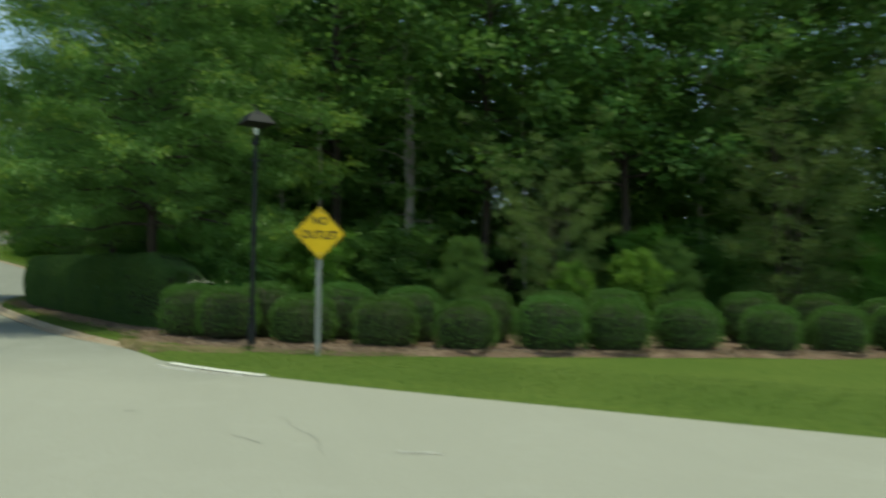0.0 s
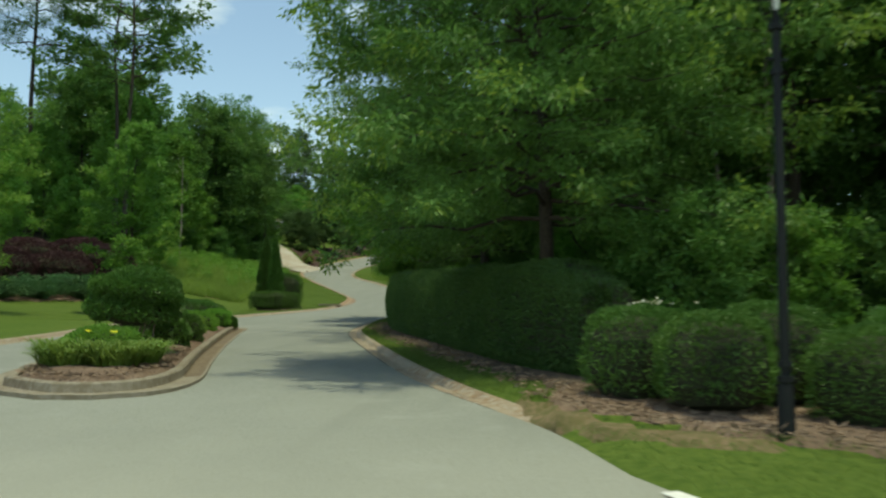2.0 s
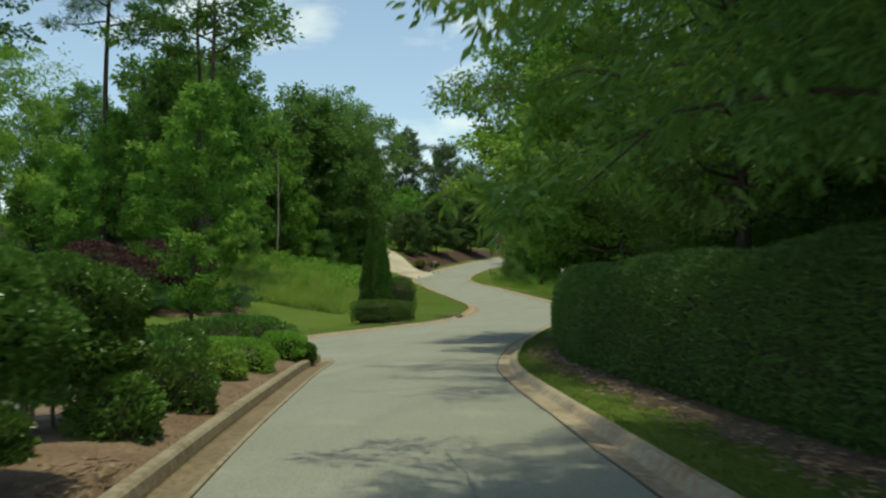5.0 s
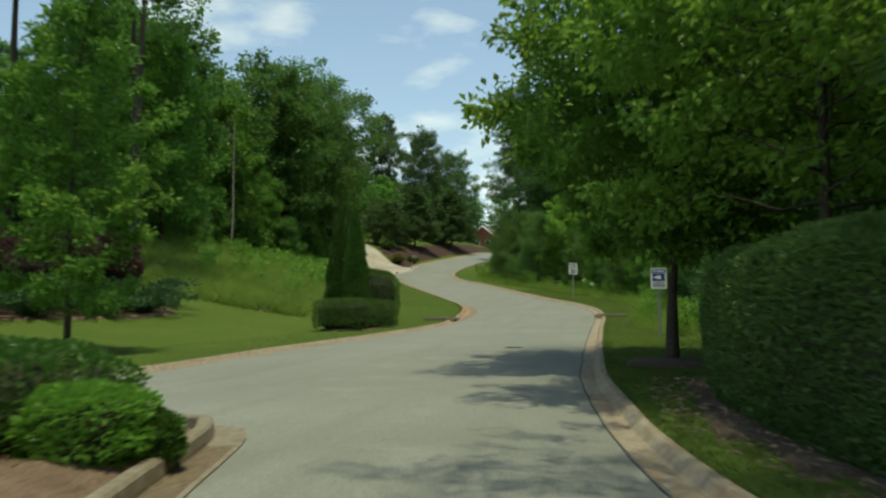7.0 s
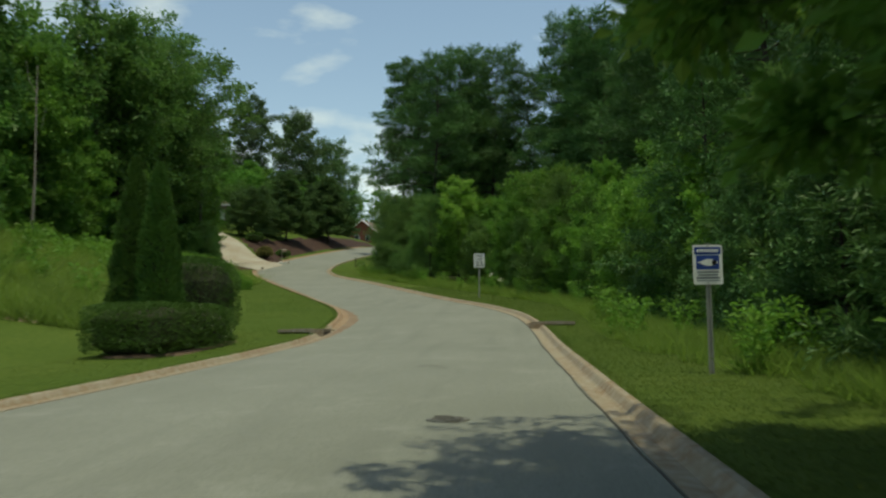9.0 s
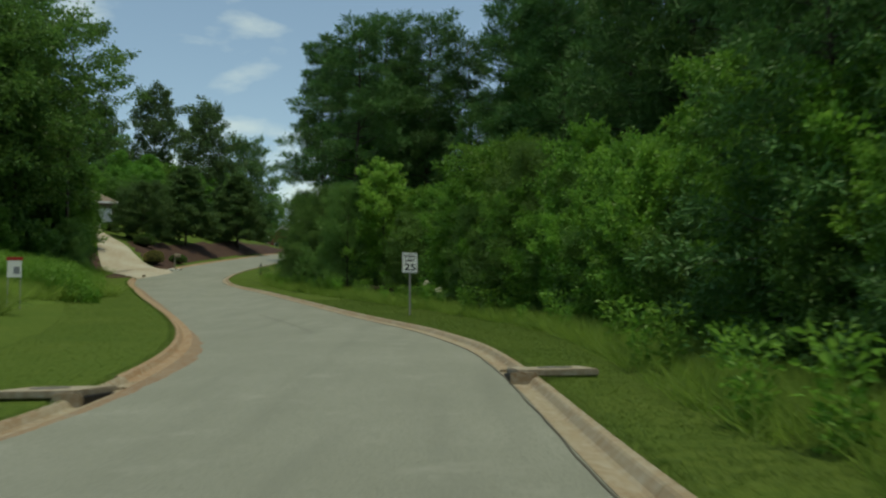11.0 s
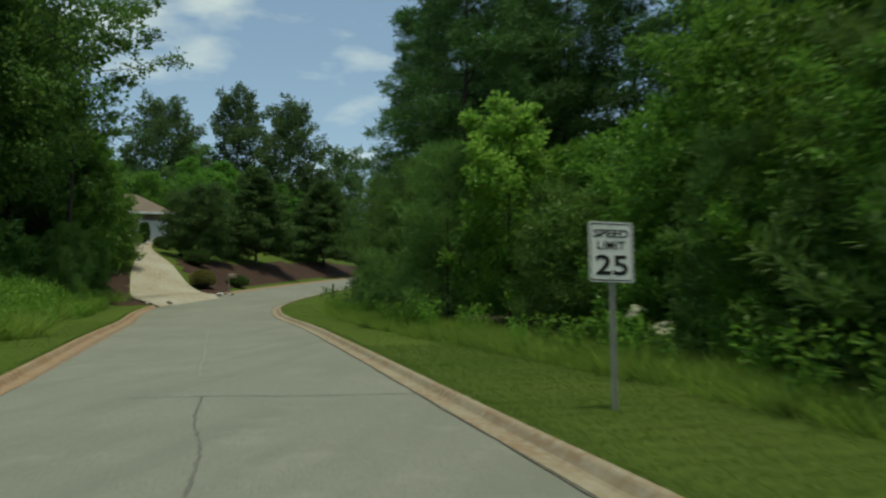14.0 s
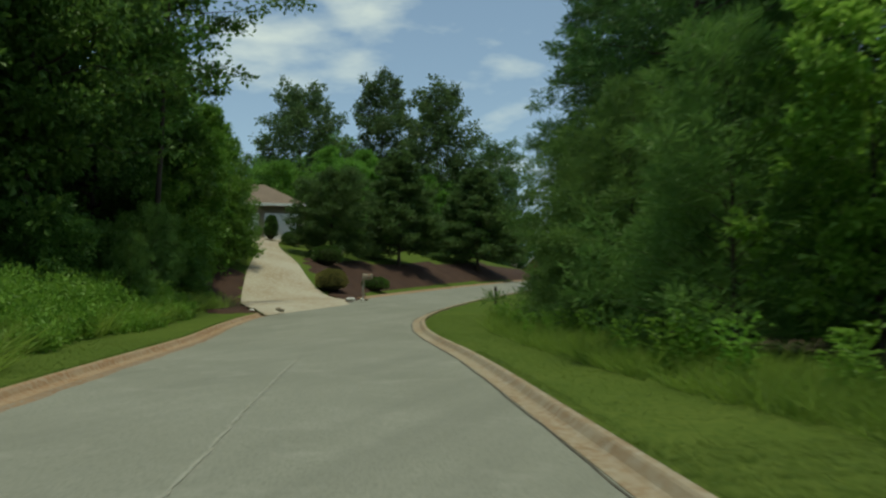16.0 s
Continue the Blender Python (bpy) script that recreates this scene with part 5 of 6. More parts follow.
def watch_sign():
    x, y = -8.62, 57.7
    z = on_land(x, y, 0.05)
    root = thing("road_sign", (x, y, z), 6, "white neighbourhood watch sign with a blue eye panel", "road sign")
    c = 4.43 - z
    channel_post(root, c + 0.33, 0.06)
    panel = plate(rounded(0.457, 0.61, 0.035, 0, c), -0.006, 0.004, SIGN_WHITE, root, "panel")
    plate(rounded(0.405, 0.115, 0.012, 0, c + 0.215), -0.009, 0.002, SIGN_BLUE, panel, "header_band", "blue header band")
    for k in range(9):
        plate(rounded(0.026, 0.05, 0.004, -0.152 + k * 0.038, c + 0.215), -0.012, 0.002, SIGN_WHITE, panel, "writing_bar")
    plate(rounded(0.355, 0.215, 0.006, 0, c + 0.035), -0.009, 0.002, SIGN_BLUE, panel, "eye_panel", "blue panel")
    eye = [(-0.165, c + 0.035)] + [(-0.165 + 0.31 * t, c + 0.035 + 0.058 * math.sin(math.pi * t ** 1.35)) for t in (0.15, 0.3, 0.45, 0.6, 0.75, 0.9)] + [(0.155, c + 0.05), (0.155, c + 0.02)]
    eye += [(-0.165 + 0.31 * t, c + 0.035 - 0.058 * math.sin(math.pi * t ** 1.35)) for t in (0.9, 0.75, 0.6, 0.45, 0.3, 0.15)]
    plate(eye, -0.012, 0.002, SIGN_WHITE, panel, "eye_shape")
    plate([(0.10 + 0.038 * math.cos(a * math.pi / 8), c + 0.035 + 0.038 * math.sin(a * math.pi / 8)) for a in range(16)], -0.015, 0.002, SIGN_BLACK, panel, "pupil")
    for k, (w, h) in enumerate(((0.34, 0.022), (0.30, 0.022), (0.36, 0.03), (0.36, 0.012))):
        plate(rounded(w, h, 0.003, 0, c - 0.115 - k * 0.044), -0.009, 0.002, SIGN_GREY, panel, "writing_bar")
    bolts(root, [(0, c + 0.285), (0, c - 0.285)], -0.012)


def lamp_post():
    x, y = 0.82, 18.25
    z = on_land(x, y, 0.05) + 0.06
    root = thing("street_lamp", (x, y, z + 0.15), 20, "black lantern lamp on a slim fluted post", "street lamp")
    part("base", rod(-0.4, 0.35, 0.10, 0.08, 16), BLACK_PAINT, root)
    bm = rod(0.35, 4.1, 0.052, 0.042, 12)
    for h, r in ((0.40, 0.085), (0.55, 0.075), (3.6, 0.062), (4.08, 0.08)):
        rod(h - 0.03, h + 0.03, r, r, 14, bm=bm)
    part("post", bm, BLACK_PAINT, root)
    bm = bmesh.new()
    for s in (-1, 1):
        box(s * 0.10, 0, 3.70, 0.012, 0.012, 0.06, bm=bm)
    box(0, 0, 3.72, 0.26, 0.03, 0.025, 0.004, bm)
    part("ladder_rest", bm, BLACK_PAINT, root)
    for a in range(4):
        u, v = math.cos(math.pi / 4 + a * math.pi / 2), math.sin(math.pi / 4 + a * math.pi / 2)
        me = tube([(u * 0.05, v * 0.05, 4.1), (u * 0.13, v * 0.13, 4.28), (u * 0.20, v * 0.20, 4.46)], [0.012, 0.011, 0.010], 6)
        arr_part("bracket", *me, BLACK_PAINT, root)
    part("socket", rod(4.1, 4.26, 0.055, 0.035, 12), BLACK_PAINT, root)
    part("bulb", rod(4.26, 4.40, 0.035, 0.05, 12), SIGN_WHITE, root, "frosted lamp bulb")
    bm = bmesh.new()
    bmesh.ops.create_cone(bm, cap_ends=True, segments=4, radius1=0.44, radius2=0.26, depth=0.20, matrix=Matrix.Translation((0, 0, 4.58)) @ Matrix.Rotation(math.pi / 4, 4, "Z"))
    bmesh.ops.create_cone(bm, cap_ends=True, segments=4, radius1=0.26, radius2=0.04, depth=0.10, matrix=Matrix.Translation((0, 0, 4.73)) @ Matrix.Rotation(math.pi / 4, 4, "Z"))
    bmesh.ops.bevel(bm, geom=bm.edges[:], offset=0.012, segments=2, affect="EDGES")
    part("hood", bm, BLACK_PAINT, root, "wide four-sided black hood")
    part("finial", rod(4.77, 4.85, 0.03, 0.012, 10), BLACK_PAINT, root)


no_outlet_sign()
speed_sign()
watch_sign()
lamp_post()


# ---- edge of the cross street ----
edge = smooth_line([(-0.80, 15.45), (-0.62, 15.05), (-0.06, 14.4), (0.30, 14.06), (0.55, 13.85)], 0.2)
sweep("concrete_edging", edge, [(-0.10, -0.05), (-0.085, 0.010), (-0.02, 0.024), (0.03, 0.024), (0.06, -0.05)], WHITE_EDGE, -1, None)
tagged(bpy.data.objects["concrete_edging"], "short whitened concrete edging against the grass", "edging", kind="structure")


# ---- road furniture ----
def storm_drain(x, y, turn, side):
    """Kerb inlet: a concrete slab over a dark throat, set into the verge."""
    z = float(road_level(x, y))
    root = thing("storm_drain", (x, y, z), turn, "concrete storm drain slab with a dark kerb throat", "storm drain", "storm drains")
    part("slab", box(0.78 * side, 0, 0.05, 1.3, 1.6, 0.11, 0.02), PALE_CONCRETE, root)
    for e in (-0.82, 0.82):
        part("throat_wall", box(0.22 * side, e, -0.12, 0.42, 0.12, 0.24, 0.015), CONCRETE, root)
    # solid black block stands in for the shade inside the hollow
    part("throat", box(0.24 * side, 0, -0.25, 0.40, 1.5, 0.31, 0.01), SIGN_BLACK, root, "black block for the shade in the opening")
    part("lid", rod(0.155, 0.175, 0.30, 0.29, 24, 0.85 * side, 0.0), IRON, root, "round iron access lid")


storm_drain(-11.42, 72.2, 3, 1)
storm_drain(-17.5, 70.7, 0, -1)


def manhole(x, y, r=0.36):
    c = (x - np.interp(y, EDGE_Y, EDGE_X)) / (np.interp(y, EDGE_YR, EDGE_XR) - np.interp(y, EDGE_Y, EDGE_X))
    z = float(road_level(x, y)) + 0.05 * (1 - (2 * c - 1) ** 2)
    root = thing("manhole_cover", (x, y, z), 20, "worn iron manhole cover flush with the asphalt", "manhole cover", "manhole covers")
    part("frame", rod(-0.06, 0.008, r + 0.06, r + 0.05, 32), TAR, root)
    bm = rod(-0.05, 0.014, r, r - 0.005, 32)
    for i in range(-4, 5):
        w = math.sqrt(max(0.01, r * r - (i * 0.075) ** 2)) * 1.7
        box(0, i * 0.075, 0.012, w, 0.025, 0.007, bm=bm)
    part("cover", bm, IRON, root)


manhole(-12.3, 53.8, 0.2)


def seam(points, width, seed, filling=None):
    """A tar-dark crack that wanders across the asphalt."""
    rng = np.random.default_rng(seed)
    line = smooth_line(points, 0.12)
    line = line + rng.normal(0, 0.012, line.shape)
    d = np.gradient(line, axis=0)
    d /= np.linalg.norm(d, axis=1)[:, None] + 1e-9
    nrm = np.stack([-d[:, 1], d[:, 0]], -1)
    w = 0.6 * width * (0.4 + rng.random(len(line)))[:, None] / 2
    P = np.stack([line - nrm * w, line + nrm * w], 1)
    # follow the crown of the road
    mid = np.interp(P[..., 1], EDGE_Y, EDGE_X)
    wide = np.interp(P[..., 1], EDGE_YR, EDGE_XR) - mid
    c = (P[..., 0] - mid) / wide
    z = road_level(P[..., 0], P[..., 1]) + 0.05 * (1 - (2 * c - 1) ** 2) * ease(P[..., 1], 15, 30) + 0.007
    v = np.concatenate([P, z[..., None]], -1).reshape(-1, 3)
    i = np.arange(len(line) - 1)
    f = np.stack([2 * i, 2 * i + 1, 2 * i + 3, 2 * i + 2], -1)
    arr_part("crack", v, f, filling or TAR, road, "pale worn seam" if filling else "dark hairline crack")


for k, (pts, w) in enumerate([
        ([(-18.9, 80.8), (-17.6, 81.2), (-16.77, 81.45), (-16.28, 81.62)], 0.07),
        ([(-16.24, 81.3), (-16.3, 82.2), (-16.98, 84.2), (-18.04, 87.08), (-18.99, 89.1), (-19.85, 91.3)], 0.055),
        ([(-20.9, 91.1), (-19.53, 91.42), (-18.69, 91.49), (-17.83, 91.81), (-16.6, 92.4)], 0.06),
        ([(-13.45, 60.05), (-13.2, 60.2), (-13.0, 60.1)], 0.16),
        ([(-13.0, 59.8), (-12.85, 59.7)], 0.1),
        ([(-0.86, 10.33), (-0.8, 10.31), (-0.73, 10.33)], 0.05),
        ([(0.30, 8.62), (0.36, 8.5), (0.45, 8.3), (0.55, 8.11)], 0.022),
        ([(0.80, 9.75), (0.90, 9.45), (0.93, 9.0), (1.06, 8.45), (1.09, 8.2), (1.06, 7.6)], 0.011),
        ([(-6.5, 16.0), (-5.9, 15.2), (-6.0, 14.2)], 0.02),
        ([(-9.0, 26.0), (-7.6, 25.5), (-6.2, 26.2), (-5.2, 25.4)], 0.025),
        ([(-8.2, 23.2), (-7.0, 24.6), (-6.6, 26.8), (-7.4, 29.0)], 0.025),
        ([(-12.0, 33.5), (-11.0, 34.2), (-10.0, 33.6), (-9.2, 34.4)], 0.03)]):
    seam(pts, w, 60 + k)
PALE_SCUFF = surface("pale_scuff", ((0.40, 0.39, 0.34), (0.34, 0.335, 0.29), (0.45, 0.44, 0.39)), (6.0, 40.0), 0.9, 0.3, 90.0)
PALE_SEAM = surface("pale_seam", ((0.268, 0.272, 0.235), (0.29, 0.295, 0.255), (0.24, 0.245, 0.21)), (2.0, 30.0), 0.9, 0.3, 90.0)
for k, (pts, w) in enumerate([([(-4.95, 14.7), (-4.83, 14.62), (-4.6, 14.6)], 0.16), ([(-3.75, 12.1), (-3.6, 12.06), (-3.4, 12.1)], 0.14), ([(1.75, 7.5), (1.95, 7.45), (2.1, 7.4)], 0.12)]):
    seam(pts, w, 95 + k, PALE_SCUFF)
seam([(-26.86, 107.9), (-25.0, 103.4), (-23.58, 100.04), (-22.89, 98.43), (-21.6, 95.2), (-21.1, 94.1)], 0.07, 90, PALE_SEAM)


def silt(line, widths, seed):
    """Washed-out clay lying thinly along a gutter."""
    rng = np.random.default_rng(seed)
    line = np.asarray(line)
    d = np.gradient(line, axis=0)
    d /= np.linalg.norm(d, axis=1)[:, None]
    inn = np.stack([d[:, 1], -d[:, 0]], -1)
    w = np.asarray(widths) * (0.75 + 0.5 * rng.random(len(line)))
    P = line[:, None] + inn[:, None] * (np.array([0.0, 0.5, 1.0])[None, :, None] * w[:, None, None])
    z = road_level(P[..., 0], P[..., 1]) + np.array([0.016, 0.014, 0.0])[None] + 0.2 * np.array([0.0, 0.5, 1.0])[None] * w[:, None] / 7.5
    v = np.concatenate([P, z[..., None]], -1).reshape(-1, 3)
    i, j = np.meshgrid(np.arange(len(line) - 1), np.arange(2), indexing="ij")
    f = np.stack([i * 3 + j, i * 3 + j + 1, (i + 1) * 3 + j + 1, (i + 1) * 3 + j], -1).reshape(-1, 4)
    arr_part("silt", v, f, SILT, road, "thin clay silt along the gutter", smooth=True)


bend = LEFT_LINE[(LEFT_LINE[:, 1] > 66) & (LEFT_LINE[:, 1] < 84)]
silt(bend, 0.05 + 0.30 * np.sin(np.linspace(0, np.pi, len(bend))) ** 1.5, 3)
far = LEFT_LINE[(LEFT_LINE[:, 1] > 92) & (LEFT_LINE[:, 1] < 122)]
silt(far, 0.05 + 0.16 * np.sin(np.linspace(0, np.pi, len(far))), 4)

# ---- island planting ----
def lily_clump(x, y, radius, n, seed, flowers):
    """Arching strap leaves from a crown, with open yellow flowers on stalks."""
    rng = np.random.default_rng(seed)
    root = thing("daylily_clump", (x, y, on_land(x, y, 0.14)), 0, "arching green daylilies with open yellow flowers", "flowers", "daylilies")
    a, r = rng.uniform(0, 2 * np.pi, n), radius * np.sqrt(rng.random(n))
    b = np.stack([r * np.cos(a), r * np.sin(a), np.zeros(n)], -1)
    out = a + rng.normal(0, 0.7, n)
    L, H = rng.uniform(0.25, 0.55, n), rng.uniform(0.4, 0.78, n)
    side = np.stack([-np.sin(out), np.cos(out), np.zeros(n)], -1)
    o = np.stack([np.cos(out), np.sin(out), np.zeros(n)], -1)
    up = np.array([0, 0, 1.0])
    rows = []
    for t, w in ((0.0, 0.012), (0.4, 0.016), (0.75, 0.012), (1.0, 0.002)):
        c = b + o * (L * t)[:, None] + up * (H * (1.7 * t - 1.05 * t ** 2.2))[:, None]
        rows += [c - side * w, c + side * w]
    v = np.stack(rows, 1).reshape(-1, 3)
    base = np.arange(n)[:, None] * 8
    f = np.concatenate([base + np.array([[2 * k, 2 * k + 1, 2 * k + 3, 2 * k + 2]]) for k in range(3)])
    arr_part("leaf_mass", v, f, LILY, root)
    for k in range(flowers):
        fa, fr = rng.uniform(0, 2 * np.pi), radius * rng.uniform(0.3, 1.05)
        p = np.array([fr * math.cos(fa), fr * math.sin(fa), 0])
        tip = p + np.array([0.08 * math.cos(fa), 0.08 * math.sin(fa), rng.uniform(0.55, 0.72)])
        flower = arr_part("flower", *leaves(rng, np.tile(tip, (6, 1)), np.stack([np.cos(np.arange(6) * 1.047), np.sin(np.arange(6) * 1.047), np.full(6, 0.55)], -1), 0.075, 0.55, spread=0.08), PETAL, root, "open yellow flower")
        arr_part("stalk", *tube([p, (p + tip) / 2 + np.array([0.01, 0, 0.02]), tip], [0.004, 0.004, 0.003], 4), BRIGHT, flower, "thin green stalk")


lily_clump(-8.6, 22.15, 0.36, 420, 71, 2)
lily_clump(-9.2, 22.1, 0.38, 420, 72, 1)
lily_clump(-9.6, 22.5, 0.36, 420, 73, 1)
lily_clump(-8.55, 22.85, 0.34, 380, 74, 0)
shrub("shrub", 75, (-9.15, 22.85), (0.62, 0.66, 0.34), 5200, 0.06, BRIGHT, "low bright green mound shrub among daylilies", lift=0.12, rough=0.10)


def stemmed_bush(x, y, radii, stem, seed, label):
    """A clipped crown held up on several bare stems."""
    rng = np.random.default_rng(seed)
    root = thing("bush", (x, y, on_land(x, y, 0.12)), 15, label, "bush", "island bushes")
    vs, fs = shell(seed, 24000, radii, 0.062, 0.55, 2.5, rough=0.13)
    vs = vs + np.array([0, 0, stem])
    arr_part("crown", vs, fs, GLOSSY, root)
    cv, cf = core(radii, 2.5, 0.76)
    arr_part("twig_mass", cv + np.array([0, 0, stem]), cf, CORE_SHADE, root, "dense shaded twigs")
    for k in range(6):
        a = k * 1.05 + rng.normal(0, 0.2)
        top = np.array([math.cos(a) * radii[0] * 0.5, math.sin(a) * radii[1] * 0.5, stem + radii[2] * 0.7])
        foot = np.array([math.cos(a) * 0.12, math.sin(a) * 0.12, -0.1])
        mid = (foot * 0.55 + top * 0.45) + rng.normal(0, 0.05, 3)
        arr_part("stem", *tube([foot, mid, top], [0.028, 0.022, 0.014], 6), STEM_BARK, root, "bare grey-brown stem")


stemmed_bush(-9.66, 24.9, (0.84, 0.90, 0.62), 0.52, 76, "large clipped glossy bush on bare grey-brown stems")
stemmed_bush(-10.95, 27.75, (0.80, 0.9, 0.72), 0.40, 77, "clipped glossy bush on short stems")
ISLAND_SHRUBS = [(-10.2, 27.7, 0.36, 0.36, BOX, "small rounded green shrub by the kerb"), (-10.95, 29.7, 0.56, 0.38, BOX, "low clipped shrub with a pale top by the kerb"),
                 (-12.2, 32.8, 0.50, 0.33, LIME, "loose yellow-green shrub by the kerb"), (-12.82, 34.45, 0.78, 0.35, BRIGHT, "broad yellow-green clipped shrub by the kerb"),
                 (-14.2, 37.7, 0.98, 0.50, GLOSSY, "broad dark clipped shrub in the island"), (-13.12, 37.35, 0.45, 0.35, BRIGHT, "rounded light green shrub at the island's end"),
                 (-12.78, 37.75, 0.20, 0.22, BOX, "small round shrub at the island's tip"),
                 (-12.5, 32.3, 0.46, 0.50, GLOSSY, "dark clipped shrub in the island"), (-14.1, 36.1, 0.78, 0.48, GLOSSY, "dark leafy shrub among clipped shrubs"),
                 (-10.5, 26.2, 0.42, 0.30, GLOSSY, "low shaded shrub under the stemmed bush"), (-11.9, 30.9, 0.55, 0.46, GLOSSY, "dark clipped shrub in the island")]
for k, (x, y, r, h, leaf, lab) in enumerate(ISLAND_SHRUBS):
    shrub("shrub", 80 + k, (x, y), (r, r * 1.08, h), int(5200 * r + 1500), 0.065, leaf, lab, group="island shrubs", power=3.2, lift=0.04, rough=0.10, turn=k * 37)

# ---- box hedge with cypresses ----
shrub("box_hedge", 95, (-20.4, 65.0), (1.12, 2.35, 0.66), 26000, 0.055, BOX, "low clipped box hedge beside the lane", "hedge", power=6.0, turn=-4, rough=0.03, lift=-0.10)
shrub("shrub", 97, (-21.0, 68.7), (1.15, 1.15, 1.22), 11000, 0.06, GLOSSY, "tall clipped rounded shrub behind the box hedge", power=3.6, rough=0.06)


def cypress(x, y, height, radius, seed):
    rng = np.random.default_rng(seed)
    root = thing("cypress", (x, y, on_land(x, y, 0.05)), seed * 40, "narrow columnar cypress behind a low box hedge", "tree", "pair of cypresses")
    n = 15000
    t = rng.random(n) ** 1.15
    a = rng.uniform(0, 2 * np.pi, n)
    lobes = 1 + 0.10 * np.sin(a * 5 + t * 9) + 0.06 * np.sin(a * 3 - t * 25)
    r = radius * np.minimum(1, (0.75 + 2.2 * t)) * (1 - t ** 1.7) ** 0.8 * lobes * (1 - np.abs(rng.normal(0, 0.10, n)))
    p = np.stack([r * np.cos(a), r * np.sin(a), 0.12 + t * (height - 0.15)], -1)
    arr_part("crown", *leaves(rng, p, np.stack([0.45 * np.cos(a), 0.45 * np.sin(a), np.ones(n)], -1), 0.13, 0.32, spread=0.3), CYPRESS, root)
    zs = np.linspace(0.05, height * 0.93, 12)
    tt = zs / height
    arr_part("twig_mass", *tube(np.stack([0 * zs, 0 * zs, zs], -1), radius * 0.82 * np.minimum(1, 0.7 + 2.2 * tt) * (1 - tt ** 1.7) ** 0.8, 12), CORE_SHADE, root, "dense shaded twigs")
    part("trunk", rod(-0.2, 0.6, 0.07, 0.06, 8), BARK, root)


cypress(-21.0, 64.6, 4.85, 0.60, 2)
cypress(-20.25, 64.3, 4.6, 0.58, 3)


# ---- bed behind the lawn ----
def juniper(x, y, seed, r=1.5):
    rng = np.random.default_rng(seed)
    root = thing("juniper", (x, y, on_land(x, y, 0.1)), seed * 33, "low spreading feathery juniper in mulch", "shrub", "junipers")
    parts_v = []
    for k in range(52):
        a, L = k * 2.4 + rng.normal(0, 0.2), r * rng.uniform(0.5, 1.1)
        t = rng.random(70)
        c = np.stack([math.cos(a) * L * t, math.sin(a) * L * t, 0.10 + 0.95 * np.sin(t * 2.2) * rng.uniform(0.25, 1.1)], -1) + rng.normal(0, 0.07, (70, 3))
        parts_v.append(leaves(rng, c, np.tile([math.cos(a), math.sin(a), 0.35], (70, 1)), 0.20, 0.28, spread=0.35))
    arr_part("sprays", *join(parts_v), JUNIPER, root)
    part("stem", rod(-0.1, 0.4, 0.05, 0.03, 7), BARK, root)
    return root


j0 = juniper(-31.4, 56.0, 3, 1.9)
for k, (x, y) in enumerate([(-30.2, 58.2), (-29.2, 60.6), (-28.6, 62.8), (-32.4, 53.6), (-33.4, 51.4), (-32.6, 57.8), (-31.6, 60.2), (-30.4, 62.6), (-33.8, 55.2), (-34.8, 53.0), (-29.8, 65), (-34.6, 49.4)]):
    copy_thing(j0, pose(x, y, on_land(x, y, 0.1), 0, 0, k * 67) @ Matrix.Diagonal((1, 1, rnd.uniform(0.85, 1.15), 1)))
p0 = shrub("purple_shrub", 101, (-36.0, 59.0), (2.0, 2.0, 1.25), 7000, 0.16, PLUM, "loose dark purple-leaved shrub behind junipers", group="purple shrubs", power=2.2, rough=0.14)
for k, (x, y) in enumerate([(-34.2, 62.2), (-38.5, 56.5), (-32.8, 65.2), (-37, 63), (-41, 54), (-35.2, 66.5)]):
    copy_thing(p0, pose(x, y, on_land(x, y) - 0.05, 0, 0, k * 80) @ Matrix.Diagonal((1, 1, rnd.uniform(0.8, 1.15), 1)))


# ---- house on the hill ----
def hip_roof(w, d, h, over, ridge):
    bm = bmesh.new()
    a = [bm.verts.new((sx * (w / 2 + over), sy * (d / 2 + over), 0)) for sx, sy in ((-1, -1), (1, -1), (1, 1), (-1, 1))]
    r = [bm.verts.new((-ridge / 2, 0, h)), bm.verts.new((ridge / 2, 0, h))]
    for f in ((a[0], a[1], r[1], r[0]), (a[1], a[2], r[1]), (a[2], a[3], r[0], r[1]), (a[3], a[0], r[0])):
        bm.faces.new(f)
    low = [bm.verts.new((v.co.x, v.co.y, -0.16)) for v in a]
    for i in range(4):
        j = (i + 1) % 4
        bm.faces.new((a[i], low[i], low[j], a[j]))
    bm.faces.new(low[::-1])
    bmesh.ops.recalc_face_normals(bm, faces=bm.faces[:])
    return bm


def garage_house():
    z = 17.1
    root = thing("house", (-55.1, 153.3, z), 24, "taupe single-storey house with a taupe hipped roof", "house")
    part("wall", box(0.6, 0, -1.5, 7.8, 7.5, 4.0), STUCCO, root)
    bm = hip_roof(7.8, 7.5, 2.3, 0.45, 1.6)
    bmesh.ops.translate(bm, verts=bm.verts[:], vec=(0.6, 0, 2.62))
    part("roof", bm, SHINGLE, root, "taupe shingled hip roof")
    part("fascia", box(0.6, -4.22, 2.42, 8.7, 0.04, 0.2), WHITE_PAINT, root, "white fascia board")
    for x in (0.2, 3.1):
        door = part("garage_door", box(x, -3.78, -0.25, 2.45, 0.08, 2.15, 0.01), WHITE_PAINT, root, "white panelled garage door")
        for q in range(4):
            for c in range(4):
                part("panel", box(x - 0.9 + c * 0.6, -3.83, -0.17 + q * 0.52, 0.5, 0.03, 0.42, 0.008), WHITE_PAINT, door)


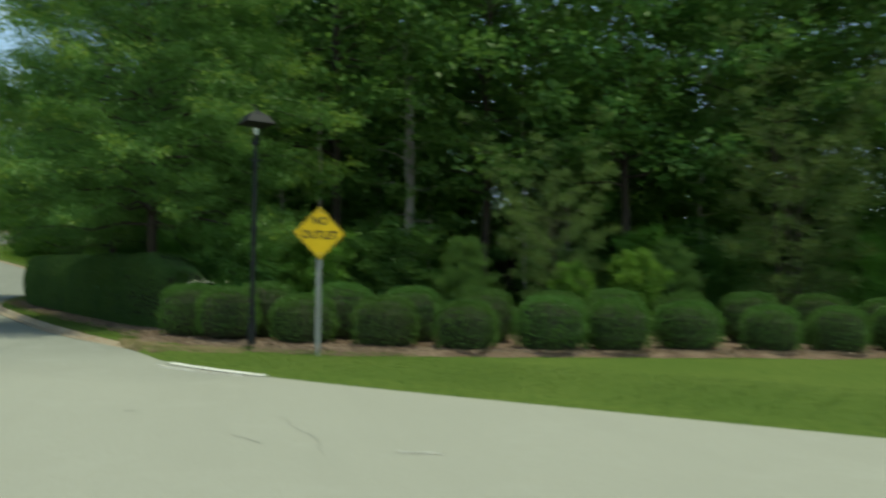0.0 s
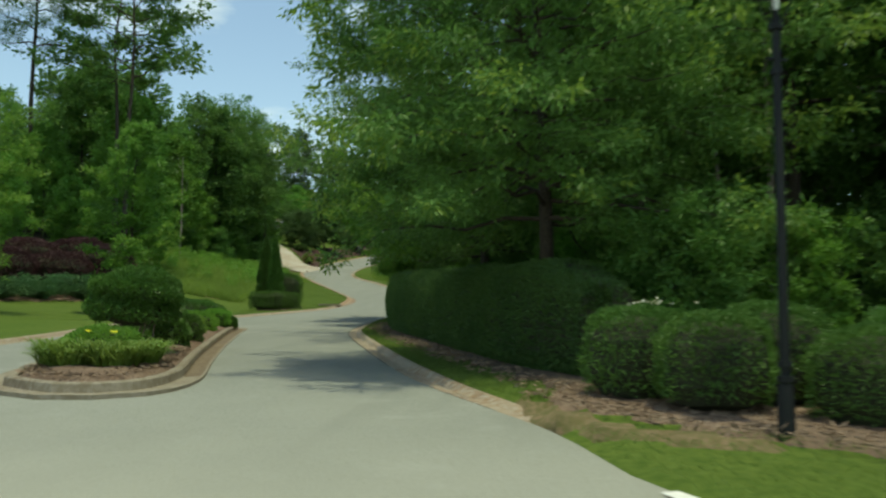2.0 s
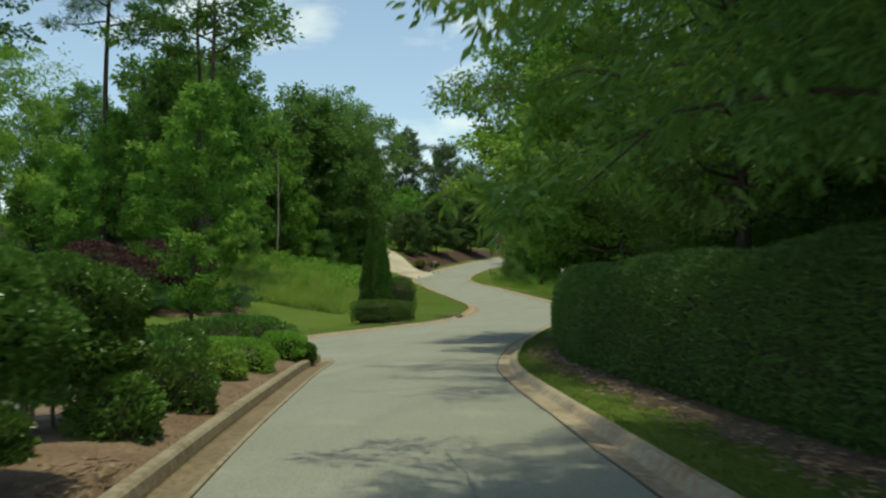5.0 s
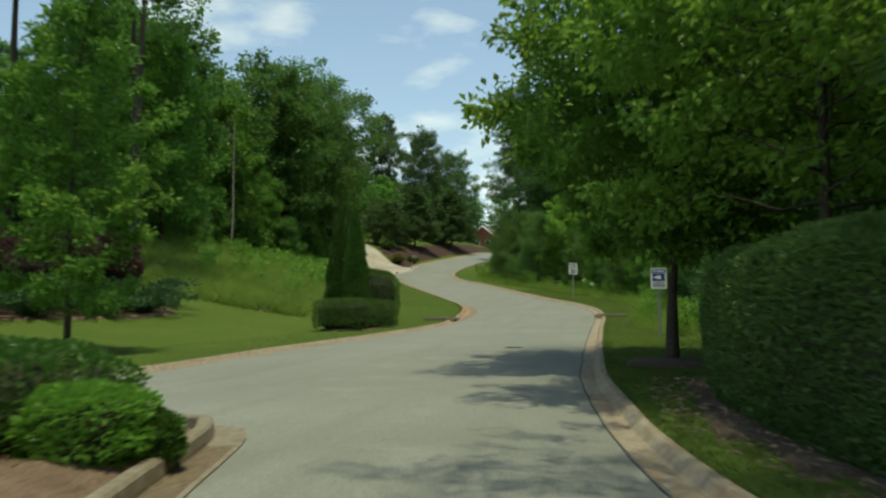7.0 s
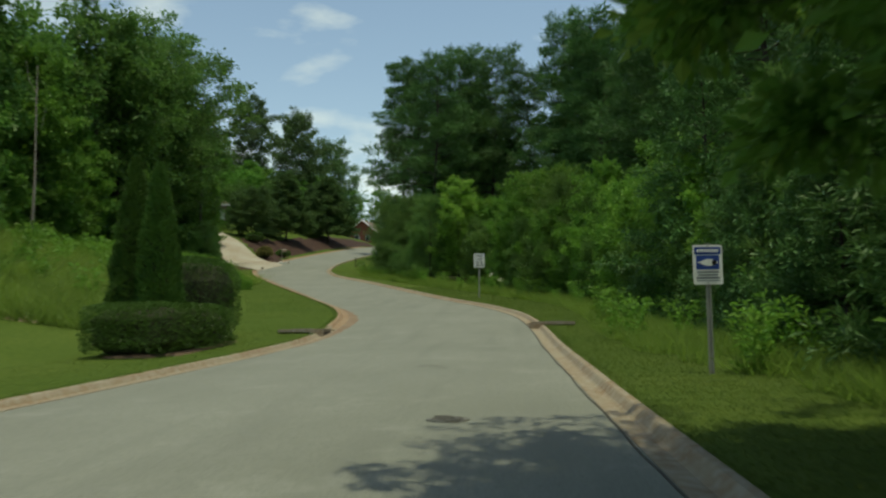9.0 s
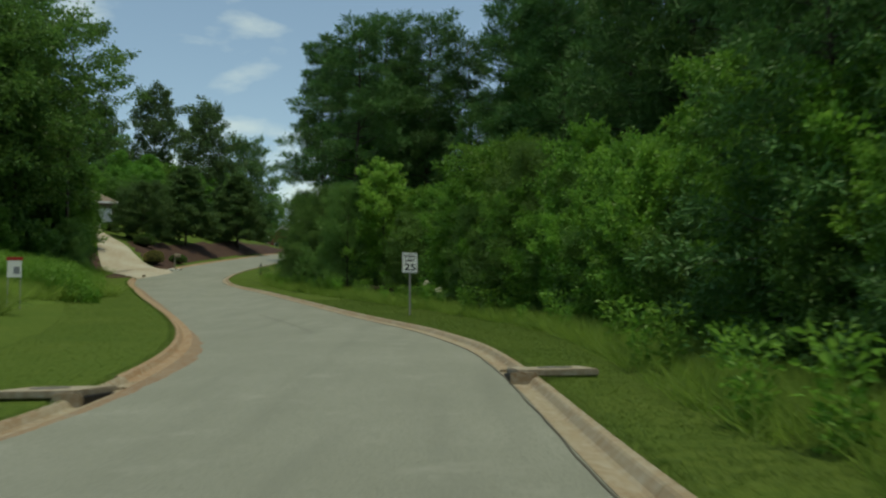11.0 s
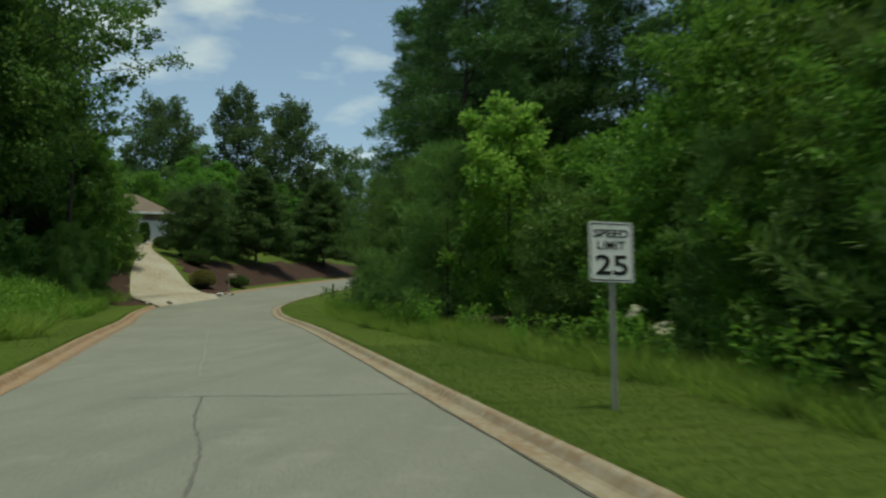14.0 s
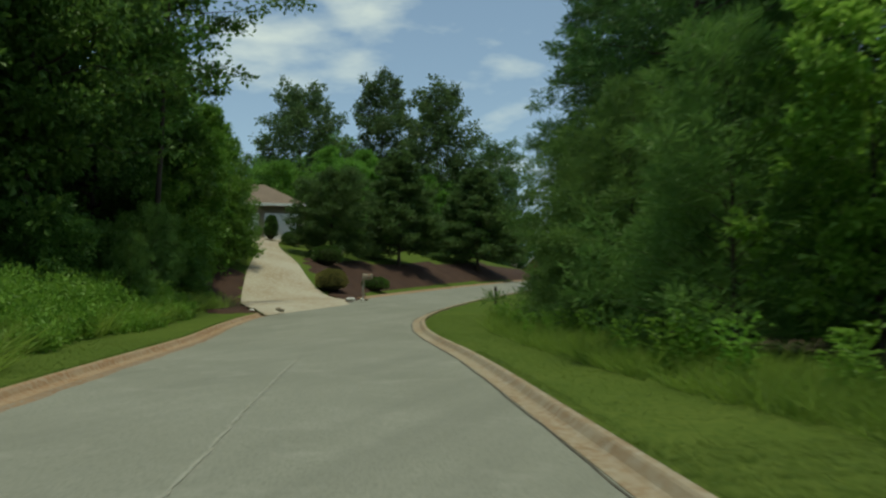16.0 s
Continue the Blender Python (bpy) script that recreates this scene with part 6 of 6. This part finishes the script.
garage_house()
shrub("shrub", 111, (-50.6, 149.4), (0.45, 0.45, 0.95), 2500, 0.12, CYPRESS, "narrow evergreen shrub beside the garage", lift=0.1)
shrub("shrub", 112, (-49.2, 150.2), (0.8, 0.8, 0.45), 2000, 0.12, GLOSSY, "low shrub beside the garage", lift=0.1)
shrub("shrub", 113, (-40.0, 137.5), (0.85, 0.9, 0.62), 4500, 0.09, OLIVE, "round olive-yellow shrub on red mulch", lift=0.1, power=2.3)
shrub("shrub", 114, (-43.0, 143.2), (0.95, 0.95, 0.6), 3500, 0.11, GLOSSY, "dark round shrub on red mulch", lift=0.1)
shrub("shrub", 115, (-39.4, 142.6), (0.8, 0.8, 0.4), 2500, 0.1, GLOSSY, "low dark shrub on red mulch", lift=0.1)


def mailbox():
    x, y = -38.1, 137.6
    root = thing("mailbox", (x, y, on_land(x, y, 0.1)), -5, "pale mailbox on a light wooden post", "mailbox")
    bm = box(0, 0, -0.2, 0.1, 0.1, 1.55, 0.01)
    box(0.22, 0, 0.98, 0.5, 0.08, 0.08, 0.01, bm)
    part("post", bm, PALE_CONCRETE, root)
    bm = bmesh.new()
    bmesh.ops.create_cone(bm, cap_ends=True, segments=16, radius1=0.12, radius2=0.12, depth=0.55, matrix=Matrix.Translation((0.28, 0, 1.19)) @ Matrix.Rotation(math.pi / 2, 4, "Y"))
    box(0.28, 0, 1.06, 0.55, 0.24, 0.13, 0.005, bm)
    part("letter_box", bm, PALE_CONCRETE, root, "pale rounded letter box")
    part("flag", box(0.42, -0.135, 1.12, 0.03, 0.012, 0.18), RED_PAINT, root, "red flag")


mailbox()


def stones(x, y, n, seed, label):
    root = thing("edging_stones", (x, y, on_land(x, y, 0.08)), 0, label, "stones")
    rng = np.random.default_rng(seed)
    for k in range(n):
        bm = bmesh.new()
        bmesh.ops.create_icosphere(bm, subdivisions=2, radius=rng.uniform(0.07, 0.13))
        off = Vector((rng.normal(0, 0.5), rng.normal(0, 0.2), 0.08))
        for v in bm.verts:
            v.co = Vector((v.co.x * 1.3, v.co.y, v.co.z * 0.7)) * (1 + 0.2 * noise.noise(v.co * 6 + off * 9)) + off
        part("stone", bm, WHITE_PAINT if k % 2 else PALE_CONCRETE, root, smooth=True)


stones(-37.2, 134.0, 6, 5, "small pale stones at the drive's corner")
stones(-37.1, 124.9, 3, 6, "flat pale stones at the drive's foot")


def realtor_sign():
    x, y = -28.4, 89.3
    z = on_land(x, y, 0.05)
    root = thing("yard_sign", (x, y, z), 10, "white yard sign with a red top on thin legs", "yard sign")
    for s in (-1, 1):
        part("leg", box(s * 0.22, 0, -0.1, 0.03, 0.03, 1.4), GALVANISED, root)
    c = max(0.9, 7.05 - z)
    plate(rounded(0.5, 0.62, 0.01, 0, c), -0.03, 0.012, WHITE_PAINT, root, "board")
    plate(rounded(0.58, 0.13, 0.01, 0, c + 0.38), -0.034, 0.016, RED_PAINT, root, "top_board", "red header board")
    plate(rounded(0.22, 0.26, 0.01, 0.08, c - 0.05), -0.034, 0.003, SIGN_GREY, root, "picture_block", "grey printed block")


realtor_sign()


def marker_post(x, y, h, label):
    root = thing("marker_post", (x, y, on_land(x, y, 0.05)), 0, label, "post")
    part("stake", box(0, 0, -0.2, 0.09, 0.09, h + 0.2, 0.008), BARK, root)
    part("cap", box(0, 0, h, 0.11, 0.11, 0.04, 0.008), IRON, root)


marker_post(-28.3, 129.3, 0.95, "short dark wooden post on the verge")


def brick_house():
    z = 24.2
    root = thing("house", (-52.0, 258, z), -10, "distant red brick house with white gable trim", "house")
    part("wall", box(0, 0, -3, 13, 9, 6.0), BRICK, root)
    part("porch_wall", box(-4.6, -5.4, -3, 5.0, 2.2, 5.2), BRICK, root)
    for (x, y, w, base, h, d) in ((1.6, -4.6, 7.6, 3.0, 2.9, 9.2), (-4.6, -6.6, 5.6, 2.2, 2.0, 3.4)):
        bm = bmesh.new()
        vs = [bm.verts.new(p) for p in ((x - w / 2, y + 0.1, base), (x + w / 2, y + 0.1, base), (x, y + 0.1, base + h))]
        bm.faces.new((vs[0], vs[1], vs[2]))
        part("gable_wall", bm, BRICK, root)
        roof = bmesh.new()
        for s in (-1, 1):
            a = [(x + s * (w / 2 + 0.4), y - 0.3, base - 0.25), (x, y - 0.3, base + h + 0.08), (x, y + d, base + h + 0.08), (x + s * (w / 2 + 0.4), y + d, base - 0.25)]
            lo = [roof.verts.new(p) for p in a]
            hi = [roof.verts.new((p[0], p[1], p[2] + 0.18)) for p in a]
            roof.faces.new(lo)
            roof.faces.new(hi[::-1])
            for i in range(4):
                roof.faces.new((lo[i], hi[i], hi[(i + 1) % 4], lo[(i + 1) % 4]))
        bmesh.ops.recalc_face_normals(roof, faces=roof.faces[:])
        part("roof", roof, SHINGLE, root, "grey shingled gable roof")
        for s in (-1, 1):
            arr_part("gable_trim", *tube([(x + s * (w / 2 + 0.4), y - 0.34, base - 0.2), (x, y - 0.34, base + h + 0.12)], [0.14, 0.14], 4), WHITE_PAINT, root, "white gable trim")
    for x in (0.2, 3.0):
        win = part("window", box(x, -4.53, 0.9, 1.2, 0.06, 1.5, 0.01), WHITE_PAINT, root, "white window frame")
        part("pane", box(x, -4.57, 1.0, 1.0, 0.03, 1.3), DARK_GLASS, win, "dark glass")


brick_house()
# dead pale stems in the left-hand woods
for k, (x, y, h, r) in enumerate([(-38.6, 89.8, 10.5, 0.10)]):
    rng = np.random.default_rng(120 + k)
    root = thing("bare_trunk", (x, y, on_land(x, y)), k * 50, "thin pale bare trunk at the wood's edge", "tree")
    zs = np.linspace(-0.2, h, 8)
    wob = np.cumsum(rng.normal(0, 0.05, (8, 2)), 0)
    arr_part("trunk", *tube(np.stack([wob[:, 0], wob[:, 1], zs], -1), r * (1 - 0.75 * np.linspace(0, 1, 8)), 7), PALE_BARK, root, smooth=True)
    for q in range(3):
        zz = h * (0.6 + 0.12 * q)
        arr_part("limb", *tube([(wob[4, 0], wob[4, 1], zz), (wob[4, 0] + 0.4 * math.cos(q * 2), 0.4 * math.sin(q * 2), zz + 0.7), (wob[4, 0] + 0.6 * math.cos(q * 2), 0.6 * math.sin(q * 2), zz + 1.8)], [0.03, 0.02, 0.01], 5), PALE_BARK, root)
# pale trunk behind the shrubs
for (x, y, r, top) in ((6.5, 29.4, 0.15, 9.0), (7.0, 38.5, 0.17, 12.0), (3.6, 31.0, 0.10, 8.0)):
    root = thing("bare_trunk", (x, y, on_land(x, y)), x * 40, "straight pale trunk in the dark woods", "tree")
    arr_part("trunk", *tube([(0, 0, -0.2), (0.05, 0, top * 0.3), (0.0, 0.05, top * 0.6), (0.12, 0, top)], [r, r * 0.92, r * 0.8, r * 0.5], 8), PALE_BARK, root, smooth=True)
# pale worn strip where the grass meets the asphalt
strip = RIGHT_LINE[(RIGHT_LINE[:, 1] > 13.3) & (RIGHT_LINE[:, 1] < 16.2)]
EDGE_PAINT = surface("worn_white_edge", ((0.66, 0.65, 0.59), (0.50, 0.49, 0.42), (0.72, 0.71, 0.66)), (1.5, 14.0), 0.9, 0.2, 60.0)
sweep("edge_strip", strip, [(-0.10, 0.014), (-0.06, 0.02), (0.06, 0.022), (0.09, 0.0)], EDGE_PAINT, -1, road, "worn white edge strip")
CLAY_LAWN = surface("worn_lawn", ((0.135, 0.105, 0.05), (0.075, 0.085, 0.024), (0.18, 0.13, 0.075)), (1.2, 12.0), 0.95, 0.6, 30.0)
patch_of("worn_verge", [(-2.3, 21.2), (-1.75, 19.4), (-1.15, 18.1), (-0.4, 17.6), (0.6, 17.3), (0.9, 17.7), (-0.5, 18.5), (-1.4, 19.9), (-2.0, 21.6)], CLAY_LAWN, 0.135, "worn straw-coloured verge at the kerb end", "bare soil", 0.4)
# blossom fallen on a clipped shrub
rng = np.random.default_rng(77)
root = thing("fallen_blossom", (-0.25, 20.9, on_land(-0.25, 20.9) + 1.28), 0, "scraps of cream blossom on a clipped shrub", "blossom")
for spot in rng.normal(0, 1, (24, 3)) * np.array([0.16, 0.12, 0.012]):
    arr_part("floret", *leaves(rng, spot[None], rng.normal(0, 1, (1, 3)), 0.05, 0.8), CREAM_FLOWER, root)

# ---- grass ----
rng = np.random.default_rng(9)


def chips(name, spots, lift, material, label):
    """Loose straw and bark lying on a bed."""
    z = land(spots[:, 0], spots[:, 1]) + lift
    c = np.concatenate([spots, z[:, None]], -1)
    flat = rng.normal(0, 1, (len(c), 3)) * np.array([1, 1, 0.12])
    ob = arr_part(name, *leaves(rng, c, flat, 0.11, 0.22, spread=0.05), material)
    tagged(ob, label, "mulch", kind="stuff")


def within_poly(n, poly):
    poly = np.asarray(poly, dtype=float)
    q = rng.uniform(poly.min(0), poly.max(0), (n * 3, 2))
    return q[inside(q[:, 0], q[:, 1], poly)][:n]


STRAW = surface("pine_straw", ((0.24, 0.17, 0.115), (0.32, 0.24, 0.17), (0.15, 0.10, 0.065)), (3.0, 30.0), 0.9, 0.2, 60.0)
chips("mulch_chips", within_poly(9000, [(-2.0, 20.9), (-0.6, 18.5), (0.8, 17.7), (2.2, 16.7), (7.0, 16.4), (15, 16.4), (19, 16.0), (19, 18), (6, 18.2), (2, 20), (-1.0, 22.6)]), 0.165, STRAW, "pine straw and bark scraps under the shrubs")
chips("mulch_chips", within_poly(3500, [(-9.4, 20.9), (-8.3, 20.5), (-7.8, 21), (-8.0, 23), (-9.2, 26.5), (-10.6, 27), (-10.4, 23.4)]), 0.27, STRAW, "pine straw scraps on the island bed")
chips("mulch_chips", within_poly(4500, [(-1.8, 20.8), (-3.6, 25.8), (-5.7, 31.2), (-8.7, 40.6), (-8.9, 45.4), (-8.0, 45.6), (-7.7, 40.6), (-4.8, 31.8), (-2.5, 25.4), (-0.8, 21.4)]), 0.165, STRAW, "leaf scraps along the hedge foot")
chips("mulch_chips", within_poly(900, [(-10.9, 29), (-12.4, 34), (-13.8, 39.2), (-14.1, 39), (-13.9, 36), (-12.6, 31), (-11.4, 28.6)]), 0.27, STRAW, "pine straw scraps between island shrubs")
lawn_spots = np.vstack([
    beside(rng, 22000, RIGHT_LINE, -1, 0.43, 1.9, 20, 48), beside(rng, 120000, RIGHT_LINE, -1, 0.43, 3.4, 46, 100), beside(rng, 12000, RIGHT_LINE, -1, 0.43, 4.0, 100, 124),
    beside(rng, 20000, RIGHT_LINE, -1, 0.02, 4.0, 4, 18.4), beside(rng, 45000, LEFT_LINE, 1, 0.38, 4.0, 44, 112)])
fringe = np.vstack([beside(rng, 9000, RIGHT_LINE, -1, 0.42, 0.60, 26, 110), beside(rng, 5000, LEFT_LINE, 1, 0.28, 0.48, 44, 72), beside(rng, 6000, LEFT_LINE, 1, 0.44, 0.60, 72, 122)])
lawn_spots = np.vstack([lawn_spots, fringe])
ob = arr_part("grass", *blades(rng, lawn_spots, 0.045, 0.010, 0.10, 1.3), BLADES)
tagged(ob, "short mown grass blades on the verges", "grass", kind="stuff")
WOOD_EDGE = smooth_line([(-5.6, 50), (-6.3, 56), (-7.2, 60), (-7.9, 64), (-7.9, 70), (-7.9, 76), (-8.4, 81), (-9.7, 87), (-11.8, 93), (-14.5, 98.5), (-18.3, 105.5), (-21, 111), (-24, 118), (-25.5, 124)], 0.5)
weeds = beside(rng, 90000, WOOD_EDGE, 1, -1.2, 1.5, 50, 124)
clump = np.array([noise.noise((a * 0.7, b * 0.7, 5)) for a, b in weeds])
weeds = weeds[rng.random(len(weeds)) < 0.35 + 1.3 * clump + 0.25]
ob = arr_part("tall_grass", *blades(rng, weeds, 0.46, 0.022, 0.08, 0.85), EDGE_GRASS)
tagged(ob, "tall unmown grass and weeds at the wood's edge", "grass", kind="stuff")
patch_of("meadow_soil", [(-27.5, 72), (-26.4, 80), (-28.0, 88), (-29.6, 96), (-31.6, 103), (-34.6, 111), (-37.6, 118), (-39.6, 121), (-42, 119), (-43, 108), (-43, 92), (-41, 84), (-38, 74), (-32, 70)], MEADOW_SOIL, 0.16, "rank bright grass on the unmown slope", "meadow", 1.0)
patch_of("bare_clay", [(-27.3, 68.3), (-26.5, 68.2), (-25.7, 68.7), (-25.9, 69.2), (-26.6, 69.4), (-27.2, 69.0)], SILT, 0.15, "bare washed clay at the foot of the meadow", "bare soil", 0.5)
n = 210000
mx, my = rng.uniform(-46, -24, n), rng.uniform(68.5, 126, n)
d = np.interp(my, EDGE_Y, EDGE_X) - mx
dens = np.array([noise.noise((a * 0.25, b * 0.25, 2)) for a, b in zip(mx, my)])
keep = (d > 7.0 - 4.2 * ease(my, 88, 104) + dens * 2.0) & (d < 24 - 12 * ease(my, 100, 118))
ob = arr_part("meadow", *blades(rng, np.stack([mx, my], -1)[keep], 0.75, 0.05, 0.08, 1.0), WEEDS)
tagged(ob, "bright unmown meadow grass on the slope", "meadow grass", kind="stuff")


def herb(x, y, seed, h):
    rng = np.random.default_rng(seed)
    root = thing("weed_plant", (x, y, on_land(x, y)), 0, "leafy bright weed at the wood's edge", "weed", "roadside weeds")
    vs = []
    for k in range(7):
        a = k * 0.9
        pts = np.array([(0.05 * math.cos(a), 0.05 * math.sin(a), 0), (0.15 * math.cos(a), 0.15 * math.sin(a), h * 0.5), (0.3 * math.cos(a), 0.3 * math.sin(a), h)])
        t = rng.random(26)
        c = np.stack([np.interp(t, [0, 0.5, 1], pts[:, q]) for q in range(3)], -1) + rng.normal(0, 0.08, (26, 3))
        vs.append(leaves(rng, c, np.tile([math.cos(a), math.sin(a), 0.3], (26, 1)), 0.16, 0.5, spread=0.6))
    arr_part("crown", *join(vs), BRIGHT, root)
    part("stem", rod(-0.05, h * 0.8, 0.012, 0.006, 5), BRIGHT, root)
    return root


h0 = herb(-7.0, 59.8, 5, 1.1)
for k in range(85):
    i = rnd.randrange(len(WOOD_EDGE))
    x, y = WOOD_EDGE[i] + np.array([rnd.uniform(-1.3, 1.2), rnd.uniform(-0.5, 0.5)])
    s = rnd.uniform(0.45, 0.95)
    copy_thing(h0, pose(x, y, on_land(x, y), 0, 0, rnd.uniform(0, 360)) @ Matrix.Diagonal((s, s, s, 1)))
for k in range(90):
    y = rnd.uniform(72, 116)
    x = float(np.interp(y, EDGE_Y, EDGE_X)) - rnd.uniform(7.5, 17 - 6 * float(ease(y, 96, 112)))
    s = rnd.uniform(0.8, 1.7)
    copy_thing(h0, pose(x, y, on_land(x, y), 0, 0, rnd.uniform(0, 360)) @ Matrix.Diagonal((s, s, s * 0.9, 1)))


def lace_flower(x, y, height, seed):
    """A tall weed that carries flat white flower heads."""
    rng = np.random.default_rng(seed)
    root = thing("wild_flower", (x, y, on_land(x, y)), 0, "tall white wild flower in the verge grass", "flower", "white wild flowers")
    arr_part("stem", *tube([(0, 0, -0.05), (0.02, 0, height * 0.5), (0.0, 0.03, height)], [0.006, 0.005, 0.003], 5), BRIGHT, root)
    p = np.stack([rng.normal(0, 0.05, 40), rng.normal(0, 0.05, 40), rng.uniform(0.2, 0.8, 40) * height], -1)
    tagged(arr_part("leaf_mass", *leaves(rng, p, rng.normal(0, 1, (40, 3)), 0.12, 0.35), BRIGHT, root), kind="stuff")
    for k in range(4):
        c = np.array([rng.normal(0, 0.09), rng.normal(0, 0.09), height - 0.05 * k])
        q = c + rng.normal(0, 1, (36, 3)) * np.array([0.05, 0.05, 0.012])
        tagged(arr_part("flower_head", *leaves(rng, q, rng.normal(0, 1, (36, 3)), 0.035, 0.8), CREAM_FLOWER, root, "flat white flower head"), kind="stuff")


lace_flower((-13.40), 93.23, 1.17, 3)
lace_flower((-13.40) + 0.5, 93.23 + 0.6, 1.17 * 0.75, 4)


# ---- tall weeds on the bank ----
rng = np.random.default_rng(21)
wy = rng.uniform(97, 122, 2600)
wd = rng.uniform(2.2, 8.5, 2600)
wx = np.interp(wy, EDGE_Y, EDGE_X) - wd
patchy = np.array([noise.noise((a * 0.35, b * 0.35, 8)) for a, b in zip(wx, wy)])
ok = (wd > 2.9 - 0.4 * ease(wy, 108, 118) + 0.9 * patchy) & (wx > -45)
wx, wy, wd = wx[ok], wy[ok], wd[ok]
tall = (0.55 + 0.95 * ease(wd, 2.6, 4.6)) * rng.uniform(0.7, 1.2, len(wx))
m = 34
t = rng.random((len(wx), m)) ** 0.8
lean = rng.normal(0, 0.12, (len(wx), 2))
base = np.stack([wx, wy, land(wx, wy) + 0.05], -1)[:, None]
p = base + np.stack([lean[:, :1] * t * tall[:, None], lean[:, 1:] * t * tall[:, None], t * tall[:, None]], -1)
p = p + rng.normal(0, 1, p.shape) * np.array([0.07, 0.07, 0.02])
away = rng.normal(0, 1, p.shape) + np.array([0, 0, 0.5])
ob = arr_part("tall_weeds", *leaves(rng, p.reshape(-1, 3), away.reshape(-1, 3), 0.17, 0.34), BRIGHT)
tagged(ob, "tall bright leafy weeds on the unmown bank", "weeds", kind="stuff")
for x, y, s in ((-49, 117.5, 1.15), (-47.5, 121.8, 1.0), (-51.5, 124.5, 1.25), (-54.5, 130.5, 1.3), (-62, 140, 1.2)):
    plant("understorey", x, y, 0, s, 40 * s)
